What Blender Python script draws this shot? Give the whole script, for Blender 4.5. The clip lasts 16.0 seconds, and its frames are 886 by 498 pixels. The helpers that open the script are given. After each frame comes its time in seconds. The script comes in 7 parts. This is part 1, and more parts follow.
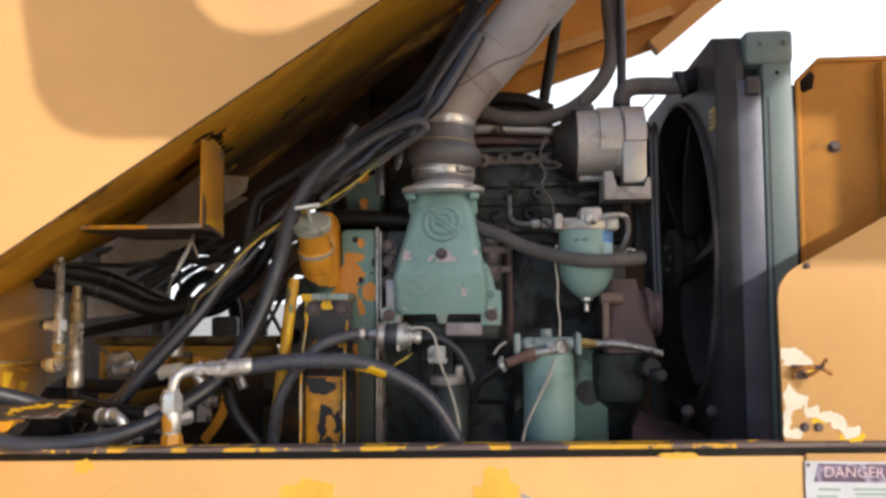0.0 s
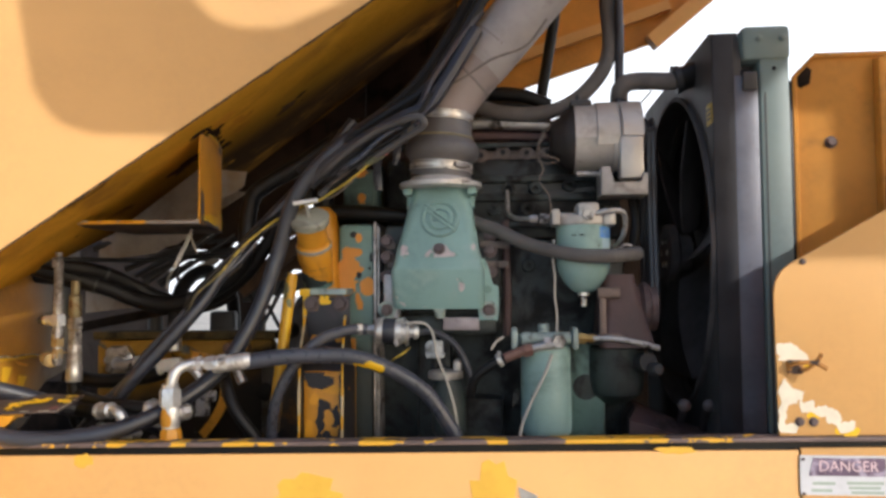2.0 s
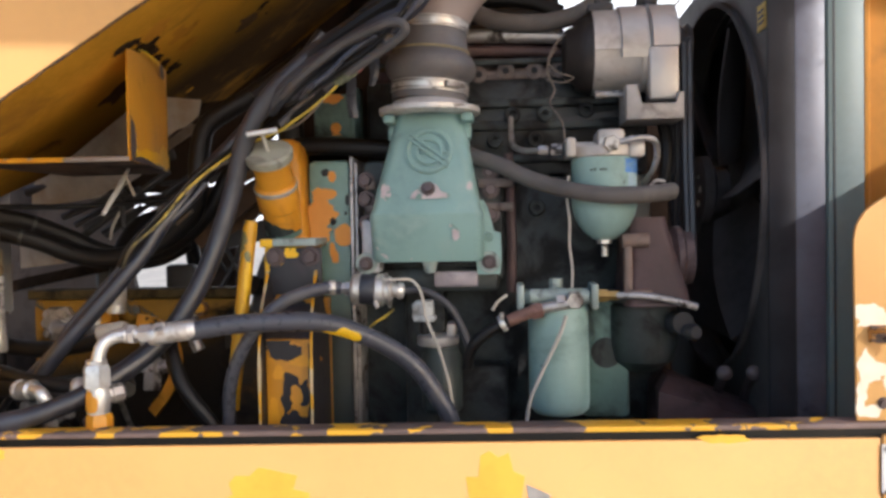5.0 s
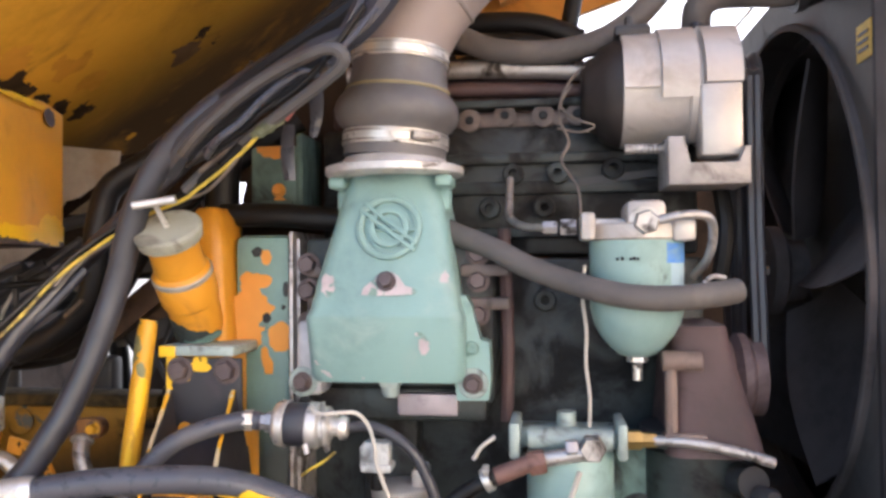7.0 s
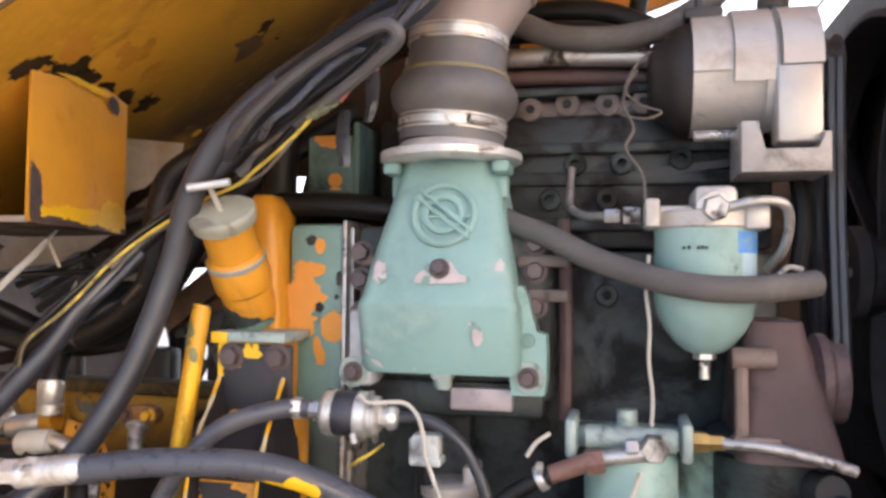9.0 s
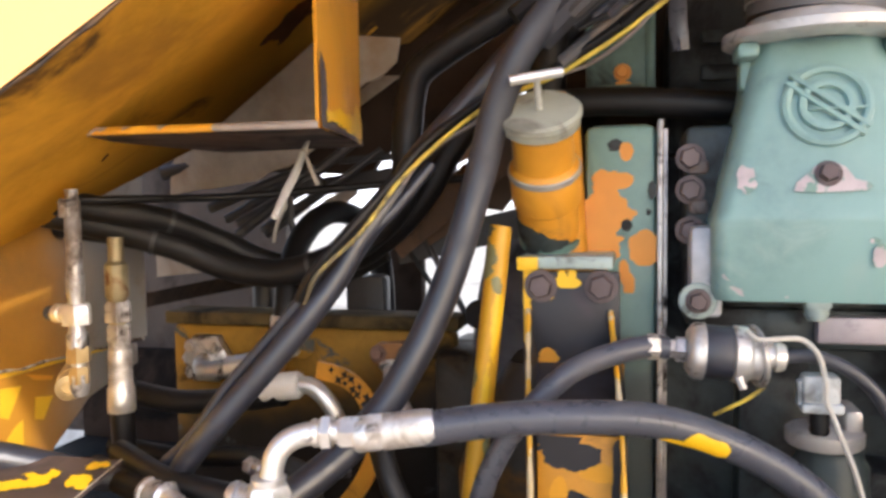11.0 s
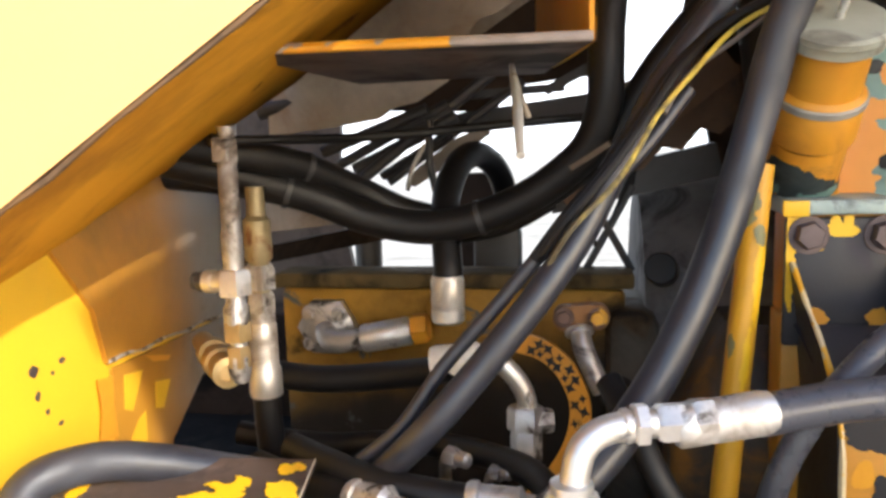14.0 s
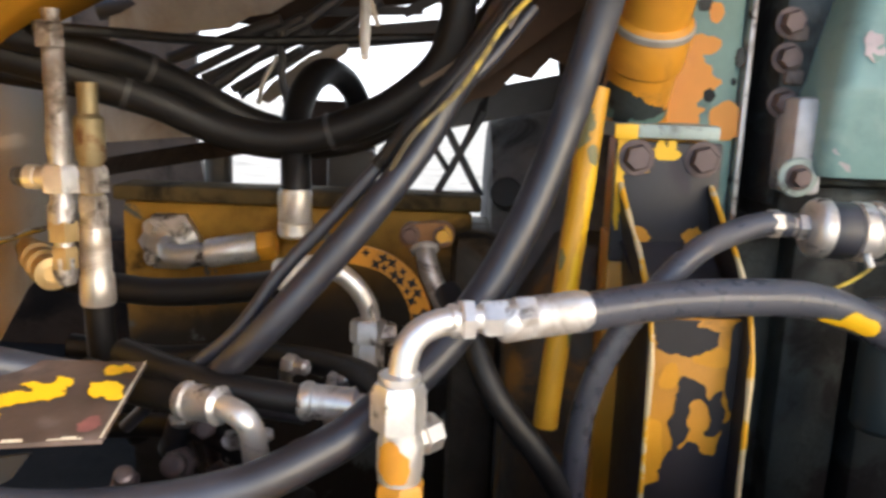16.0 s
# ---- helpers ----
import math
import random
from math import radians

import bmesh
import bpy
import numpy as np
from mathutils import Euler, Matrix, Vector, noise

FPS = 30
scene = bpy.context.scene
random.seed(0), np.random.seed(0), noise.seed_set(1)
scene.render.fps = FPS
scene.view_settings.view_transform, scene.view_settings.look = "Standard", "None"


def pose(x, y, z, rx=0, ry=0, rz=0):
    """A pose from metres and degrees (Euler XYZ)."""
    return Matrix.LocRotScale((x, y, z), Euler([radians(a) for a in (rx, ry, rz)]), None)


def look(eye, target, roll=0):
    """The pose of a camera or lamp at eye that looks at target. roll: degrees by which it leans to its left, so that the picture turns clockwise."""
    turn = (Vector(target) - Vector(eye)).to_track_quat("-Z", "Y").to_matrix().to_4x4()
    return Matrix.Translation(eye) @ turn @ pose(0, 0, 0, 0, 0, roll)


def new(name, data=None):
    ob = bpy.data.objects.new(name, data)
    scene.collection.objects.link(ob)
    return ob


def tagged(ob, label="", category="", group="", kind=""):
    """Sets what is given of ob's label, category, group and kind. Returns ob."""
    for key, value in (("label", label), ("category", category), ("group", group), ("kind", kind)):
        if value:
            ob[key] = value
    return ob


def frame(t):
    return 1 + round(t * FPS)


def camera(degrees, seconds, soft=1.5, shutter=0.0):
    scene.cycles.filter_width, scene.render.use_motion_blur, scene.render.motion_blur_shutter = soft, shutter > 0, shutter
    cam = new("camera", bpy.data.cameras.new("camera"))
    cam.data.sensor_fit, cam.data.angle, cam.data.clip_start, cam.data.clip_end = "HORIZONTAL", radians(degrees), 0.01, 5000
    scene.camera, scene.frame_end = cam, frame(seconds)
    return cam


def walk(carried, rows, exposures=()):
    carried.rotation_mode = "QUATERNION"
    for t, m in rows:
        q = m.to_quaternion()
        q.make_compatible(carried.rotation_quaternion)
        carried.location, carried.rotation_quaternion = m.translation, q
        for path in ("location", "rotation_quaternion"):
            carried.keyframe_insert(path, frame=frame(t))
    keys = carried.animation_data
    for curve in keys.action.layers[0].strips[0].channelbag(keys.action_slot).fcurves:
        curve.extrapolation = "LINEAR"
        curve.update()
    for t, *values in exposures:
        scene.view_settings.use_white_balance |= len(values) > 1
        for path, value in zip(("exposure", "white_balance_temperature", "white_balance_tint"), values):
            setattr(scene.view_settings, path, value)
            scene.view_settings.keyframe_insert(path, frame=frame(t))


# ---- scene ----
cam = camera(60.0, 16.0, soft=3.0, shutter=0.3)
PATH = [
    (0, (0.147, 0.093, 1.543), (-0.022, 2.082, 1.664), -0.4),
    (0.5, (0.145, 0.087, 1.549), (-0.015, 2.078, 1.662), -0.4),
    (1, (0.146, 0.088, 1.553), (-0.02, 2.078, 1.662), -0.3),
    (1.5, (0.142, 0.088, 1.561), (-0.014, 2.08, 1.654), -0.2),
    (2, (0.148, 0.088, 1.548), (-0.016, 2.079, 1.65), -0.4),
    (2.5, (0.146, 0.091, 1.545), (-0.007, 2.083, 1.645), -0.3),
    (3, (0.159, 0.118, 1.544), (-0.006, 2.11, 1.62), -0.7),
    (3.5, (0.181, 0.152, 1.54), (0.008, 2.143, 1.593), -0.7),
    (3.7, (0.209, 0.16, 1.545), (0.021, 2.15, 1.584), -0.8),
    (5.8, (0.122, 0.591, 1.592), (-0.053, 2.582, 1.514), -1.2),
    (6, (0.159, 0.639, 1.607), (-0.079, 2.624, 1.537), -0.3),
    (6.5, (0.202, 0.74, 1.635), (-0.029, 2.727, 1.663), -1.0),
    (7, (0.211, 0.786, 1.654), (-0.071, 2.766, 1.691), -0.5),
    (7.5, (0.235, 0.788, 1.673), (-0.12, 2.751, 1.811), -0.5),
    (8, (0.24, 0.789, 1.666), (-0.13, 2.744, 1.864), -0.4),
    (8.5, (0.235, 0.811, 1.634), (-0.103, 2.777, 1.771), -0.1),
    (9, (0.219, 0.822, 1.618), (-0.233, 2.768, 1.7), 0.6),
    (9.5, (0.137, 0.831, 1.606), (-0.326, 2.774, 1.696), -0.2),
    (10, (0.001, 0.879, 1.592), (-0.471, 2.823, 1.608), -1.2),
    (10.2, (-0.043, 0.891, 1.596), (-0.507, 2.836, 1.594), -1.3),
    (12.3, (-0.249, 0.91, 1.622), (-0.859, 2.787, 1.296), 0.6),
    (12.5, (-0.248, 0.907, 1.583), (-0.898, 2.787, 1.365), 0.6),
    (13, (-0.261, 0.92, 1.61), (-0.958, 2.776, 1.349), 0.3),
    (13.5, (-0.381, 0.975, 1.624), (-0.894, 2.895, 1.404), -4.2),
    (14, (-0.485, 0.991, 1.606), (-0.839, 2.942, 1.342), -1.6),
    (14.5, (-0.537, 0.99, 1.59), (-0.774, 2.951, 1.274), 1.0),
    (15, (-0.555, 0.975, 1.572), (-0.8, 2.923, 1.193), 1.4),
    (15.5, (-0.523, 0.983, 1.563), (-0.656, 2.938, 1.162), 2.0),
    (16, (-0.459, 0.982, 1.568), (-0.475, 2.943, 1.179), 2.0),
]
EXPOSURES = [(0, 0.04, 6300, 11), (3.7, 0.1, 6300, 11), (5.8, 0.66, 6250, 16), (6.5, 1.03, 6250, 17), (7.0, 1.2, 6250, 17), (10.2, 1.08, 6250, 16), (12.3, 1.13, 6250, 11), (13.6, 1.14, 6250, 10), (15.0, 0.97, 6250, 9), (16.0, 1.0, 6250, 10)]
walk(cam, [(t, look(eye, target, roll)) for t, eye, target, roll in PATH], EXPOSURES)

# ---- light: hazy bright sky, sun from the front right ----
SUN = Vector((0.66, -0.62, 0.42)).normalized()
world = bpy.data.worlds.new("sky")
scene.world = world
world.use_nodes = True
wn = world.node_tree
sky = wn.nodes.new("ShaderNodeTexSky")
sky.sky_type = "NISHITA"
sky.sun_disc = False
sky.sun_elevation = math.asin(SUN.z)
sky.sun_rotation = math.atan2(SUN.x, SUN.y)
sky.air_density, sky.dust_density, sky.ozone_density = 1.0, 1.6, 1.0
wn.nodes["Background"].inputs["Strength"].default_value = 0.19
wn.links.new(sky.outputs[0], wn.nodes["Background"].inputs["Color"])
sun = new("sun", bpy.data.lights.new("sun", "SUN"))
sun.data.energy, sun.data.angle, sun.data.color = 2.7, radians(0.6), (1.0, 0.96, 0.9)
sun.matrix_world = look(SUN * 6 + Vector((0, 1.5, 1.5)), (0, 1.5, 1.5))
scene.view_settings.exposure = 0.0

# ---- materials ----
def node(tree, kind, **values):
    n = tree.nodes.new(kind)
    for key, value in values.items():
        n.inputs[key.replace("_", " ")].default_value = value
    return n


def noise_node(tree, pos, scale, detail=4.0, rough=0.55, distortion=0.0):
    n = node(tree, "ShaderNodeTexNoise", Scale=scale, Detail=detail, Roughness=rough, Distortion=distortion)
    tree.links.new(pos, n.inputs["Vector"])
    return n.outputs["Fac"]


def ramp(tree, fac, lo, hi):
    n = node(tree, "ShaderNodeMapRange")
    n.inputs["From Min"].default_value, n.inputs["From Max"].default_value = lo, hi
    n.interpolation_type = "SMOOTHSTEP"
    tree.links.new(fac, n.inputs["Value"])
    return n.outputs["Result"]


def mix(tree, fac, a, b):
    n = tree.nodes.new("ShaderNodeMix")
    n.data_type = "RGBA"
    for value, i in ((fac, 0), (a, 6), (b, 7)):
        if isinstance(value, bpy.types.NodeSocket):
            tree.links.new(value, n.inputs[i])
        else:
            n.inputs[i].default_value = (*value, 1) if isinstance(value, tuple) else value
    return n.outputs[2]


def mixf(tree, fac, a, b):
    n = tree.nodes.new("ShaderNodeMix")
    n.data_type = "FLOAT"
    tree.links.new(fac, n.inputs[0])
    for value, i in ((a, 2), (b, 3)):
        if isinstance(value, bpy.types.NodeSocket):
            tree.links.new(value, n.inputs[i])
        else:
            n.inputs[i].default_value = value
    return n.outputs[0]


def surface(name, base, rough=0.5, metal=0.0, var=0.18, big=5.0, fine=70.0, bump=0.12, grime=None, chips=None, spec=0.5, tint=None, fade=None):
    """base colour; var: how much it varies; grime, tint: (colour, from, to, scale) soft stains; fade: (axis, from, to,
    colour) dust, or painted-in shade, along one axis; chips: (colour, threshold, scale, rough, metal) with sharp edges.
    """
    m = bpy.data.materials.new(name)
    m.use_nodes = True
    t = m.node_tree
    bsdf = t.nodes["Principled BSDF"]
    pos = t.nodes.new("ShaderNodeNewGeometry").outputs["Position"]
    coarse = noise_node(t, pos, big, 3.0)
    small = noise_node(t, pos, fine, 5.0, 0.65)
    dark, light = tuple(c * (1 - var) for c in base), tuple(min(1, c * (1 + var)) for c in base)
    col = mix(t, ramp(t, coarse, 0.3, 0.7), dark, light)
    col = mix(t, ramp(t, small, 0.25, 0.75), col, mix(t, 0.5, col, light))
    rgh = mixf(t, small, max(0.03, rough - 0.1), min(1, rough + 0.14))
    met = None
    height = small
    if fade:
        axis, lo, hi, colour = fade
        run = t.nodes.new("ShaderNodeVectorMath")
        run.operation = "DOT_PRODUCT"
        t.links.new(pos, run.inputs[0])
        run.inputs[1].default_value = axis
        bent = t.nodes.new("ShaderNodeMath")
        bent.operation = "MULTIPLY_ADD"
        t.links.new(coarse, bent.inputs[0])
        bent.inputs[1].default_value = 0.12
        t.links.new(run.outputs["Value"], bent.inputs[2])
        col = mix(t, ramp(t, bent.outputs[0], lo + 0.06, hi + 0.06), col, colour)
    for stain in (tint, grime):
        if stain:
            colour, lo, hi, scale = stain
            f = ramp(t, noise_node(t, pos, scale, 6.0, 0.62, 0.6), lo, hi)
            col = mix(t, f, col, colour)
            rgh = mixf(t, f, rgh, 0.85)
    if chips:
        colour, at_value, scale, crough, cmetal = chips
        f = ramp(t, noise_node(t, pos, scale, 5.0, 0.55, 0.35), at_value, at_value + 0.012)
        col = mix(t, f, col, colour)
        rgh = mixf(t, f, rgh, crough)
        met = mixf(t, f, metal, cmetal)
        low = t.nodes.new("ShaderNodeMath")
        low.operation = "MULTIPLY_ADD"
        t.links.new(f, low.inputs[0])
        low.inputs[1].default_value = -0.8
        t.links.new(small, low.inputs[2])
        height = low.outputs[0]
    b = node(t, "ShaderNodeBump", Strength=bump * 2.2, Distance=0.0015)
    t.links.new(height, b.inputs["Height"])
    t.links.new(b.outputs[0], bsdf.inputs["Normal"])
    t.links.new(col, bsdf.inputs["Base Color"])
    t.links.new(rgh, bsdf.inputs["Roughness"])
    bsdf.inputs["Specular IOR Level"].default_value = spec
    if met:
        t.links.new(met, bsdf.inputs["Metallic"])
    else:
        bsdf.inputs["Metallic"].default_value = metal
    return m


faded = surface("faded_yellow_paint", (0.66, 0.36, 0.12), 0.55, var=0.07, big=3, bump=0.03, grime=((0.45, 0.26, 0.1), 0.66, 0.95, 2.5))
faded_chipped = surface("chipped_yellow_paint", (0.66, 0.36, 0.12), 0.55, var=0.08, big=3, bump=0.04, chips=((0.78, 0.5, 0.03), 0.69, 4.5, 0.4, 0.0), grime=((0.35, 0.2, 0.09), 0.66, 0.9, 9))
orange_in = surface("orange_inner_paint", (0.58, 0.25, 0.035), 0.5, var=0.2, big=6, bump=0.08, grime=((0.09, 0.05, 0.025), 0.5, 0.85, 5))
# The fade puts the shade deep under the boom into the paint colour.
oily = surface("oily_shaded_underside", (0.64, 0.31, 0.03), 0.6, spec=0.0, var=0.22, big=4, bump=0.12, fade=((-0.359, 0.933, 0), 1.501 + 0.26, 1.501 + 0.8, (0.075, 0.042, 0.02)), tint=((0.38, 0.18, 0.03), 0.46, 0.72, 3.2), grime=((0.09, 0.052, 0.024), 0.6, 0.74, 4.5), chips=((0.05, 0.03, 0.018), 0.7, 9, 0.7, 0.0))
bright = surface("bright_yellow_paint", (0.72, 0.42, 0.02), 0.38, var=0.08, big=5, bump=0.1, chips=((0.12, 0.1, 0.09), 0.73, 16, 0.7, 0.0))
# Downward fade to near black puts the deep bay's darkness into the paint.
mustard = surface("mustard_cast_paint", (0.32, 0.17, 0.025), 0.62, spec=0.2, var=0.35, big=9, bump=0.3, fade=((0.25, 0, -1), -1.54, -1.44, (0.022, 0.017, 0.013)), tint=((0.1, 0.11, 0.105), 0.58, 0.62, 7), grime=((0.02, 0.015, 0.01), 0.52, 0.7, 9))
orange_paint = surface("orange_yellow_paint", (0.62, 0.27, 0.018), 0.4, var=0.12, big=9, bump=0.1, tint=((0.4, 0.17, 0.02), 0.5, 0.8, 8), grime=((0.1, 0.06, 0.03), 0.62, 0.8, 12))
lip_paint = surface("worn_sill_edge", (0.13, 0.09, 0.08), 0.6, var=0.3, big=9, bump=0.2, chips=((0.75, 0.4, 0.03), 0.53, 13, 0.4, 0.0))
green = surface("sea_green_paint", (0.225, 0.365, 0.345), 0.38, var=0.16, big=7, bump=0.16, tint=((0.32, 0.44, 0.41), 0.55, 0.75, 12), grime=((0.09, 0.14, 0.125), 0.56, 0.8, 9), chips=((0.5, 0.45, 0.46), 0.71, 21, 0.5, 0.0))
green_old = surface("grimy_green_paint", (0.11, 0.19, 0.17), 0.5, var=0.25, big=8, bump=0.25, grime=((0.018, 0.022, 0.02), 0.45, 0.68, 9))
# Low part fades darker: shade where the housing curves away, put into colour.
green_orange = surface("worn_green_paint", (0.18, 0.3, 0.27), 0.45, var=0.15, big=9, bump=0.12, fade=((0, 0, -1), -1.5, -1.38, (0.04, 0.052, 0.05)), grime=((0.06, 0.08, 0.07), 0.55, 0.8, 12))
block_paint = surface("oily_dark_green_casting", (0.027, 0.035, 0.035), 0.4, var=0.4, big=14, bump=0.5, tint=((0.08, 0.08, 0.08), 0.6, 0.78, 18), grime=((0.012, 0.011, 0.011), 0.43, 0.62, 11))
brown_cast = surface("brown_primer_casting", (0.088, 0.052, 0.051), 0.55, var=0.2, big=14, bump=0.35, grime=((0.025, 0.02, 0.018), 0.5, 0.75, 10))
alu = surface("cast_aluminium", (0.55, 0.52, 0.49), 0.4, 0.45, var=0.12, big=12, bump=0.3, tint=((0.42, 0.37, 0.33), 0.5, 0.75, 9), grime=((0.16, 0.125, 0.105), 0.58, 0.78, 20))
steel = surface("plated_steel", (0.76, 0.735, 0.7), 0.31, 0.72, var=0.15, big=30, bump=0.25, tint=((0.42, 0.36, 0.3), 0.54, 0.76, 14), grime=((0.09, 0.07, 0.05), 0.58, 0.7, 32))
zinc = surface("dull_grey_steel", (0.5, 0.475, 0.455), 0.34, 0.7, var=0.2, big=20, bump=0.3, tint=((0.24, 0.2, 0.17), 0.5, 0.7, 16), grime=((0.06, 0.048, 0.04), 0.52, 0.68, 26))
rusty = surface("brown_rusty_steel", (0.16, 0.1, 0.08), 0.7, 0.3, var=0.3, big=25, bump=0.3, chips=((0.7, 0.36, 0.02), 0.62, 10, 0.4, 0.0))
bolt_steel = surface("dark_bolt_steel", (0.13, 0.1, 0.1), 0.5, 0.6, var=0.2, big=40, bump=0.2)
rubber = surface("grey_black_rubber", (0.026, 0.027, 0.036), 0.34, spec=0.75, var=0.3, big=9, bump=0.1, tint=((0.04, 0.04, 0.048), 0.5, 0.75, 5), grime=((0.085, 0.078, 0.07), 0.66, 0.85, 12), chips=((0.012, 0.012, 0.014), 0.7, 26, 0.4, 0.0))
rubber_mid = surface("satin_grey_hose", (0.06, 0.062, 0.077), 0.27, var=0.2, big=7, bump=0.08, tint=((0.12, 0.115, 0.12), 0.52, 0.78, 6), grime=((0.15, 0.135, 0.12), 0.62, 0.85, 14), chips=((0.03, 0.03, 0.035), 0.72, 30, 0.5, 0.0))
rubber_black = surface("black_rubber", (0.0085, 0.008, 0.0085), 0.45, var=0.3, big=9, bump=0.12, spec=0.35, grime=((0.045, 0.038, 0.033), 0.58, 0.85, 8))
rubber_pale = surface("dusty_rubber", (0.11, 0.1, 0.095), 0.65, var=0.15, big=8, bump=0.15, grime=((0.2, 0.175, 0.16), 0.45, 0.75, 9))
duct_grey = surface("dusty_duct_wrap", (0.25, 0.21, 0.195), 0.6, var=0.14, big=6, bump=0.1, grime=((0.36, 0.32, 0.3), 0.5, 0.78, 8))
black_metal = surface("black_sheet_metal", (0.045, 0.044, 0.047), 0.45, var=0.25, big=6, bump=0.12, grime=((0.05, 0.045, 0.04), 0.55, 0.8, 9))
grey_metal = surface("grey_green_sheet_metal", (0.17, 0.22, 0.21), 0.45, var=0.1, big=5, bump=0.05, grime=((0.09, 0.1, 0.1), 0.6, 0.85, 5))
blue_grey = surface("blue_grey_sheet_metal", (0.13, 0.135, 0.165), 0.4, 0.1, var=0.2, big=9, bump=0.08, tint=((0.2, 0.2, 0.24), 0.5, 0.7, 5), grime=((0.05, 0.05, 0.06), 0.56, 0.75, 7))
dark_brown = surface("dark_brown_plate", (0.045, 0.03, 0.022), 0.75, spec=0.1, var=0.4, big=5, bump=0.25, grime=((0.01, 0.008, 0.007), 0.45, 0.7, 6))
dusty_panel = surface("dusty_grey_brown_plate", (0.42, 0.37, 0.315), 0.75, spec=0.2, var=0.25, big=6, bump=0.15, tint=((0.34, 0.25, 0.17), 0.45, 0.7, 7), grime=((0.14, 0.09, 0.06), 0.58, 0.76, 6))
yellow_wire = surface("yellow_wire_sleeve", (0.68, 0.5, 0.07), 0.5, var=0.2, big=20, bump=0.1, tint=((0.12, 0.1, 0.06), 0.52, 0.66, 6), grime=((0.08, 0.065, 0.04), 0.5, 0.75, 25))
pale_wire = surface("pale_wire", (0.5, 0.47, 0.42), 0.5, var=0.1, big=40)
red_wire = surface("faded_red_wire", (0.4, 0.12, 0.1), 0.5, var=0.1, big=40)
glass_blue = surface("filter_label_blue", (0.08, 0.25, 0.62), 0.4, var=0.2, big=30, bump=0.03, grime=((0.3, 0.42, 0.42), 0.45, 0.7, 16))
filter_green = surface("pale_green_filter_paint", (0.28, 0.425, 0.4), 0.33, var=0.1, big=9, bump=0.05, tint=((0.2, 0.3, 0.27), 0.5, 0.75, 12), grime=((0.1, 0.13, 0.11), 0.62, 0.8, 18), chips=((0.06, 0.07, 0.06), 0.74, 40, 0.6, 0.0))
sign_white = surface("scuffed_white_sign", (0.58, 0.58, 0.6), 0.45, var=0.08, big=20, bump=0.02, grime=((0.35, 0.33, 0.28), 0.6, 0.8, 18))
sign_mauve = surface("sun_faded_sign_band", (0.13, 0.085, 0.13), 0.45, var=0.25, big=25, bump=0.02, tint=((0.42, 0.36, 0.46), 0.45, 0.62, 22))
sign_text = surface("sign_lettering", (0.68, 0.5, 0.52), 0.5, var=0.1, big=25, bump=0.0, grime=((0.3, 0.2, 0.25), 0.52, 0.66, 70))
sign_bar = surface("sign_small_print", (0.33, 0.4, 0.33), 0.5, var=0.1, big=25, bump=0.0)
bare_white = surface("scraped_pale_metal", (0.72, 0.64, 0.5), 0.45, 0.1, var=0.1, big=20, bump=0.1)
patch_yellow = surface("old_yellow_patch", (0.72, 0.41, 0.05), 0.45, var=0.08, big=20, bump=0.04)
yellow_spot = surface("fresh_yellow_patch", (0.8, 0.47, 0.01), 0.4, var=0.05, big=20, bump=0.05)
pale_green = surface("worn_grey_green_metal", (0.33, 0.4, 0.38), 0.5, 0.2, var=0.15, big=25, bump=0.2, grime=((0.1, 0.1, 0.09), 0.5, 0.7, 30))
concrete = surface("pale_yard_gravel", (0.46, 0.42, 0.36), 0.9, var=0.15, big=0.7, fine=20, bump=0.3, grime=((0.2, 0.18, 0.15), 0.5, 0.8, 1.5))


shroud_grey = surface("dusty_grey_shroud", (0.075, 0.07, 0.069), 0.6, spec=0.3, var=0.25, big=4, bump=0.12, tint=((0.12, 0.112, 0.108), 0.52, 0.75, 3), grime=((0.05, 0.045, 0.04), 0.52, 0.78, 6))
matt_dark = surface("matt_dark_fan", (0.09, 0.08, 0.08), 0.85, var=0.3, big=9, bump=0.15, spec=0.2)
# Wall yellow darkened to hold its shade, then real grey dust along y.
wall_shade_dust = surface("shaded_wall_under_grey_dust", (0.4, 0.18, 0.016), 0.5, var=0.18, big=7, bump=0.1, fade=((0, 1, 0), 1.73, 1.87, (0.25, 0.235, 0.215)), tint=((0.2, 0.12, 0.04), 0.5, 0.75, 5), grime=((0.06, 0.042, 0.03), 0.56, 0.8, 7))
weld_white = surface("pale_weld_bead", (0.42, 0.37, 0.31), 0.5, 0.2, var=0.3, big=40, bump=0.3, grime=((0.12, 0.08, 0.05), 0.45, 0.6, 40))
rusty_beam = surface("rusty_brown_beam", (0.1, 0.055, 0.03), 0.65, var=0.4, big=12, bump=0.25, grime=((0.03, 0.022, 0.018), 0.5, 0.7, 10))
box_top = surface("oily_brown_cover", (0.1, 0.07, 0.03), 0.75, var=0.35, big=12, bump=0.25, spec=0.15, grime=((0.02, 0.016, 0.012), 0.45, 0.65, 10))
web_edge = surface("worn_bright_edge", (0.62, 0.5, 0.3), 0.45, 0.2, var=0.2, big=25, bump=0.15, chips=((0.7, 0.36, 0.02), 0.52, 14, 0.4, 0.0))

# ---- mesh helpers ----
def at(p, d=(0, 0, 1), spin=0.0):
    """Frame at p whose z points along d."""
    if Vector(d).normalized().z > 0.999:
        return Matrix.Translation(p) @ pose(0, 0, 0, 0, 0, spin)
    q = Vector(d).normalized().to_track_quat("Z", "Y")
    return Matrix.Translation(p) @ q.to_matrix().to_4x4() @ pose(0, 0, 0, 0, 0, spin)


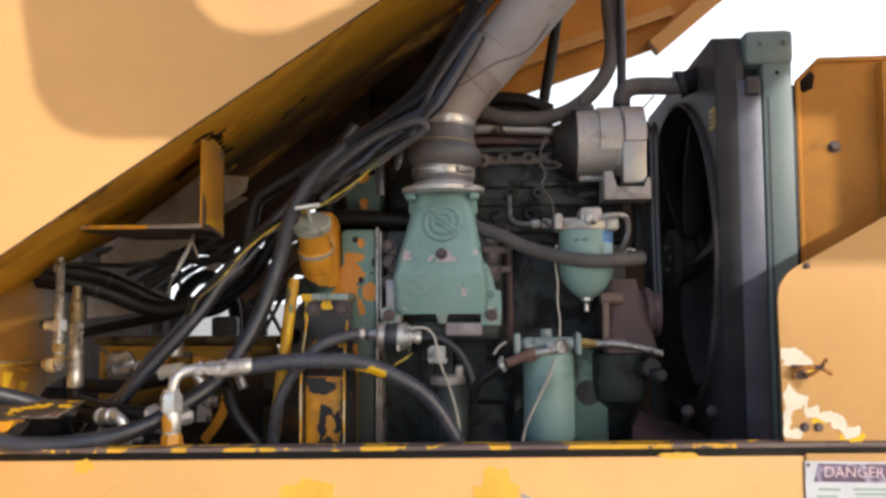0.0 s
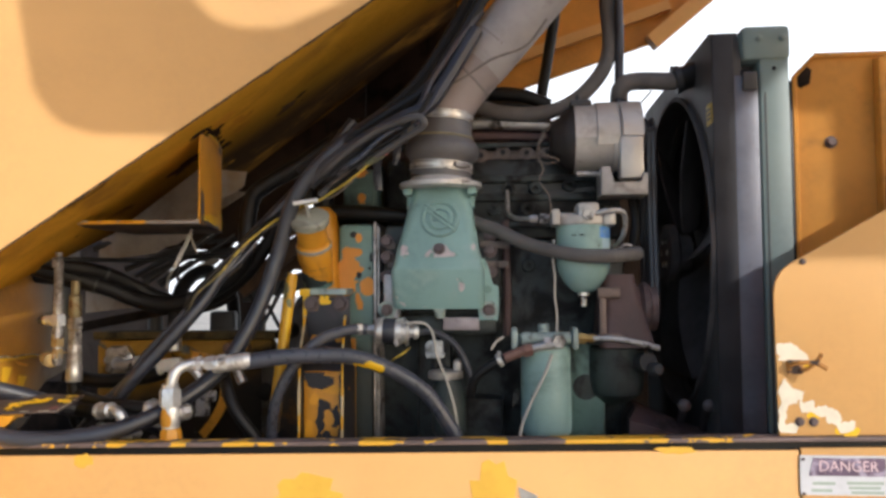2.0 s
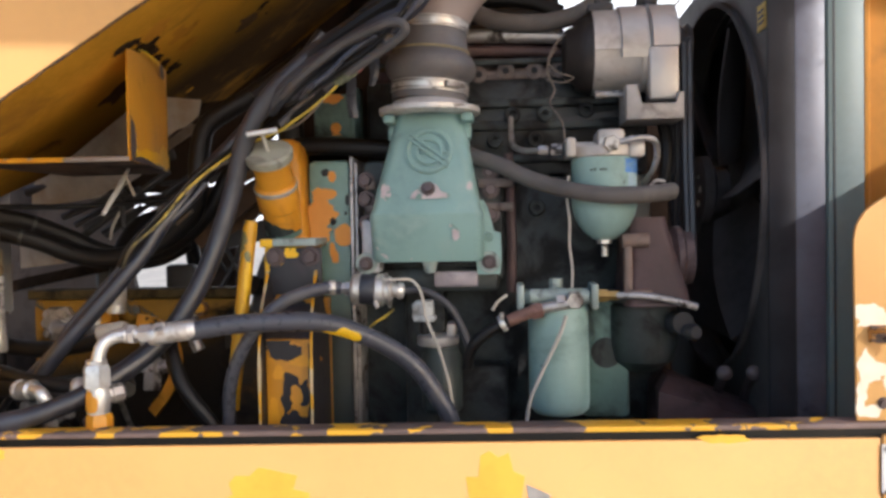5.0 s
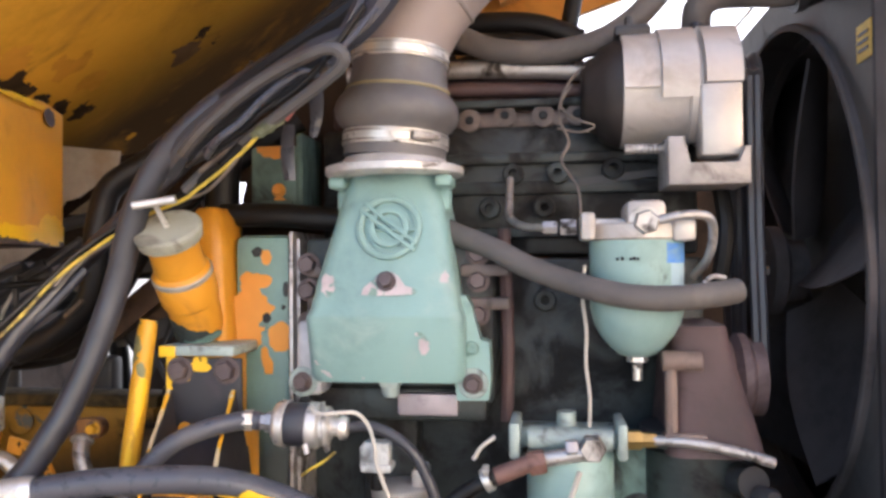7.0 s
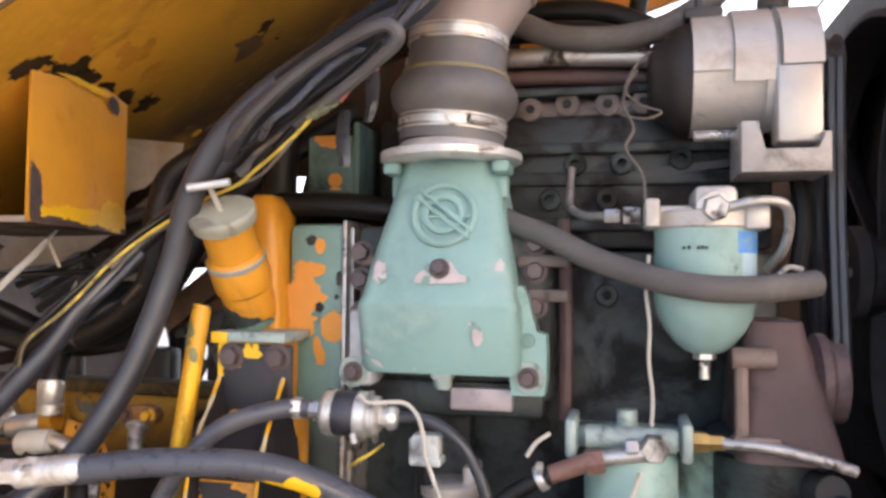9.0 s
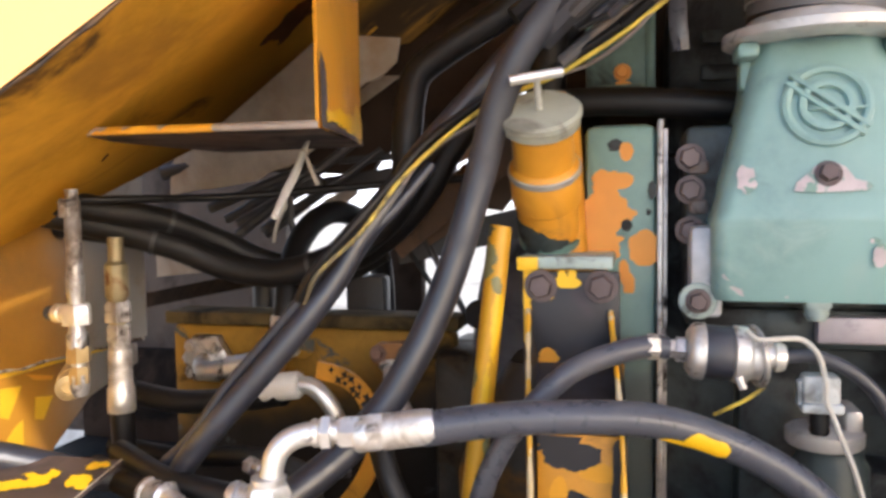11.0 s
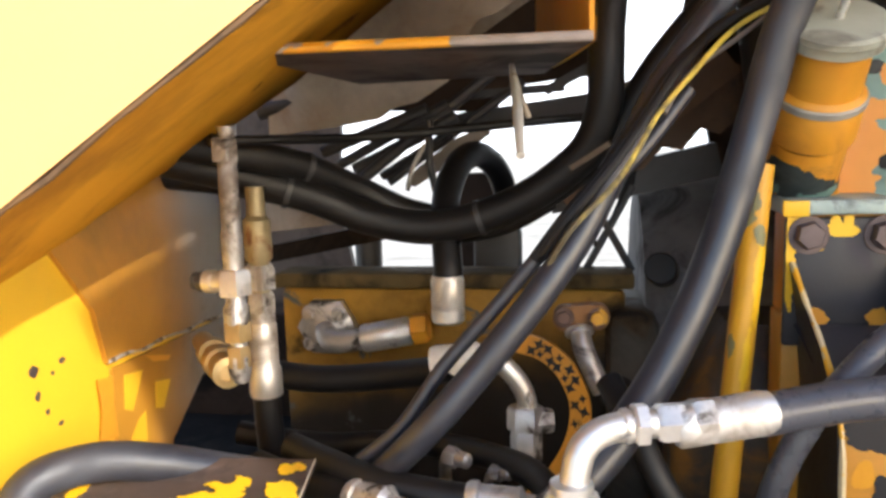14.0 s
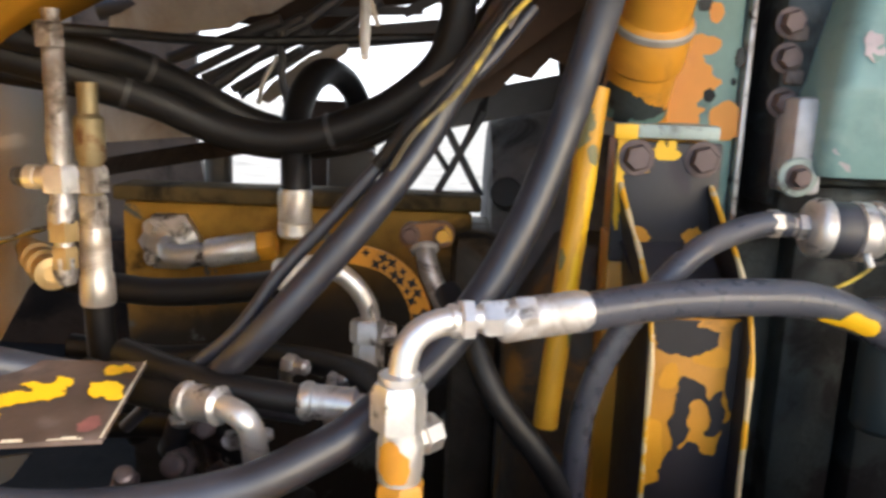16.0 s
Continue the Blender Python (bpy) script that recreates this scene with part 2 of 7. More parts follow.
def box(bm, lo, hi, bev=0.003, m=None):
    made = bmesh.ops.create_cube(bm, size=1.0)["verts"]
    lo, hi = Vector(lo), Vector(hi)
    size = hi - lo
    for v in made:
        v.co = Vector((v.co.x * size.x, v.co.y * size.y, v.co.z * size.z)) + (lo + hi) / 2
    if m is not None:
        for v in made:
            v.co = m @ v.co
    if bev:
        edges = list({e for v in made for e in v.link_edges})
        bmesh.ops.bevel(bm, geom=edges, offset=min(bev, min(size) * 0.4), segments=2, profile=0.5, affect="EDGES")
    return bm


def lathe(bm, prof, m=None, seg=28, turn=2 * math.pi, off=0.0):
    """Profile of (radius, height) turned about the z axis of m."""
    m = m if m is not None else Matrix()
    rings = []
    closed = turn > 6.28
    n = seg if closed else seg + 1
    for r, h in prof:
        if r < 1e-6:
            rings.append([bm.verts.new(m @ Vector((0, 0, h)))])
        else:
            rings.append([bm.verts.new(m @ Vector((r * math.cos(off + turn * i / seg), r * math.sin(off + turn * i / seg), h))) for i in range(n)])
    for a, b in zip(rings, rings[1:]):
        for i in range(seg):
            j = (i + 1) % n
            if len(a) == 1 and len(b) == 1:
                continue
            if len(a) == 1:
                bm.faces.new((a[0], b[j], b[i])[::-1])
            elif len(b) == 1:
                bm.faces.new((a[i], a[j], b[0]))
            else:
                bm.faces.new((a[i], a[j], b[j], b[i]))
    return bm


def disc(bm, r, h, m, seg=28, bev=0.002, off=0.0):
    b = min(bev, r * 0.4, h * 0.4)
    return lathe(bm, [(0, 0), (r - b, 0), (r, b), (r, h - b), (r - b, h), (0, h)], m, seg, off=off)


def ring(bm, r0, r1, h, m, seg=32, bev=0.0015):
    return lathe(bm, [(r0, 0), (r1 - bev, 0), (r1, bev), (r1, h - bev), (r1 - bev, h), (r0, h), (r0, 0)], m, seg)


def hexa(bm, r, h, m):
    return lathe(bm, [(0, 0), (r, 0), (r, h * 0.82), (r * 0.86, h), (0, h)], m, 6)


def glide(pts, per=8):
    """Points of a smooth line through pts."""
    p = [Vector(q) for q in pts]
    p = [p[0] * 2 - p[1]] + p + [p[-1] * 2 - p[-2]]
    out = []
    for i in range(1, len(p) - 2):
        for k in range(per):
            t = k / per
            a, b, c, d = p[i - 1], p[i], p[i + 1], p[i + 2]
            out.append(0.5 * (2 * b + (c - a) * t + (2 * a - 5 * b + 4 * c - d) * t * t + (3 * b - a - 3 * c + d) * t ** 3))
    out.append(p[-2])
    return out


def tube(bm, pts, r, seg=14, per=8, smooth=True, ends=True, radii=None):
    line = glide(pts, per) if smooth else [Vector(q) for q in pts]
    rings, side = [], None
    for i, q in enumerate(line):
        d = (line[min(i + 1, len(line) - 1)] - line[max(i - 1, 0)]).normalized()
        if side is None:
            side = d.orthogonal().normalized()
        side = (side - d * side.dot(d)).normalized()
        up = d.cross(side)
        rr = r if radii is None else radii(i / (len(line) - 1)) * r
        rings.append([bm.verts.new(q + (side * math.cos(2 * math.pi * k / seg) + up * math.sin(2 * math.pi * k / seg)) * rr) for k in range(seg)])
    for a, b in zip(rings, rings[1:]):
        for k in range(seg):
            j = (k + 1) % seg
            bm.faces.new((a[k], a[j], b[j], b[k]))
    if ends:
        bm.faces.new(rings[0][::-1])
        bm.faces.new(rings[-1])
    return bm


def plate(bm, outline, thick, m=None, bev=0.0, holes=()):
    """A flat outline in the xy plane of m, thick along its z."""
    m = m if m is not None else Matrix()
    low = [bm.verts.new(m @ Vector((x, y, 0))) for x, y in outline]
    top = [bm.verts.new(m @ Vector((x, y, thick))) for x, y in outline]
    faces = [bm.faces.new(low[::-1]), bm.faces.new(top)]
    n = len(outline)
    for i in range(n):
        faces.append(bm.faces.new((low[i], low[(i + 1) % n], top[(i + 1) % n], top[i])))
    if bev:
        edges = [e for e in faces[1].edges] + [e for e in faces[0].edges]
        bmesh.ops.bevel(bm, geom=edges, offset=bev, segments=2, profile=0.5, affect="EDGES")
    return bm


def arc(cx, cy, r, a0, a1, n=8):
    return [(cx + r * math.cos(radians(a0 + (a1 - a0) * i / n)), cy + r * math.sin(radians(a0 + (a1 - a0) * i / n))) for i in range(n + 1)]


def loft(bm, loops):
    """Skins closed loops of equal length, and closes both ends."""
    rows = [[bm.verts.new(Vector(q)) for q in loop] for loop in loops]
    n = len(rows[0])
    for a, b in zip(rows, rows[1:]):
        for i in range(n):
            bm.faces.new((a[i], a[(i + 1) % n], b[(i + 1) % n], b[i]))
    bm.faces.new(rows[0][::-1])
    bm.faces.new(rows[-1])
    return bm


def to_mesh(name, bm, material, shift=Vector(), sharp=38):
    bmesh.ops.recalc_face_normals(bm, faces=bm.faces)
    if shift.length:
        bmesh.ops.translate(bm, verts=bm.verts, vec=-shift)
    me = bpy.data.meshes.new(name)
    bm.to_mesh(me)
    bm.free()
    for f in me.polygons:
        f.use_smooth = True
    me.set_sharp_from_angle(angle=radians(sharp))
    me.materials.append(material)
    return me


def thing(name, base, label, category, group="", kind=""):
    ob = new(name)
    ob.location = base
    ob.empty_display_size = 0.05
    return tagged(ob, label, category, group, kind)


def root_of(ob):
    while ob.parent:
        ob = ob.parent
    return ob


def part(name, bm, material, parent, label="", sharp=38):
    ob = new(name, to_mesh(name, bm, material, root_of(parent).location.copy(), sharp))
    ob.parent = parent
    return tagged(ob, label)


def solo(name, bm, material, label, category, group="", kind="", sharp=38, base=(0, 0, 0)):
    ob = new(name, to_mesh(name, bm, material, Vector(base), sharp))
    ob.location = base
    return tagged(ob, label, category, group, kind)


def B():
    return bmesh.new()


def bolt(parent, p, d=(0, -1, 0), r=0.009, h=0.008, material=None, name="bolt", label="", washer=True):
    bm = B()
    if washer:
        disc(bm, r * 1.35, 0.002, at(p, d), 16, 0.0005)
    hexa(bm, r, h + 0.002, at(p, d, 17))
    return part(name, bm, material or bolt_steel, parent, label)


def flakes(name, parent, point, nu, nv, blobs, material, label="", rough=0.45, scale=30.0, lift=0.0007, holes=()):
    """Ragged flakes of paint on a surface: point(u, v) gives place and normal for u, v in 0..1; blobs and holes are (u, v, ru, rv)."""
    grid = {}

    def inside(u, v):
        p, _ = point(u, v)
        n = noise.fractal(p * scale, 1.0, 2.0, 3) * rough
        deep = max(1 - math.hypot((u - a) / ru, (v - b) / rv) for a, b, ru, rv in blobs)
        if holes:
            deep = min(deep, min(math.hypot((u - a) / ru, (v - b) / rv) - 1 for a, b, ru, rv in holes))
        return deep + n > 0

    def vert(bm, i, j):
        if (i, j) not in grid:
            p, n = point(i / nu, j / nv)
            grid[i, j] = bm.verts.new(p + n * lift)
        return grid[i, j]

    cells = {(i, j) for i in range(nu) for j in range(nv) if inside((i + 0.5) / nu, (j + 0.5) / nv)}
    made = []
    while cells:
        todo = [min(cells)]
        cells.discard(todo[0])
        patch = []
        while todo:
            i, j = todo.pop()
            patch.append((i, j))
            for q in ((i + 1, j), (i - 1, j), (i, j + 1), (i, j - 1)):
                if q in cells:
                    cells.discard(q)
                    todo.append(q)
        if len(patch) < 14:
            continue
        bm = B()
        grid.clear()
        for i, j in patch:
            bm.faces.new((vert(bm, i, j), vert(bm, i + 1, j), vert(bm, i + 1, j + 1), vert(bm, i, j + 1)))
        made.append(part(name, bm, material, parent, label))
    return made

# ---- setting ----
bm = B()
box(bm, (-90, -60, -0.3), (90, 160, 0), 0)
solo("ground", bm, concrete, "pale gravel yard ground under the machine", "ground", kind="structure")


def sill_z(x):
    """Top of the sill, which leans one degree."""
    return 1.2765 + 0.0178 * x


# lower side panel of the machine and the lip above it
side = thing("chassis_side", (0, 1.49, 0.75), "faded yellow lower side panel of the machine", "machine panel")
bm = B()
box(bm, (-2.2, 1.475, 0.35), (0.648, 1.483, sill_z(0) - 0.024), 0.001)
box(bm, (0.651, 1.473, 0.35), (2.2, 1.481, sill_z(0) - 0.02), 0.001)
for v in bm.verts:
    v.co.z += 0.0178 * v.co.x
part("side_panel", bm, faded_chipped, side)
bm = B()
box(bm, (-2.2, 1.462, sill_z(0) - 0.0075), (2.2, 1.503, sill_z(0)), 0.002)
for v in bm.verts:
    v.co.z += 0.0178 * v.co.x
part("edge_lip", bm, lip_paint, side, "worn dark edge lip with flecks of yellow paint")
# Black strip standing in for the shadow gap below the lip.
bm = B()
box(bm, (-2.2, 1.488, sill_z(0) - 0.06), (2.2, 1.5, sill_z(0) - 0.0078), 0.001)
for v in bm.verts:
    v.co.z += 0.0178 * v.co.x
part("lip_shadow_strip", bm, rubber_black, side)
# bare patches of fresh yellow on the side panel
for cx, cz, w, h in ((-0.216, 1.165, 0.062, 0.045), (0.12, 1.155, 0.045, 0.085), (-0.64, 1.232, 0.018, 0.012), (0.44, 1.262, 0.035, 0.006)):
    bm = B()
    rnd = random.Random(int(cx * 1000) + 5)
    pts = []
    for i in range(22):
        a = 2 * math.pi * i / 22
        k = 1 + rnd.uniform(-0.22, 0.22)
        pts.append((cx + w * k * math.cos(a), cz + h * k * math.sin(a)))
    plate(bm, pts, 0.0006, Matrix.Translation((0, 1.4748, 0)) @ pose(0, 0, 0, 90))
    part("paint_patch", bm, patch_yellow, side, "brighter yellow paint patch")
bm = B()
plate(bm, [(0.165, 1.195), (0.2, 1.18), (0.19, 1.165), (0.168, 1.175)], 0.0007, Matrix.Translation((0, 1.4748, 0)) @ pose(0, 0, 0, 90))
part("bare_patch", bm, zinc, side, "bare metal patch")

# bright haze far behind the machine
haze = bpy.data.materials.new("white_haze")
haze.use_nodes = True
haze.node_tree.nodes.clear()
glow = haze.node_tree.nodes.new("ShaderNodeEmission")
glow.inputs["Color"].default_value, glow.inputs["Strength"].default_value = (0.93, 0.96, 1.0, 1), 1.5
haze.node_tree.links.new(glow.outputs[0], haze.node_tree.nodes.new("ShaderNodeOutputMaterial").inputs[0])
bm = B()
box(bm, (-260, 170, -10), (260, 171, 190), 0)
solo("backdrop", bm, haze, "white hazy sky far behind the machine", "backdrop", kind="structure")

# plain base of the machine
bm = B()
box(bm, (-1.55, 1.56, 0.0), (2.15, 3.15, 0.975), 0.02)
solo("chassis_base", bm, dark_brown, "dark plain base of the machine", "machine frame", kind="structure")

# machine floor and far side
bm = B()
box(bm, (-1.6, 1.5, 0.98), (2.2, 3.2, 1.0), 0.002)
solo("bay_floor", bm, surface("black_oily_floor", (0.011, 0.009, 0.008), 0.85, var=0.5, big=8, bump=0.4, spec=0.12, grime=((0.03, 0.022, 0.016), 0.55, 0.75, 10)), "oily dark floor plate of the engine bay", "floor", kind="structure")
# Dark sheets added behind the engine where the gaps read black.
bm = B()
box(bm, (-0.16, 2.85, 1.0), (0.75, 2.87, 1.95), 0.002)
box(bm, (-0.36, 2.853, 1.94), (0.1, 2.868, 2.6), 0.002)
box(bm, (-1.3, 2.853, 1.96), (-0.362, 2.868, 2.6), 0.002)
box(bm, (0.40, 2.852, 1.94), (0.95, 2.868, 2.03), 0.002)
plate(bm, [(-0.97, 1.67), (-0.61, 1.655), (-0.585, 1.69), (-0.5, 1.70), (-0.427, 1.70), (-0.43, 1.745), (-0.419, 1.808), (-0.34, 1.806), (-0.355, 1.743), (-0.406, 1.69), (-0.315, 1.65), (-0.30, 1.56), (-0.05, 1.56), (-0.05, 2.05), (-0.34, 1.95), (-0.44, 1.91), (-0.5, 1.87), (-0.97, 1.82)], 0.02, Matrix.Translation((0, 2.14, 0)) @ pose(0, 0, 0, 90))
solo("gap_backing", bm, dark_brown, "dark sheets added to close the gaps behind the engine", "machine panel", kind="structure")
bm = B()
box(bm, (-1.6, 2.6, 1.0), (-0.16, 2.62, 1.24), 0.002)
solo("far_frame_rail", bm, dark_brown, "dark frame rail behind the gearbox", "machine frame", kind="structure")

bm = B()
plate(bm, [(-1.7, 1.0), (-1.0, 1.0), (-0.99, 1.34), (-1.02, 1.5), (-1.0, 1.74), (-1.7, 1.74)], 0.02, Matrix.Translation((0, 2.66, 0)) @ pose(0, 0, 0, 90))
solo("far_wall", bm, surface("sooty_brown_wall", (0.11, 0.085, 0.068), 0.7, var=0.3, big=5, bump=0.15, grime=((0.03, 0.022, 0.018), 0.48, 0.7, 5)), "dusty grey-brown wall plate behind the gearbox", "machine panel", kind="structure")

# warning sign on the side panel
sign = thing("warning_sign", (0.72, 1.472, 1.235), "scuffed white metal warning sign with a faded mauve band", "sign")
bm = B()
plate(bm, [(0.648, 1.186), (0.792, 1.186), (0.792, 1.2535), (0.648, 1.2535)], 0.0015, Matrix.Translation((0, 1.4728, 0.003)) @ pose(0, 0, 0, 90))
part("sign_plate", bm, sign_white, sign)
bm = B()
plate(bm, [(0.662, 1.219), (0.67, 1.2495), (0.789, 1.2495), (0.789, 1.219)], 0.0008, Matrix.Translation((0, 1.4711, 0.003)) @ pose(0, 0, 0, 90))
part("sign_band", bm, sign_mauve, sign, "faded mauve band")


def lettering(words, size, m, material, parent, name, depth=0.0004):
    cu = bpy.data.curves.new(name, "FONT")
    cu.body, cu.size, cu.extrude = words, size, depth
    cu.align_x, cu.align_y = "CENTER", "CENTER"
    tmp = new(name, cu)
    me = bpy.data.meshes.new_from_object(tmp.evaluated_get(bpy.context.evaluated_depsgraph_get()))
    bpy.data.objects.remove(tmp)
    me.transform(Matrix.Translation(-root_of(parent).location) @ m)
    me.materials.append(material)
    ob = new(name, me)
    ob.parent = parent
    return ob


lettering("DANGER", 0.03, Matrix.Translation((0.7275, 1.4699, 1.238)) @ pose(0, 0, 0, 90) @ Matrix.Diagonal((0.82, 0.86, 1, 1)), sign_text, sign, "sign_word")
for i, (x0, x1, z) in enumerate(((0.725, 0.785, 1.208), (0.728, 0.78, 1.2), (0.731, 0.785, 1.192), (0.668, 0.705, 1.207), (0.666, 0.70, 1.195))):
    bm = B()
    box(bm, (x0, 1.4706, z), (x1, 1.4713, z + 0.0045), 0)
    part("small_print_bar", bm, sign_bar, sign)
for x, z in ((0.653, 1.247), (0.653, 1.188)):
    bm = B()
    disc(bm, 0.003, 0.002, at((x, 1.4713, z + 0.003), (0, -1, 0)), 12, 0.0005)
    part("rivet", bm, bolt_steel, sign)

# ---- the boom over the bay ----
EDGE0, EDGE1 = Vector((-0.8, 1.301, 1.549)), Vector((0.0, 1.609, 2.214))
ALONG = (EDGE1 - EDGE0).normalized()
BACK = Vector((-ALONG.y, ALONG.x, 0)).normalized()
boom = thing("boom", EDGE0, "large faded yellow steel boom slanting up over the engine bay", "boom")


def along(x):
    return EDGE0 + ALONG * ((x - EDGE0.x) / ALONG.x)


bm = B()
a, b = along(-1.9), along(1.3)
loft(bm, [[q, q + Vector((0, 0, 1.15)), q + Vector((0, 0, 1.15)) + BACK * 0.012, q + BACK * 0.012 + Vector((0, 0, 0.004))] for q in (a, b)])
part("side_plate", bm, faded, boom)
bm = B()
a, b = along(-0.78), along(1.3)
low = Vector((0, 0, -0.0))
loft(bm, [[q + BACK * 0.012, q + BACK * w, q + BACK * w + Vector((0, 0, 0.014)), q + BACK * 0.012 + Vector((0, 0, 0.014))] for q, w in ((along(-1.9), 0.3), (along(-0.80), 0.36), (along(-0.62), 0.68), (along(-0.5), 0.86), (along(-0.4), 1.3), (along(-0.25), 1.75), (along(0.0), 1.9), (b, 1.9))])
under = part("bottom_plate", bm, oily, boom, "oily orange-brown underside with shade painted in towards the back")
DOWN = ALONG.cross(BACK)
DOWN = DOWN if DOWN.z < 0 else -DOWN


def under_point(u, v):
    return along(-0.56 + 0.44 * u) + BACK * (0.02 + 0.9 * v), DOWN


soot_coat = surface("cracked_soot", (0.05, 0.032, 0.018), 0.7, spec=0.0, var=0.3, big=20, bump=0.3)
flakes("soot_patch", under, under_point, 150, 260, [(0.335, 0.155, 0.03, 0.02), (0.365, 0.2, 0.025, 0.05), (0.39, 0.28, 0.02, 0.06), (0.4, 0.36, 0.016, 0.06), (0.415, 0.46, 0.02, 0.06), (0.44, 0.54, 0.03, 0.035)], soot_coat, "cracked soot round the welded plate", 1.3, 34, 0.0012)
flakes("soot_patch", under, under_point, 150, 260, [(0.75, 0.62, 0.07, 0.05), (0.25, 0.42, 0.08, 0.05)], surface("oily_brown_film", (0.12, 0.065, 0.03), 0.6, spec=0.0, var=0.3, big=12, bump=0.15), "oily brown film", 0.9, 14, 0.0008)
flakes("paint_patch", under, under_point, 150, 260, [(0.49, 0.31, 0.05, 0.06), (0.43, 0.19, 0.05, 0.035), (0.52, 0.44, 0.04, 0.04), (0.48, 0.93, 0.02, 0.02)], surface("clean_orange_patch", (0.56, 0.25, 0.03), 0.55, spec=0.0, var=0.15, big=15, bump=0.05), "cleaner orange paint patch", 0.8, 18, 0.0006)

bm = B()
tube(bm, [along(-1.2 + 0.02 * i) + Vector((0, 0.001 * math.sin(i * 1.7), -0.001 + 0.0012 * math.sin(i * 2.9))) + BACK * 0.006 for i in range(90)], 0.0026, 6, 2, radii=lambda u: 0.8 + 0.3 * math.sin(u * 301) * math.cos(u * 173))
part("edge_weld", bm, surface("grimy_edge_weld", (0.1, 0.052, 0.018), 0.6, var=0.45, big=14, bump=0.3, grime=((0.02, 0.014, 0.01), 0.5, 0.7, 12)), boom, "grimy brown edge weld")

# far cover panel with ribs
far = thing("far_cover", (0.5, 2.5, 2.3), "orange-brown raised cover on the far side with folded ribs", "machine cover")
bm = B()
plate(bm, [(0.0, 2.12), (0.145, 2.159), (0.614, 2.312), (0.70, 2.36), (0.95, 2.56), (0.95, 3.2), (0.0, 3.2)], 0.02, Matrix.Translation((0, 2.52, 0)) @ pose(0, 0, 0, 90), 0.002)
part("cover_sheet", bm, orange_in, far)
bm = B()
tube(bm, [(0.1, 2.48, 2.24), (0.66, 2.48, 2.42)], 0.022, 4, smooth=False)
part("rib", bm, faded, far)
bm = B()
tube(bm, [(0.60, 2.47, 2.30), (0.96, 2.47, 2.60)], 0.035, 4, smooth=False)
part("rib", bm, faded, far)

# unseen sheet added above to shade the engine, its outline cut from shadow edges
shade_caster = thing("shade_panel", (0.9, 0.4, 3.0), "unseen faded yellow sheet above the bay, cut to throw its shadows", "machine cover")
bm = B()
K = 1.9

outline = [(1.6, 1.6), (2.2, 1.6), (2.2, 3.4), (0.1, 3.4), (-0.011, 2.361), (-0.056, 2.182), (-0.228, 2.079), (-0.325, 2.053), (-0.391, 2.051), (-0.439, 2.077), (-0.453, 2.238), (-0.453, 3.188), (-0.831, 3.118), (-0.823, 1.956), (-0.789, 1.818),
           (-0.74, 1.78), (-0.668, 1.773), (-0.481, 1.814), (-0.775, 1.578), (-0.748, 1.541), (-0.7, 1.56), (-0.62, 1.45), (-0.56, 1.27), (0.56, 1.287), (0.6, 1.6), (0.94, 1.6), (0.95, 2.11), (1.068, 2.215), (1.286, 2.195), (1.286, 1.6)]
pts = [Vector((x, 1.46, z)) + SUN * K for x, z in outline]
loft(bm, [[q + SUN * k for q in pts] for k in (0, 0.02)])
part("cover_sheet", bm, faded, shade_caster)
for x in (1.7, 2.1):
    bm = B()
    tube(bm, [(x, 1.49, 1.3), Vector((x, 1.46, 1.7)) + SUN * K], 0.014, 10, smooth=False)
    part("stay", bm, steel, shade_caster)

# left wall of the bay
left = thing("bay_end_plate", (-0.95, 1.6, 1.2), "bright yellow end plate of the engine bay with scratched paint", "machine panel")
bm = B()
plate(bm, [(1.22, 0.9), (1.60, 0.9), (1.76, 1.285), (1.84, 1.34), (1.95, 1.40), (1.95, 1.5), (1.70, 1.5), (1.70, 1.64), (1.22, 1.64)], 0.012, Matrix.Translation((-0.961, 0, 0)) @ pose(0, 0, 0, 90, 0, 90))
part("end_plate", bm, bright, left)
# Outer edge follows the wall's shadow line; the darker orange holds the shade.
bm = B()
plate(bm, [(1.655, 1.404), (1.96, 1.397), (1.975, 1.40), (1.975, 1.72), (1.56, 1.72), (1.575, 1.54), (1.64, 1.46)], 0.008, Matrix.Translation((-0.951, 0, 0)) @ pose(0, 0, 0, 90, 0, 90))
part("inner_plate", bm, wall_shade_dust, left, "inner plate in a shaded orange, under grey dust")
bm = B()
plate(bm, [(1.662, 1.396), (1.95, 1.393), (1.95, 1.36), (1.84, 1.335), (1.765, 1.283), (1.70, 1.14), (1.662, 1.14)], 0.004, Matrix.Translation((-0.9485, 0, 0)) @ pose(0, 0, 0, 90, 0, 90))
part("lower_plate", bm, wall_shade_dust, left, "orange lower plate under brown grime")
bm = B()
tube(bm, [(-0.943, 1.655 + 0.031 * i, 1.405 - 0.0008 * i + 0.0018 * math.sin(i * 2.3)) for i in range(11)], 0.0024, 8, 4, radii=lambda u: 0.75 + 0.35 * math.sin(u * 47) * math.cos(u * 19))
part("weld_bead", bm, weld_white, left, "pale rough weld bead")

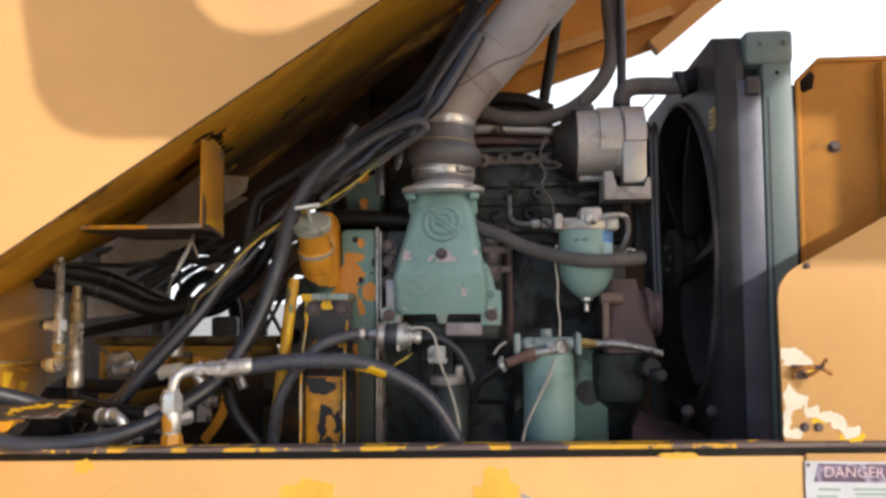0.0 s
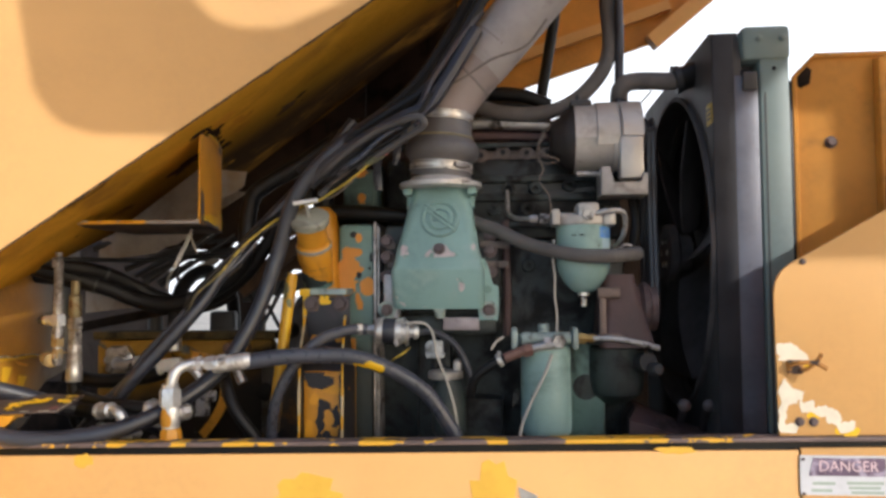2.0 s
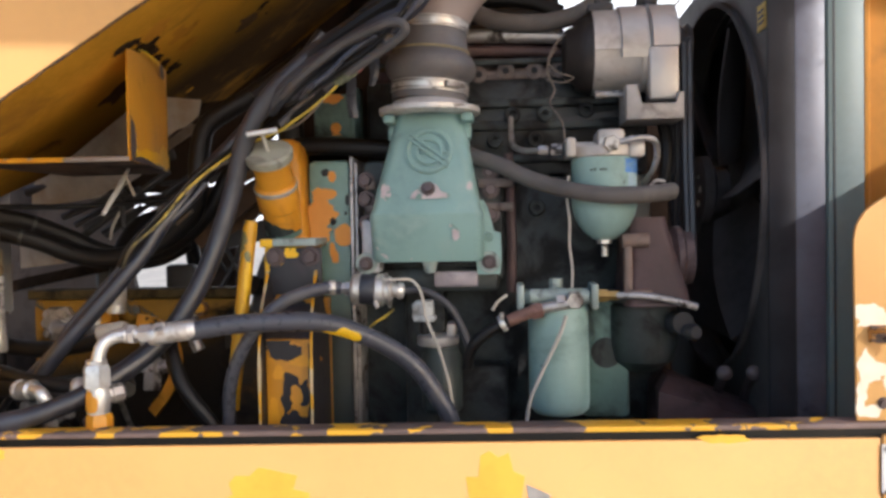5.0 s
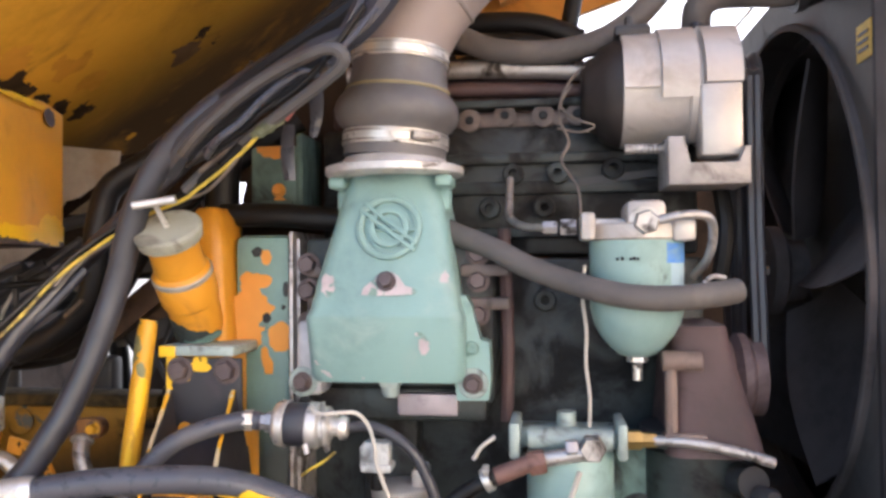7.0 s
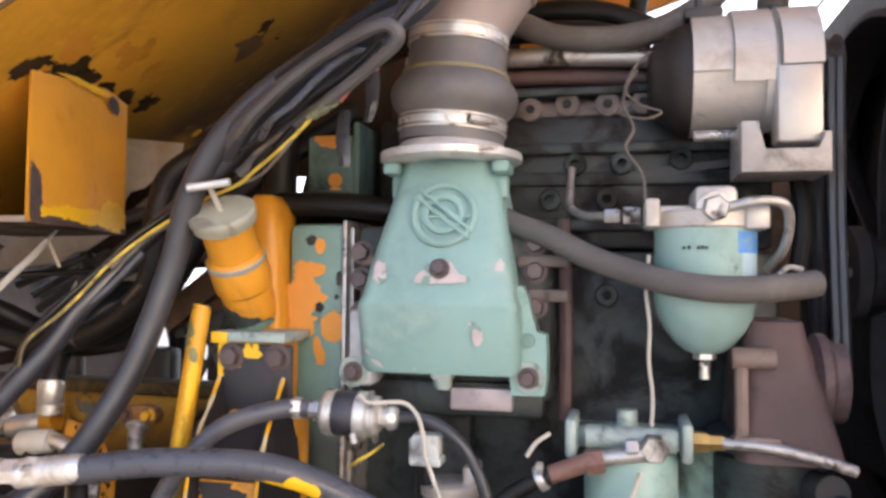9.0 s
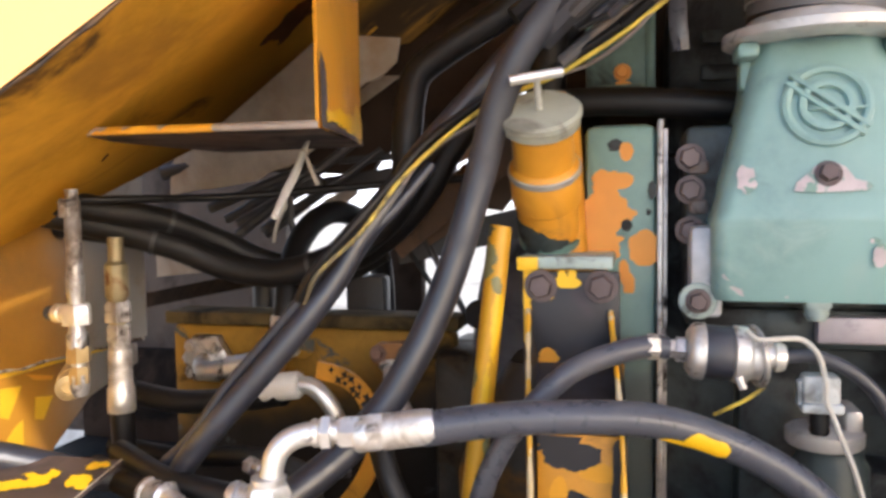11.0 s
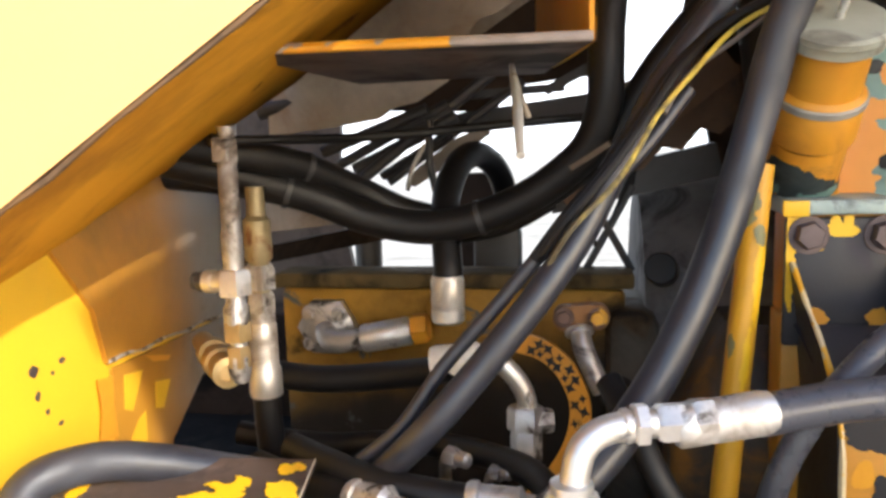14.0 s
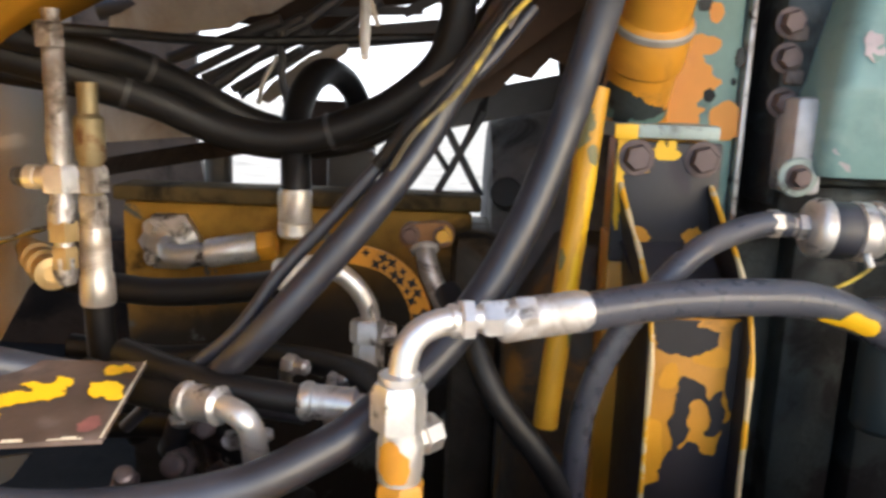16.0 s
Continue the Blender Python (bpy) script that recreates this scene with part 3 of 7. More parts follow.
# Stripes of sunlight on the wall, painted as brighter patches.
for quad, paint in (([(1.68, 1.384), (1.713, 1.38), (1.701, 1.36), (1.69, 1.343), (1.677, 1.349)], bright), ([(1.736, 1.36), (1.766, 1.354), (1.757, 1.34), (1.748, 1.326), (1.733, 1.331)], bright), ([(1.684, 1.315), (1.70, 1.33), (1.713, 1.335), (1.712, 1.302), (1.69, 1.305)], bright), ([(1.637, 1.392), (1.661, 1.389), (1.659, 1.36), (1.663, 1.325), (1.633, 1.332), (1.64, 1.36)], orange_paint), ([(1.72, 1.394), (1.77, 1.381), (1.765, 1.376), (1.735, 1.383)], orange_paint)):
    bm = B()
    plate(bm, quad, 0.0009, Matrix.Translation((-0.9445, 0, 0)) @ pose(0, 0, 0, 90, 0, 90))
    part("paint_patch", bm, paint, left, "sunlit stripe painted as a brighter patch")
for cy, cz, ry, rz in ((1.558, 1.424, 0.006, 0.005), (1.595, 1.424, 0.005, 0.0025), (1.561, 1.401, 0.003, 0.004), (1.582, 1.416, 0.0025, 0.002), (1.571, 1.384, 0.0025, 0.003), (1.587, 1.368, 0.003, 0.002)):
    bm = B()
    rnd = random.Random(int(cy * 1000 + cz * 777))
    plate(bm, [(cy + ry * rnd.uniform(0.6, 1.3) * math.cos(math.pi * i / 6), cz + rz * rnd.uniform(0.6, 1.3) * math.sin(math.pi * i / 6)) for i in range(12)], 0.0008, Matrix.Translation((-0.9488, 0, 0)) @ pose(0, 0, 0, 90, 0, 90))
    part("paint_chip", bm, bolt_steel, left, "dark chip in the paint")

# right side panels
right = thing("radiator_side_panel", (0.9, 1.49, 1.28), "faded yellow side panel beside the radiator with scraped patches", "machine panel")
bm = B()
outline = [(0.615, sill_z(0.6) + 0.002), (1.6, sill_z(1.6) + 0.002), (1.6, 2.13), (0.66, 1.597)] + arc(0.672, 1.535, 0.06, 120, 180, 6) + [(0.612, 1.5)]
plate(bm, outline, 0.006, Matrix.Translation((0, 1.476, 0)) @ pose(0, 0, 0, 90), 0.001)
part("panel_sheet", bm, faded, right)


def panel_point(u, v):
    return Vector((0.613 + 0.15 * u, 1.47, 1.28 + 0.19 * v)), Vector((0, -1, 0))


flakes("scraped_patch", right, panel_point, 120, 150, [(0.13, 0.8, 0.12, 0.09), (0.26, 0.76, 0.1, 0.06), (0.08, 0.44, 0.08, 0.1), (0.2, 0.4, 0.12, 0.07), (0.33, 0.31, 0.1, 0.05), (0.5, 0.27, 0.1, 0.06), (0.62, 0.21, 0.12, 0.06), (0.75, 0.14, 0.1, 0.055), (0.05, 0.2, 0.05, 0.12), (0.14, 0.12, 0.09, 0.05)], bare_white, "scraped pale metal patch", 0.55, 55)
flakes("paint_patch", right, panel_point, 120, 150, [(0.82, 0.08, 0.1, 0.05), (0.68, 0.1, 0.05, 0.03), (0.4, 0.23, 0.06, 0.03), (0.34, 0.7, 0.06, 0.03)], yellow_spot, "bright yellow paint under the scrape", 0.6, 60, 0.0004)
for x, z in ((0.649, 1.314), (0.672, 1.314)):
    bolt(right, (x, 1.47, z), r=0.006, h=0.004)
bolt(right, (0.662, 1.47, 1.59), r=0.004, h=0.004)
# bent latch hook
bm = B()
tube(bm, [(0.632, 1.47, 1.412), (0.64, 1.45, 1.416), (0.665, 1.44, 1.418), (0.683, 1.432, 1.408)], 0.004, 8)
tube(bm, [(0.645, 1.47, 1.402), (0.655, 1.45, 1.405), (0.668, 1.438, 1.42), (0.674, 1.43, 1.434)], 0.0035, 8)
box(bm, (0.63, 1.462, 1.396), (0.655, 1.471, 1.42), 0.002)
part("latch_hook", bm, surface("orange_painted_hook", (0.5, 0.22, 0.05), 0.5, var=0.25, big=30, bump=0.2, chips=((0.12, 0.08, 0.06), 0.56, 40, 0.7, 0.2)), right, "bent orange latch hook")

recess = thing("orange_side_panel", (0.95, 1.85, 1.6), "orange folded panel behind the yellow side panel", "machine panel")
bm = B()
outline = [(0.794, 1.2), (1.84, 1.2), (1.84, 2.062), (0.842, 2.06), (0.797, 2.02)]
plate(bm, outline, 0.005, Matrix.Translation((0, 1.855, 0)) @ pose(0, 0, 0, 90), 0.001)
part("panel_sheet", bm, orange_in, recess)
bm = B()
tube(bm, [(0.794, 1.848, 1.2), (0.796, 1.848, 2.016), (0.842, 1.848, 2.063), (1.84, 1.848, 2.065)], 0.006, 6, smooth=False)
part("folded_edge", bm, orange_in, recess)
bm = B()
box(bm, (0.966, 1.82, 1.2), (0.985, 1.85, 2.05), 0.003)
part("vertical_fold", bm, orange_in, recess)
# The shaded gap beside the fold is filled with a black strip.
bm = B()
box(bm, (0.757, 1.845, 1.2), (0.7925, 1.87, 2.008), 0.003)
part("gap_strip", bm, rubber_black, recess, "black strip standing in for the shaded gap at the fold")
bm = B()
plate(bm, [(0.80, 2.0), (0.803, 2.03), (0.82, 2.045), (0.835, 2.03), (0.83, 2.0), (0.81, 1.99)], 0.001, Matrix.Translation((0, 1.8495, 0)) @ pose(0, 0, 0, 90))
part("dark_patch", bm, dark_brown, recess, "dark blot in the corner")
bolt(recess, (0.872, 1.85, 1.867), r=0.0105, h=0.008, label="black rubber stop")


# ---- radiator and fan ----
rad = thing("radiator", (0.72, 2.2, 1.0), "tall grey-green radiator with black fan shroud", "radiator")
bm = B()
box(bm, (0.640, 1.762, 1.0), (0.69, 1.80, 2.0), 0.002)
part("shroud_flange", bm, blue_grey, rad, "blue-grey steel shroud flange")
bm = B()
box(bm, (0.692, 1.757, 1.0), (0.754, 1.83, 2.045), 0.006)
part("side_channel", bm, grey_metal, rad)
bm = B()
box(bm, (0.5935, 1.758, 1.05), (0.6385, 1.7685, 2.09), 0.002)
part("shroud_edge", bm, surface("matt_black_edge", (0.035, 0.034, 0.038), 0.7, var=0.3, big=9, bump=0.1, spec=0.3), rad, "black shroud edge")
bm = B()
plate(bm, [(0.7005, 1.96), (0.7035, 1.96), (0.7035, 1.05), (0.7005, 1.05)], 0.001, Matrix.Translation((0, 1.7565, 0)) @ pose(0, 0, 0, 90))
part("panel_seam", bm, black_metal, rad, "dark panel seam")
bm = B()
box(bm, (0.656, 1.75, 2.03), (0.757, 2.6, 2.105), 0.012)
part("top_tank", bm, grey_metal, rad)
bm = B()
box(bm, (0.70, 1.83, 1.05), (0.77, 2.58, 2.03), 0.002)
part("core", bm, shroud_grey, rad)
# shroud face with a round opening
bm = B()
CY, CZ, CR = 2.165, 1.637, 0.398
y0, y1, z0, z1 = 1.763, 2.6, 1.05, 2.1
loops = []
n = 64
outer, inner = [], []
for i in range(n):
    a = 2 * math.pi * i / n
    c, s = math.cos(a), math.sin(a)
    k = min((y1 - CY if c > 0 else CY - y0) / max(abs(c), 1e-6), (z1 - CZ if s > 0 else CZ - z0) / max(abs(s), 1e-6))
    outer.append((CY + c * k, CZ + s * k))
    inner.append((CY + c * CR, CZ + s * CR))
rows = [[bm.verts.new((x, y, z)) for y, z in loop] for x, loop in ((0.655, outer), (0.595, outer), (0.595, inner), (0.64, inner), (0.64, [(CY + (y - CY) * 0.985, CZ + (z - CZ) * 0.985) for y, z in inner]), (0.655, [(CY + (y - CY) * 0.985, CZ + (z - CZ) * 0.985) for y, z in inner]))]
for p, q in zip(rows, rows[1:]):
    for i in range(n):
        bm.faces.new((p[i], p[(i + 1) % n], q[(i + 1) % n], q[i]))
part("shroud", bm, shroud_grey, rad, "dusty dark grey sheet-metal fan shroud")
bm = B()
ring(bm, CR - 0.004, CR + 0.006, 0.012, at((0.596, CY, CZ), (-1, 0, 0)), 64)
part("shroud_lip", bm, matt_dark, rad)
bm = B()
box(bm, (0.655, 2.572, 1.05), (0.78, 2.598, 2.03), 0.002)
box(bm, (0.64, 1.80, 1.05), (0.70, 2.585, 1.06), 0.002)
box(bm, (0.655, 1.80, 2.02), (0.70, 2.585, 2.03), 0.002)
part("shroud_side", bm, matt_dark, rad)
bm = B()
box(bm, (0.5925, 1.765, 1.90), (0.5945, 1.81, 1.945), 0)
sticker = part("sticker", bm, surface("dull_yellow_sticker", (0.5, 0.34, 0.06), 0.6, var=0.15, big=30, bump=0.02), rad, "dull yellow sticker")
for z in (1.93, 1.92, 1.91):
    bm = B()
    box(bm, (0.591, 1.772, z), (0.5922, 1.803, z + 0.004), 0)
    part("print_bar", bm, rubber_black, sticker)
for x, z in ((0.69, 2.075), (0.738, 2.075)):
    bolt(rad, (x, 1.75, z), (0, -1, 0), 0.006, 0.004, grey_metal)
bm = B()
disc(bm, 0.0045, 0.003, at((0.722, 1.757, 2.012), (0, -1, 0)), 12)
part("bolt_hole", bm, rubber_black, rad)
bm = B()
box(bm, (0.655, 1.748, 1.965), (0.685, 1.7615, 2.005), 0.003)
part("shroud_clip", bm, black_metal, rad)
bm = B()
lathe(bm, [(0, 0), (0.035, 0), (0.035, 0.03), (0.045, 0.034), (0.045, 0.055), (0.02, 0.06), (0, 0.06)], at((0.70, 2.25, 2.1)), 24)
part("filler_cap", bm, black_metal, rad)

fan = thing("cooling_fan", (0.5, 2.14, 1.68), "dark six-bladed engine cooling fan at rest", "fan")
bm = B()
lathe(bm, [(0, -0.03), (0.05, -0.03), (0.055, 0), (0.075, 0.01), (0.075, 0.03), (0, 0.035)], at((0.60, CY, CZ), (-1, 0, 0)), 28)
part("hub", bm, matt_dark, fan)
for i in range(6):
    bm = B()
    rot = Matrix.Translation((0.635, CY, CZ)) @ pose(0, 0, 0, 60 * i + 14, 0, 0)
    loops = []
    for k in range(7):
        u = k / 6
        rr = 0.06 + u * 0.29
        w = 0.05 + 0.055 * math.sin(min(1, u * 1.3) * math.pi / 2)
        tw = radians(38 - 14 * u)
        loop = []
        for s, th in ((-1, 0.001), (-0.5, 0.003), (0, 0.004), (0.5, 0.003), (1, 0.001)):
            loop.append((s * w * math.sin(tw) + th + 0.01 * (1 - s * s), s * w * math.cos(tw)))
        loop += [(x - 0.004, y) for x, y in loop[::-1]]
        loops.append([rot @ Vector((x, y, rr)) for x, y in loop])
    loft(bm, loops)
    part("blade", bm, matt_dark, fan)
for i in range(6):
    a = radians(60 * i)
    bolt(fan, (0.575, CY + 0.035 * math.cos(a), CZ + 0.035 * math.sin(a)), (-1, 0, 0), 0.008, 0.008, zinc)

# top radiator hose
def clamp_ring(parent, p, d, r, w=0.014, name="hose_clamp"):
    bm = B()
    ring(bm, r - 0.001, r + 0.0025, w, at(Vector(p) - Vector(d).normalized() * w / 2, d), 24, 0.0006)
    q = Vector(d).normalized()
    s = q.orthogonal().normalized()
    hexa(bm, 0.005, 0.016, at(Vector(p) + s * (r + 0.005), q.cross(s)))
    return part(name, bm, black_metal, parent, "grimy black worm-drive clamp")


hose = thing("radiator_top_hose", (0.42, 1.9, 2.0), "thick black rubber radiator top hose", "hose")
bm = B()
tube(bm, [(0.423, 1.95, 1.995), (0.425, 1.935, 2.02), (0.445, 1.93, 2.036), (0.489, 1.93, 2.038), (0.54, 1.93, 2.036), (0.575, 1.93, 2.042)], 0.021, 18)
part("hose_end", bm, rubber_pale, hose, "dusty grey hose end")
bm = B()
tube(bm, [(0.55, 1.93, 2.036), (0.58, 1.93, 2.045), (0.615, 1.935, 2.06), (0.66, 1.96, 2.085), (0.70, 1.99, 2.10)], 0.029, 18)
part("hose_body", bm, rubber_black, hose)
clamp_ring(hose, (0.557, 1.93, 2.039), (1, 0, 0.25), 0.03)

# ---- engine block ----
eng = thing("engine", (0.1, 2.1, 1.0), "oily dark green diesel engine block", "engine")
bm = B()
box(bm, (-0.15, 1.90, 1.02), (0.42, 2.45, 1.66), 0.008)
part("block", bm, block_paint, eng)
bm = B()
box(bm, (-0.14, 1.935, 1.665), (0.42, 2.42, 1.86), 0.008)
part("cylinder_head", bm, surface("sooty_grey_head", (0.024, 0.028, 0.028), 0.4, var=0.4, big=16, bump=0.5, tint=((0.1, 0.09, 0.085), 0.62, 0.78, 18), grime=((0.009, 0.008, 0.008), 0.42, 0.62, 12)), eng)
bm = B()
box(bm, (-0.13, 1.955, 1.862), (0.36, 2.38, 1.91), 0.01)
box(bm, (-0.12, 1.98, 1.905), (0.34, 2.34, 1.965), 0.022)
part("valve_cover", bm, brown_cast, eng, "oily brown valve cover")
for z, d, h, x0, x1 in ((1.885, 0.018, 0.012, -0.12, 0.34), (1.80, 0.02, 0.016, -0.1, 0.40), (1.755, 0.014, 0.02, -0.1, 0.40), (1.69, 0.022, 0.016, 0.1, 0.4), (1.64, 0.012, 0.012, 0.12, 0.4)):
    bm = B()
    box(bm, (x0, 1.94 - d, z), (x1, 1.96, z + h), 0.004)
    part("casting_rib", bm, block_paint, eng)
bm = B()
box(bm, (0.06, 1.936, 1.857), (0.37, 1.96, 1.878), 0.005)
box(bm, (0.05, 1.941, 1.84), (0.38, 1.96, 1.853), 0.004)
part("cover_flange", bm, surface("grimy_grey_brown_casting", (0.13, 0.1, 0.09), 0.5, var=0.3, big=18, bump=0.35, tint=((0.24, 0.2, 0.18), 0.58, 0.75, 20), grime=((0.02, 0.016, 0.014), 0.5, 0.7, 16)), eng, "grimy grey-brown cover flange")
for x, z in ((0.09, 1.868), (0.143, 1.874), (0.2, 1.872), (0.25, 1.873)):
    bm = B()
    lathe(bm, [(0, 0), (0.016, 0), (0.017, 0.003), (0.017, 0.026), (0, 0.028)], at((x, 1.956, z), (0, -1, 0)), 20)
    part("cover_lug", bm, bpy.data.materials["grimy_grey_brown_casting"], eng)
    bm = B()
    disc(bm, 0.0065, 0.003, at((x, 1.929, z), (0, -1, 0)), 14)
    part("bolt_hole", bm, rubber_black, eng)
for x, z in ((0.20, 1.60), (0.155, 1.655), (0.155, 1.785), (0.22, 1.785), (0.16, 1.40), (0.3, 1.79), (0.34, 1.60), (0.12, 1.735), (0.2, 1.735)):
    bm = B()
    ring(bm, 0.007, 0.016, 0.016, at((x, 1.905 if z < 1.66 else 1.935, z), (0, -1, 0)), 20, 0.002)
    part("plug_boss", bm, block_paint, eng)
# blower under the air box
bm = B()
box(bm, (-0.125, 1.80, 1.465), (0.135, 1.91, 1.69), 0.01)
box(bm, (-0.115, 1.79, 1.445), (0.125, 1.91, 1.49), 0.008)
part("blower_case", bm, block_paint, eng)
bm = B()
box(bm, (0.008, 1.775, 1.455), (0.088, 1.795, 1.484), 0.004)
part("blower_name_pad", bm, surface("pinkish_grey_pad", (0.42, 0.37, 0.39), 0.5, 0.3, var=0.15, big=25, bump=0.15, grime=((0.09, 0.07, 0.07), 0.55, 0.75, 25)), eng, "dull pinkish grey metal pad")
bm = B()
tube(bm, [(0.15, 1.9045, 1.56), (0.15, 1.9045, 1.532), (0.163, 1.9045, 1.52), (0.184, 1.9045, 1.5), (0.188, 1.9045, 1.471), (0.188, 1.9045, 1.43)], 0.0035, 6)
part("casting_joint", bm, rubber_black, eng, "dark oily casting joint")
for s in (-1, 1):
    for z in (1.66, 1.625, 1.58):
        bolt(eng, (0.005 + (0.108 if s > 0 else -0.124), 1.80, z + 0.006 * s), (0, -1, 0), 0.012, 0.012)
    for z in (1.644, 1.60):
        bm = B()
        box(bm, (0.005 + s * 0.105 - 0.02, 1.795, z - 0.008), (0.005 + s * 0.105 + 0.045 * (s > 0) + 0.0, 1.85, z + 0.008), 0.004)
        part("blower_lug", bm, bpy.data.materials["grimy_grey_brown_casting"], eng, "grimy metal lug")
bm = B()
tube(bm, [(0.146, 1.83, 1.70), (0.15, 1.83, 1.55), (0.148, 1.83, 1.44)], 0.009, 8)
part("corner_seam", bm, brown_cast, eng)
bm = B()
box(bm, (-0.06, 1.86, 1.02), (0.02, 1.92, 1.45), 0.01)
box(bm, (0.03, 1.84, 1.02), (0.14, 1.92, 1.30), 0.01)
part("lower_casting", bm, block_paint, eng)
# strainer low at the front
bm = B()
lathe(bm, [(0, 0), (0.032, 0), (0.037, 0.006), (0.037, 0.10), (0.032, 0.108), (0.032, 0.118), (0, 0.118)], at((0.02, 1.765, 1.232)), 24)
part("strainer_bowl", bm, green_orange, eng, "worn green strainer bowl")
bm = B()
lathe(bm, [(0, 0), (0.036, 0), (0.038, 0.003), (0.038, 0.015), (0.034, 0.018), (0, 0.02)], at((0.014, 1.765, 1.352)), 28)
box(bm, (0.03, 1.75, 1.366), (0.048, 1.80, 1.392), 0.006)
part("strainer_lid", bm, alu, eng, "worn pale strainer lid")

# air inlet housing
air = thing("air_inlet_housing", (0.004, 1.79, 1.5), "sea-green painted cast air inlet housing with raised round emblem", "engine part")


def rounded(cx, cy, hx, hy, r, z, n=4):
    pts = []
    for sx, sy, a0 in ((1, 1, 0), (-1, 1, 90), (-1, -1, 180), (1, -1, 270)):
        for i in range(n + 1):
            a = radians(a0 + 90 * i / n)
            pts.append((cx + sx * (hx - r) + r * math.cos(a), cy + sy * (hy - r) + r * math.sin(a), z))
    return pts


bm = B()
loft(bm, [rounded(0.0, 1.82, 0.096, 0.078, 0.016, 1.503), rounded(0.0, 1.815, 0.1, 0.077, 0.016, 1.512), rounded(0.0, 1.80, 0.101, 0.081, 0.016, 1.585), rounded(0.0, 1.80, 0.099, 0.0815, 0.016, 1.591), rounded(0.0, 1.802, 0.096, 0.0805, 0.017, 1.598),
          rounded(0.0, 1.808, 0.09, 0.081, 0.02, 1.63), rounded(0.003, 1.815, 0.075, 0.0715, 0.022, 1.70), rounded(0.004, 1.82, 0.064, 0.063, 0.026, 1.755), rounded(0.004, 1.82, 0.062, 0.06, 0.03, 1.77)])
body = part("housing_body", bm, green, air, sharp=50)
bm = B()
lathe(bm, [(0.05, 0), (0.086, 0), (0.092, 0.003), (0.092, 0.012), (0.086, 0.014), (0.072, 0.016), (0.066, 0.026), (0.05, 0.026)], at((0.004, 1.79, 1.768)), 40)
part("top_flange", bm, surface("scuffed_flange_metal", (0.6, 0.57, 0.55), 0.4, 0.4, var=0.15, big=30, bump=0.2, grime=((0.2, 0.16, 0.14), 0.55, 0.7, 30)), air, "scuffed grey metal flange")
for s in (-1, 1):
    bm = B()
    box(bm, (0.004 + s * 0.07 - 0.011, 1.75, 1.752), (0.004 + s * 0.07 + 0.011, 1.80, 1.768), 0.005)
    box(bm, (0.004 + s * 0.068 - 0.008, 1.775, 1.722), (0.004 + s * 0.068 + 0.008, 1.80, 1.754), 0.006)
    part("flange_lug", bm, green, air)
bm = B()
box(bm, (-0.121, 1.755, 1.483), (-0.088, 1.81, 1.58), 0.006)
part("mounting_ear", bm, surface("worn_pale_grey_casting", (0.46, 0.46, 0.48), 0.45, 0.25, var=0.2, big=25, bump=0.25, grime=((0.16, 0.16, 0.16), 0.52, 0.7, 28)), air, "worn pale grey mounting ear")
bm = B()
loft(bm, [[(x0, 1.763, z), (x1, 1.767, z), (x1, 1.81, z), (x0, 1.81, z)] for z, x0, x1 in ((1.478, 0.088, 0.128), (1.50, 0.086, 0.131), (1.53, 0.085, 0.131), (1.552, 0.085, 0.13), (1.556, 0.085, 0.118), (1.60, 0.085, 0.107), (1.612, 0.085, 0.1))])
bmesh.ops.bevel(bm, geom=[e for e in bm.edges if e.calc_face_angle(0) > 0.7], offset=0.004, segments=2, profile=0.5, affect="EDGES")
part("mounting_ear", bm, green, air, "sea-green flared mounting ear")
bm = B()
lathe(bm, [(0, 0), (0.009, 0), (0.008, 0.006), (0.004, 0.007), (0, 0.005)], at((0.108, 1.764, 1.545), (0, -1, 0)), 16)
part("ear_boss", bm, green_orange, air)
bm = B()
box(bm, (-0.085, 1.775, 1.497), (0.09, 1.86, 1.506), 0.003)
part("base_gasket", bm, rubber_black, air)
bm = B()
lathe(bm, [(0, 0), (0.012, 0), (0.012, 0.024), (0.008, 0.03), (0, 0.03)], at((0.003, 1.76, 1.512), (0, -0.1, -1)), 16)
box(bm, (-0.01, 1.745, 1.495), (0.016, 1.775, 1.514), 0.004)
part("bottom_lug", bm, pale_green, air)
for p in ((-0.113, 1.753, 1.501), (0.109, 1.762, 1.5)):
    bolt(air, p, (0, -1, 0), 0.0098, 0.01)
    bm = B()
    disc(bm, 0.02, 0.004, at((p[0], p[1] + 0.004, p[2]), (0, -1, 0)), 20)
    part("bolt_pad", bm, pale_green, air)
# raised emblem: plain ring and bar on the sloping front
front = at((0.006, 1.7425, 1.70), (0, -1, 0.235))
bm = B()
lathe(bm, [(0.033, 0), (0.034, 0.004), (0.038, 0.0055), (0.042, 0.004), (0.043, 0)], front, 40)
lathe(bm, [(0.018, 0), (0.019, 0.004), (0.022, 0.005), (0.026, 0.004), (0.027, 0)], front, 32)
box(bm, (-0.046, 0.002, 0), (0.044, 0.007, 0.006), 0.001, front @ pose(0, 0, 0, 0, 0, -38))
box(bm, (-0.044, -0.007, 0), (0.046, -0.002, 0.006), 0.001, front @ pose(0, 0, 0, 0, 0, -38))
box(bm, (-0.018, -0.0055, 0), (0.04, -0.0025, 0.005), 0.001, front)
part("raised_emblem", bm, green, body)
bm = B()
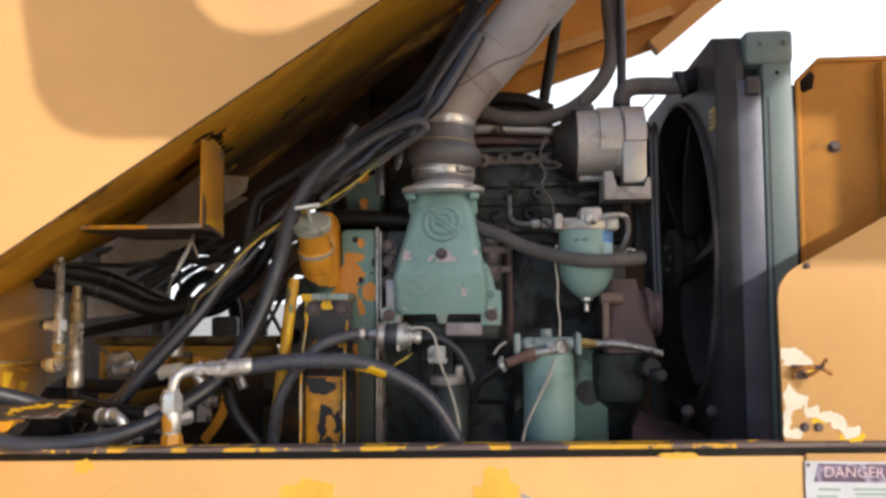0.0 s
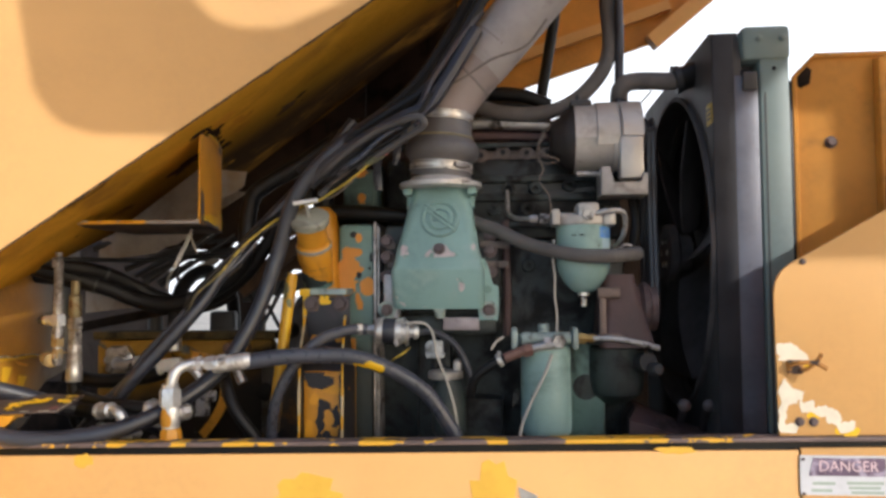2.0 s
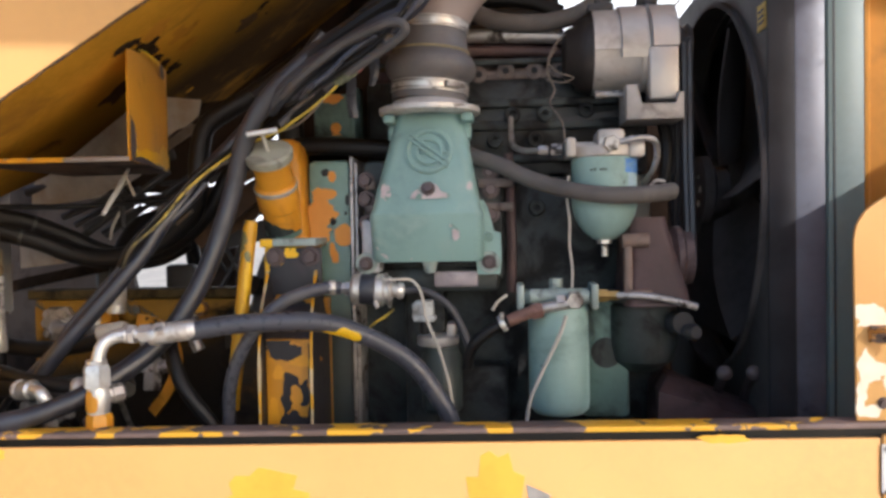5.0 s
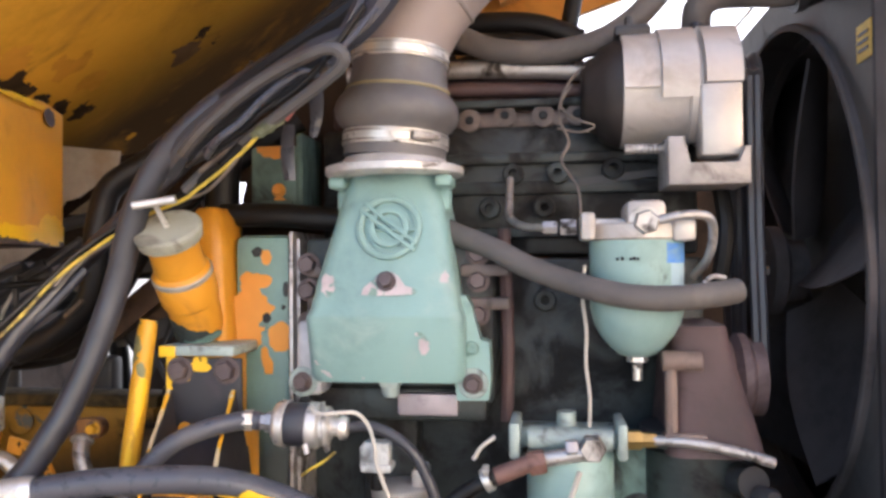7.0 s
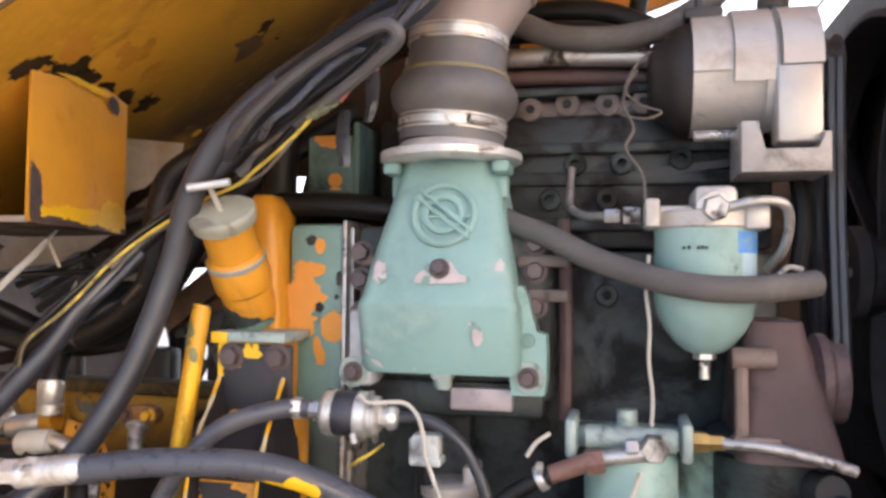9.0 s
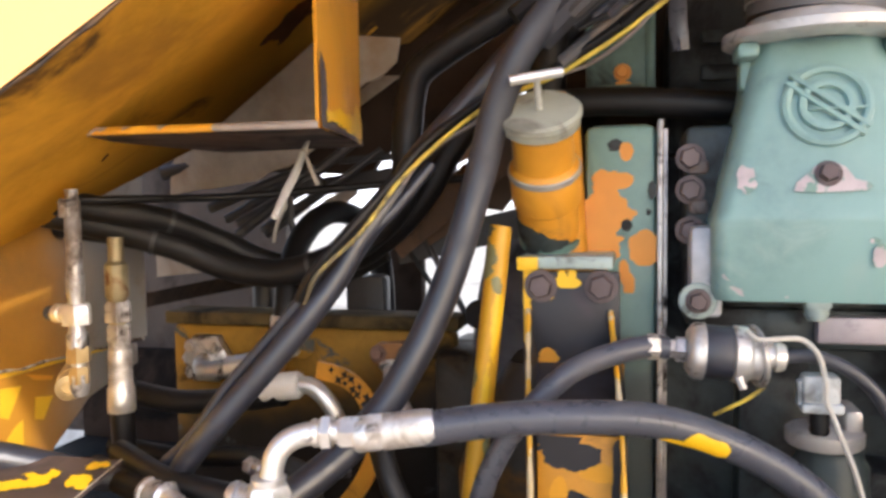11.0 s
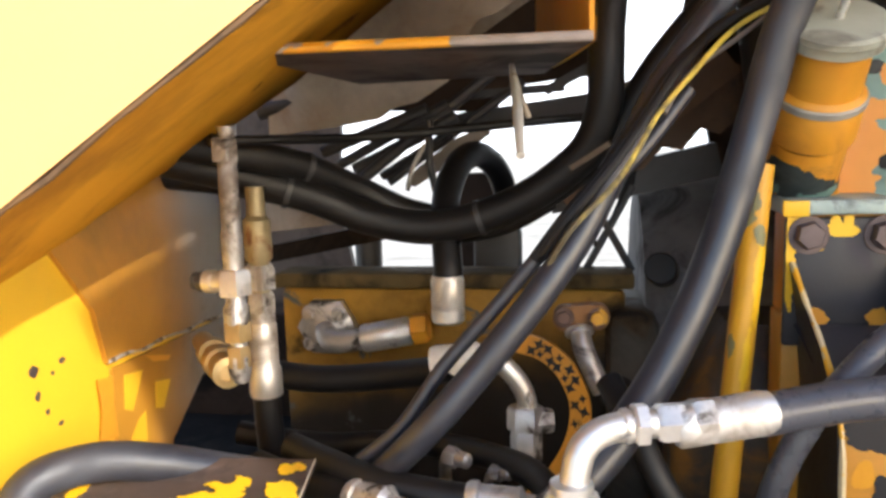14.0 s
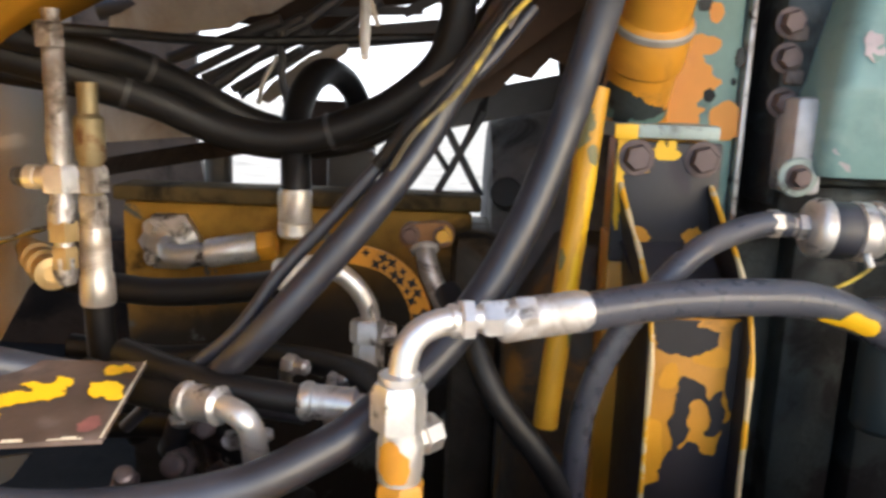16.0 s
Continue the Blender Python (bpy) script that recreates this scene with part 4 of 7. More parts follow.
plate(bm, [(-0.031, -0.013), (-0.01, -0.0145), (0.036, -0.013), (0.04, -0.009), (0.036, -0.005), (0.024, -0.002), (0.016, 0.01), (0.006, 0.016), (-0.008, 0.0155), (-0.017, 0.006), (-0.029, -0.005)], 0.0008, at((0.005, 1.7252, 1.628), (0, -1, 0.235)))
part("scraped_patch", bm, surface("scraped_pink_primer", (0.5, 0.43, 0.44), 0.6, var=0.15, big=40, bump=0.1, chips=((0.2, 0.32, 0.27), 0.55, 60, 0.5, 0.0)), body, "scraped primer patch")
for cx, cz, rx, rz, ty in ((-0.07, 1.628, 0.011, 0.015, 1.7255), (0.052, 1.552, 0.008, 0.011, 1.7245), (0.047, 1.567, 0.006, 0.003, 1.7215)):
    rnd = random.Random(int(cz * 1000))
    bm = B()
    plate(bm, [(rx * rnd.uniform(0.65, 1.2) * math.cos(math.pi * i / 8), rz * rnd.uniform(0.65, 1.2) * math.sin(math.pi * i / 8)) for i in range(16)], 0.0008, at((cx, ty, cz), (-0.15 if cx < 0 else 0, -1, 0.235 if cz > 1.59 else -0.2)))
    part("scraped_patch", bm, bpy.data.materials["scraped_pink_primer"], body, "scraped primer patch")
bolt(body, (0.005, 1.7255, 1.632), (0, -1, 0.235), 0.0095, 0.009, bolt_steel, "centre_bolt")

# casting low beside the fan
low = thing("drive_casting", (0.5, 1.85, 1.0), "oily brown casting low beside the fan shroud", "engine part")
bm = B()
loft(bm, [[(0.40, 1.78, 1.0), (0.66, 1.82, 1.0), (0.66, 1.95, 1.0), (0.40, 1.95, 1.0)], [(0.41, 1.79, 1.26), (0.63, 1.83, 1.19), (0.63, 1.95, 1.19), (0.41, 1.95, 1.26)], [(0.43, 1.82, 1.283), (0.60, 1.86, 1.215), (0.60, 1.94, 1.215), (0.43, 1.94, 1.283)]])
part("casting_body", bm, brown_cast, low)
for x, y, z in ((0.535, 1.83, 1.287), (0.59, 1.84, 1.285)):
    bm = B()
    lathe(bm, [(0, 0), (0.012, 0), (0.014, 0.004), (0.014, 0.016), (0.008, 0.02), (0, 0.02)], at((x, y, z), (-0.2, -1, 0.1)), 14)
    tube(bm, [(x, y, z), (x, y + 0.05, z - 0.05), (x, y + 0.08, z - 0.12)], 0.009, 8)
    part("pipe_stub", bm, bolt_steel, low)

# rubber bellows and intake duct
intake = thing("intake_bellows", (0.006, 1.79, 1.79), "dusty black rubber intake bellows with two steel clamps", "hose")
bm = B()
lathe(bm, [(0.055, 0), (0.0685, 0.0), (0.0685, 0.032), (0.07, 0.036), (0.0765, 0.041), (0.0815, 0.049), (0.0835, 0.058), (0.082, 0.068), (0.077, 0.077), (0.0715, 0.083), (0.0685, 0.087), (0.068, 0.09), (0.0665, 0.094), (0.064, 0.108), (0.0625, 0.145), (0.055, 0.145)], at((0.004, 1.79, 1.794), (0.06, 0, 1)), 40)
part("bellows", bm, surface("dusty_bellows_rubber", (0.14, 0.13, 0.13), 0.42, var=0.2, big=9, bump=0.15, grime=((0.2, 0.175, 0.15), 0.52, 0.85, 7)), intake)
for h, cr in ((0.013, 0.0687), (0.125, 0.0635)):
    mm = at((0.004 + h * 0.06, 1.79, 1.794 + h), (0.06, 0, 1))
    bm = B()
    ring(bm, cr - 0.0005, cr + 0.002, 0.019, mm, 44, 0.0008)
    band = part("band_clamp", bm, steel, intake, "bright steel band clamp")
    turned = mm @ pose(0, 0, 0, 0, 0, -48 if h < 0.1 else 60)
    bm = B()
    box(bm, (-0.016, -cr - 0.009, 0.003), (0.004, -cr - 0.001, 0.016), 0.003, turned)
    hexa(bm, 0.0058, 0.03, turned @ pose(-0.02, -cr - 0.006, 0.0095, 0, 90, 0))
    lathe(bm, [(0, 0), (0.0042, 0), (0.0042, 0.012), (0, 0.012)], turned @ pose(0.008, -cr - 0.006, 0.0095, 0, 90, 0), 10)
    part("clamp_screw", bm, zinc, band, "worm-drive screw")
    bm = B()
    ring(bm, cr + 0.0015, cr + 0.0028, 0.003, mm @ Matrix.Translation((0, 0, 0.002)), 44, 0.0004)
    ring(bm, cr + 0.0015, cr + 0.0028, 0.003, mm @ Matrix.Translation((0, 0, 0.014)), 44, 0.0004)
    part("band_edge", bm, zinc, band)
bm = B()
mm = at((0.004 + 0.086 * 0.06, 1.79, 1.794 + 0.086), (0.06, 0, 1))
lathe(bm, [(0.068, 0), (0.0702, 0.001), (0.0702, 0.0035), (0.068, 0.005)], mm, 44)
part("dust_line", bm, surface("tan_dust", (0.3, 0.25, 0.14), 0.8, var=0.25, big=30, bump=0.2), intake, "line of tan dust round the fold")

duct = thing("intake_duct", (0.02, 1.79, 1.93), "dusty grey wrapped air intake duct slanting upwards", "duct")
bm = B()
tube(bm, [(0.008, 1.79, 1.915), (0.02, 1.79, 1.955), (0.052, 1.79, 2.005), (0.105, 1.79, 2.065), (0.17, 1.79, 2.14), (0.26, 1.79, 2.245), (0.5, 1.79, 2.53)], 0.063, 32, 10)
part("duct_body", bm, surface("mauve_duct_wrap", (0.3, 0.245, 0.225), 0.6, var=0.2, big=7, bump=0.2, grime=((0.42, 0.37, 0.34), 0.55, 0.8, 9)), duct)
bm = B()
tube(bm, [(0.09, 1.79, 2.048), (0.105, 1.79, 2.065), (0.17, 1.79, 2.14), (0.26, 1.79, 2.245), (0.5, 1.79, 2.53)], 0.0642, 32, 10, ends=False)
part("wrap_sleeve", bm, surface("pale_duct_wrap", (0.36, 0.32, 0.3), 0.6, var=0.15, big=9, bump=0.15, grime=((0.16, 0.13, 0.12), 0.55, 0.8, 9)), duct, "pale dusty wrap")
for p, d in (((0.062, 1.79, 2.017), (0.7, 0, 0.75)), ((0.125, 1.79, 2.09), (0.66, 0, 0.75))):
    bm = B()
    ring(bm, 0.062, 0.0645, 0.006, at(p, d), 36, 0.001)
    part("wrap_seam", bm, duct_grey, duct)

# alternator
alt = thing("alternator", (0.38, 1.9, 1.77), "cast aluminium alternator with dark rear cap", "alternator")
AY, AZ = 1.905, 1.893
AX = at((0.255, AY, AZ), (1, 0, 0))


def sector(bm, x0, x1, r0, r1, a0, a1, n=14):
    """Shell about the alternator's axis; 0 degrees faces outwards, 90 up."""
    ring_pts = [(r1, a0 + (a1 - a0) * i / n) for i in range(n + 1)] + [(r0, a1 - (a1 - a0) * i / n) for i in range(n + 1)]
    loft(bm, [[(x, AY - q * math.cos(radians(a)), AZ + q * math.sin(radians(a))) for q, a in ring_pts] for x in (x0, x1)])
    return bm


bm = B()
lathe(bm, [(0, 0), (0.042, 0), (0.05, 0.006), (0.056, 0.02), (0.066, 0.026), (0.076, 0.046), (0.077, 0.053), (0, 0.053)], AX, 36)
part("rear_cap", bm, surface("dark_bakelite", (0.028, 0.022, 0.02), 0.5, var=0.35, big=30, bump=0.3), alt, "dark grimy rear cap")
bm = B()
lathe(bm, [(0, 0.05), (0.074, 0.05), (0.0775, 0.054), (0.0775, 0.147), (0.073, 0.15), (0.073, 0.157), (0.0775, 0.16), (0.0775, 0.2), (0.07, 0.206), (0, 0.206)], AX, 44)
part("casing", bm, alu, alt)
for x0, x1, r1, a0, a1 in ((0.308, 0.356, 0.0835, -6, 186), (0.357, 0.4045, 0.0885, -16, 186), (0.4125, 0.459, 0.089, -4, 186), (0.395, 0.4555, 0.0865, -66, -5)):
    bm = B()
    sector(bm, x0, x1, 0.07, r1, a0, a1)
    bmesh.ops.bevel(bm, geom=[e for e in bm.edges if e.calc_face_angle(0) > 0.7], offset=0.002, segments=2, profile=0.5, affect="EDGES")
    part("casing_shell", bm, alu, alt)
bm = B()
plate(bm, [(0.36, 1.752), (0.462, 1.752), (0.462, 1.80), (0.452, 1.80), (0.45, 1.777), (0.385, 1.777), (0.381, 1.815), (0.36, 1.815)], 0.1, Matrix.Translation((0, 1.90, 0)) @ pose(0, 0, 0, 90), 0.003)
part("mounting_foot", bm, surface("stained_aluminium", (0.42, 0.39, 0.37), 0.55, 0.3, var=0.2, big=18, bump=0.25, grime=((0.12, 0.1, 0.09), 0.5, 0.75, 20)), alt, "stained mounting foot")
bm = B()
box(bm, (0.404, 1.814, 1.79), (0.457, 1.86, 1.886), 0.006)
part("casing_leg", bm, alu, alt)
bm = B()
lathe(bm, [(0, 0), (0.011, 0), (0.011, 0.006)] + [(0.0062 + 0.0012 * (k % 2), 0.007 + 0.0028 * k) for k in range(13)] + [(0.0075, 0.046), (0.0075, 0.056), (0, 0.056)], at((0.365, 1.84, 1.805), (-1, 0, 0)), 12)
part("pivot_bolt", bm, zinc, alt)
bm = B()
tube(bm, [(0.25, 1.93, 1.771), (0.385, 1.93, 1.785)], 0.0075, 4, smooth=False)
part("adjuster_bar", bm, black_metal, alt, "dark adjuster bar")
bm = B()
lathe(bm, [(0, 0), (0.05, 0), (0.052, 0.004), (0.042, 0.012), (0.052, 0.02), (0.05, 0.024), (0, 0.024)], at((0.468, AY, AZ), (1, 0, 0)), 32)
part("pulley", bm, black_metal, alt)
bm = B()
box(bm, (0.30, 1.87, 1.968), (0.35, 1.9, 1.984), 0.005)
hexa(bm, 0.006, 0.016, at((0.32, 1.88, 1.98)))
part("terminal_block", bm, black_metal, alt)

belt = thing("fan_belt", (0.475, 1.85, 1.5), "black rubber fan belt over the alternator pulley", "belt")
bm = B()
for x in (0.474, 0.484):
    tube(bm, [(x, 1.852, 1.90), (x, 1.853, 1.7), (x, 1.838, 1.53), (x, 1.85, 1.49), (x, 1.9, 1.45), (x, 1.95, 1.5), (x, 1.957, 1.7), (x, 1.957, 1.9), (x, 1.905, 1.932), (x, 1.856, 1.905)], 0.006, 6, 8)
part("belt_run", bm, rubber, belt)
bm = B()
tube(bm, [(0.44, 1.90, 1.78), (0.447, 1.88, 1.70), (0.437, 1.88, 1.62)], 0.012, 8)
part("belt_run", bm, rubber_black, belt)

# fuel filter with head
ff = thing("fuel_filter", (0.315, 1.76, 1.525), "pale green fuel filter bowl under a cast head", "filter")
FC = (0.314, 1.765)
bm = B()
lathe(bm, [(0, 0.008), (0.016, 0.007), (0.022, 0.009), (0.033, 0.018), (0.045, 0.033), (0.053, 0.049), (0.057, 0.067), (0.057, 0.15), (0.05, 0.152), (0, 0.152)], at((*FC, 1.545)), 40)
part("bowl", bm, filter_green, ff)
bm = B()
lathe(bm, [(0.0572, 0), (0.0576, 0.0), (0.0576, 0.024), (0.0572, 0.024)], at((*FC, 1.667)), 14, radians(58), radians(-58))
part("label", bm, glass_blue, ff, "worn blue label")
bm = B()
lathe(bm, [(0.0572, 0), (0.0574, 0.0), (0.0574, 0.036), (0.0572, 0.036)], at((*FC, 1.6315)), 10, radians(34), radians(-52))
part("label", bm, surface("pale_blue_label", (0.4, 0.55, 0.62), 0.4, var=0.1, big=30, bump=0.03, grime=((0.3, 0.45, 0.42), 0.5, 0.7, 20)), ff, "pale blue worn label below")
bm = B()
lathe(bm, [(0.0568, 0), (0.0586, 0.001), (0.0586, 0.004), (0.0568, 0.005)], at((*FC, 1.6955)), 40)
part("bowl_seal", bm, rubber_black, ff)
bm = B()
for i, a in enumerate((-118, -112, -102, -98, -94)):
    box(bm, (-0.0015, -0.0015, -0.0015), (0.0015, 0.0015, 0.0015 + 0.001 * (i % 2)), 0, Matrix.Translation((FC[0] + 0.0573 * math.cos(radians(a)), FC[1] + 0.0573 * math.sin(radians(a)), 1.672)))
part("label_specks", bm, rubber_black, ff)
bm = B()
disc(bm, 0.06, 0.02, at((*FC, 1.695)), 32)
box(bm, (0.245, 1.71, 1.695), (0.262, 1.79, 1.728), 0.004)
box(bm, (0.25, 1.735, 1.7), (0.33, 1.80, 1.722), 0.005)
box(bm, (0.352, 1.715, 1.693), (0.378, 1.80, 1.72), 0.004)
box(bm, (0.298, 1.715, 1.7), (0.345, 1.79, 1.742), 0.008)
part("filter_head", bm, alu, ff)
bolt(ff, (0.32, 1.713, 1.715), (0, -1, 0), 0.015, 0.014, zinc, "head_bolt")
bm = B()
hexa(bm, 0.013, 0.01, at((*FC, 1.545)))
lathe(bm, [(0, 0), (0.006, 0), (0.006, 0.02), (0, 0.02)], at((FC[0], FC[1], 1.522)), 12)
part("drain_cock", bm, steel, ff)
bm = B()
tube(bm, [(0.335, 1.705, 1.717), (0.36, 1.70, 1.722), (0.39, 1.71, 1.72), (0.40, 1.73, 1.70), (0.397, 1.75, 1.672), (0.385, 1.78, 1.65)], 0.0055, 10)
part("outlet_pipe", bm, zinc, ff)
bm = B()
tube(bm, [(0.152, 1.90, 1.79), (0.152, 1.87, 1.755), (0.155, 1.84, 1.73), (0.175, 1.80, 1.716), (0.205, 1.77, 1.713)], 0.0055, 10)
hexa(bm, 0.009, 0.018, at((0.2, 1.77, 1.713), (1, -0.1, 0)))
hexa(bm, 0.011, 0.02, at((0.222, 1.765, 1.713), (1, -0.1, 0)))
part("inlet_pipe", bm, zinc, ff)

ff.location.z -= 0.015

# oil filter
of = thing("oil_filter", (0.23, 1.76, 1.2), "pale green spin-on oil filter canister", "filter")
bm = B()
lathe(bm, [(0, 0), (0.044, 0), (0.052, 0.008), (0.0535, 0.02), (0.0535, 0.185), (0.05, 0.192), (0, 0.192)], at((0.23, 1.76, 1.232)), 36)
part("canister", bm, filter_green, of)
bm = B()
box(bm, (0.165, 1.74, 1.425), (0.30, 1.80, 1.448), 0.006)
box(bm, (0.157, 1.71, 1.418), (0.17, 1.79, 1.462), 0.004)
box(bm, (0.285, 1.715, 1.418), (0.297, 1.79, 1.462), 0.004)
lathe(bm, [(0, 0), (0.016, 0), (0.018, 0.008), (0.012, 0.014), (0.012, 0.03), (0, 0.03)], at((0.226, 1.75, 1.44)), 16)
lathe(bm, [(0, 0), (0.014, 0), (0.014, 0.1), (0, 0.1)], at((0.18, 1.73, 1.44), (1, 0, 0)), 16)
part("filter_head", bm, pale_green, of, "worn grey-green filter head")
bm = B()
hexa(bm, 0.016, 0.022, at((0.255, 1.712, 1.436), (0, -1, 0)))
tube(bm, [(0.2, 1.703, 1.422), (0.262, 1.70, 1.434)], 0.0095, 12, smooth=False)
hexa(bm, 0.0125, 0.014, at((0.225, 1.703, 1.433), (1, -0.05, 0.1)))
part("union", bm, zinc, of, "grimy steel pipe union")
bm = B()
hexa(bm, 0.012, 0.018, at((0.297, 1.735, 1.44), (1, 0, 0)))
hexa(bm, 0.009, 0.02, at((0.313, 1.735, 1.44), (1, 0, 0)))
part("brass_nut", bm, surface("brass", (0.5, 0.36, 0.14), 0.4, 0.8, var=0.15, big=40), of, "brass nut")
bm = B()
tube(bm, [(0.32, 1.735, 1.44), (0.37, 1.725, 1.44), (0.42, 1.72, 1.432), (0.462, 1.72, 1.42)], 0.0065, 12)
part("braided_line", bm, zinc, of, "braided steel line")
bm = B()
tube(bm, [(0.145, 1.695, 1.403), (0.12, 1.694, 1.391), (0.1, 1.694, 1.378), (0.088, 1.695, 1.368), (0.076, 1.70, 1.35), (0.07, 1.71, 1.32)], 0.0098, 12)
part("return_hose", bm, rubber_black, of)
bm = B()
tube(bm, [(0.142, 1.695, 1.402), (0.165, 1.697, 1.411), (0.184, 1.70, 1.418)], 0.0105, 12, smooth=False)
part("return_pipe", bm, surface("red_brown_primer", (0.17, 0.09, 0.075), 0.55, var=0.2, big=25, bump=0.2, grime=((0.07, 0.045, 0.04), 0.5, 0.75, 25)), of, "red-brown steel pipe end")
bm = B()
hexa(bm, 0.0145, 0.02, at((0.181, 1.70, 1.4165), (1, 0.05, 0.2)))
part("return_nut", bm, bpy.data.materials["red_brown_primer"], of, "red-brown union nut")
bm = B()
ring(bm, 0.0105, 0.0145, 0.009, at((0.128, 1.694, 1.396), (1, 0, 0.5)), 18, 0.001)
box(bm, (-0.004, -0.007, 0), (0.004, 0.007, 0.008), 0.001, at((0.131, 1.684, 1.408), (0, -0.4, 1)))
part("hose_clamp", bm, steel, of)

# brown water pump and drive housing
wp = thing("water_pump", (0.4, 1.8, 1.25), "brown cast water pump and drive housing", "engine part")
bm = B()
loft(bm, [rounded(0.4025, 1.82, 0.0575, 0.09, 0.02, 1.42), rounded(0.399, 1.82, 0.051, 0.085, 0.02, 1.46), rounded(0.391, 1.82, 0.038, 0.08, 0.02, 1.53), rounded(0.3865, 1.82, 0.0335, 0.07, 0.018, 1.575)])
part("pump_body", bm, brown_cast, wp)
bm = B()
tube(bm, [(0.35, 1.735, 1.545), (0.35, 1.735, 1.45)], 0.0075, 8, smooth=False)
lathe(bm, [(0, 0), (0.012, 0), (0.012, 0.045), (0, 0.045)], at((0.34, 1.735, 1.535), (1, 0, 0)), 12)
box(bm, (0.34, 1.725, 1.435), (0.39, 1.75, 1.45), 0.004)
part("pump_rib", bm, surface("dusty_tan_casting", (0.21, 0.15, 0.125), 0.6, var=0.2, big=20, bump=0.3, grime=((0.07, 0.05, 0.045), 0.52, 0.75, 20)), wp, "dusty tan rib")
bm = B()
lathe(bm, [(0, 0), (0.055, 0), (0.058, 0.004), (0.047, 0.012), (0.058, 0.02), (0.058, 0.03), (0.05, 0.036), (0.05, 0.05), (0.03, 0.056), (0, 0.056)], at((0.43, 1.85, 1.50), (1, 0, 0)), 32)
part("pump_pulley", bm, surface("dusty_brown_pulley", (0.16, 0.115, 0.115), 0.55, 0.2, var=0.2, big=14, bump=0.15, grime=((0.06, 0.045, 0.045), 0.5, 0.75, 14)), wp, "dusty brown pulley")
bm = B()
disc(bm, 0.066, 0.02, at((0.385, 1.80, 1.425), (0, 0, 1)), 32)
part("body_flange", bm, black_metal, wp)
bm = B()
lathe(bm, [(0, 0), (0.03, 0.0), (0.055, 0.02), (0.062, 0.05), (0.062, 0.12), (0.05, 0.13), (0, 0.13)], at((0.385, 1.82, 1.295)), 30)
part("lower_bowl", bm, block_paint, wp)
bm = B()
box(bm, (0.275, 1.80, 1.21), (0.36, 1.86, 1.43), 0.01)
part("green_bracket", bm, green_old, wp)
bm = B()
plate(bm, arc(0.318, 1.33, 0.028, 0, 350, 16), 0.003, Matrix.Translation((0, 1.80, 0)) @ pose(0, 0, 0, 90))
part("dark_cover", bm, block_paint, wp)
bm = B()
lathe(bm, [(0, 0), (0.014, 0), (0.014, 0.02), (0.01, 0.026), (0, 0.026)], at((0.452, 1.74, 1.375), (0.3, -1, 0.1)), 14)
lathe(bm, [(0, 0), (0.02, 0), (0.02, 0.05), (0, 0.05)], at((0.43, 1.79, 1.385), (0.3, -1, 0.1)), 14)
part("sensor", bm, black_metal, wp)


# ---- gearbox side ----
fly = thing("flywheel_housing", (-0.19, 2.05, 1.2), "green flywheel housing with flaked orange paint", "engine part")
bm = B()
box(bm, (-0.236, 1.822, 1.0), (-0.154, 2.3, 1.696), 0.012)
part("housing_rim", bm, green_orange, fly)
bm = B()
box(bm, (-0.1538, 1.815, 1.0), (-0.147, 2.3, 1.70), 0.003)
box(bm, (-0.1468, 1.83, 1.0), (-0.142, 2.3, 1.69), 0.001)
part("joint_flange", bm, zinc, fly, "scuffed grey joint flange")


def rim_point(u, v):
    return Vector((-0.236 + 0.082 * u, 1.822, 1.50 + 0.19 * v)), Vector((0, -1, 0))


flakes("paint_patch", fly, rim_point, 70, 160, [(0.33, 0.46, 0.33, 0.24), (0.12, 0.4, 0.2, 0.2), (0.45, 0.68, 0.24, 0.06), (0.8, 0.3, 0.2, 0.13), (0.58, 0.87, 0.09, 0.05), (0.55, 0.14, 0.08, 0.07), (0.62, 0.03, 0.06, 0.1)], surface("bare_orange_coat", (0.7, 0.29, 0.045), 0.5, var=0.06, big=20, bump=0.03), "orange paint patch", 0.5, 34)
flakes("bare_patch", fly, rim_point, 70, 160, [(0.42, 0.9, 0.1, 0.045), (0.6, 0.42, 0.07, 0.04), (0.9, 0.5, 0.06, 0.03), (0.93, 0.62, 0.05, 0.05)], block_paint, "dark chip in the paint", 0.6, 60, 0.0012)
bm = B()
box(bm, (-0.239, 1.89, 1.737), (-0.157, 1.98, 1.832), 0.006)
box(bm, (-0.232, 1.882, 1.737), (-0.17, 1.892, 1.75), 0.003)
box(bm, (-0.166, 1.885, 1.737), (-0.155, 1.98, 1.85), 0.003)
part("upper_casting", bm, green_old, fly)
flakes("paint_patch", fly, lambda u, v: (Vector((-0.238 + 0.08 * u, 1.89, 1.742 + 0.09 * v)), Vector((0, -1, 0))), 40, 60, [(0.4, 0.93, 0.3, 0.12), (0.55, 0.1, 0.12, 0.05)], bpy.data.materials["bare_orange_coat"], "orange paint patch", 0.6, 50)
bm = B()
lathe(bm, [(0, 0), (0.2, 0), (0.22, 0.05), (0.235, 0.2), (0, 0.2)], at((-0.405, 2.16, 1.335), (1, 0, 0)), 48)
part("clutch_bell", bm, surface("dark_grey_casting", (0.14, 0.132, 0.132), 0.75, spec=0.2, tint=((0.2, 0.19, 0.19), 0.56, 0.72, 16), var=0.35, big=10, bump=0.3, grime=((0.02, 0.018, 0.016), 0.5, 0.7, 8)), fly, "dark grey bell casting")
bm = B()
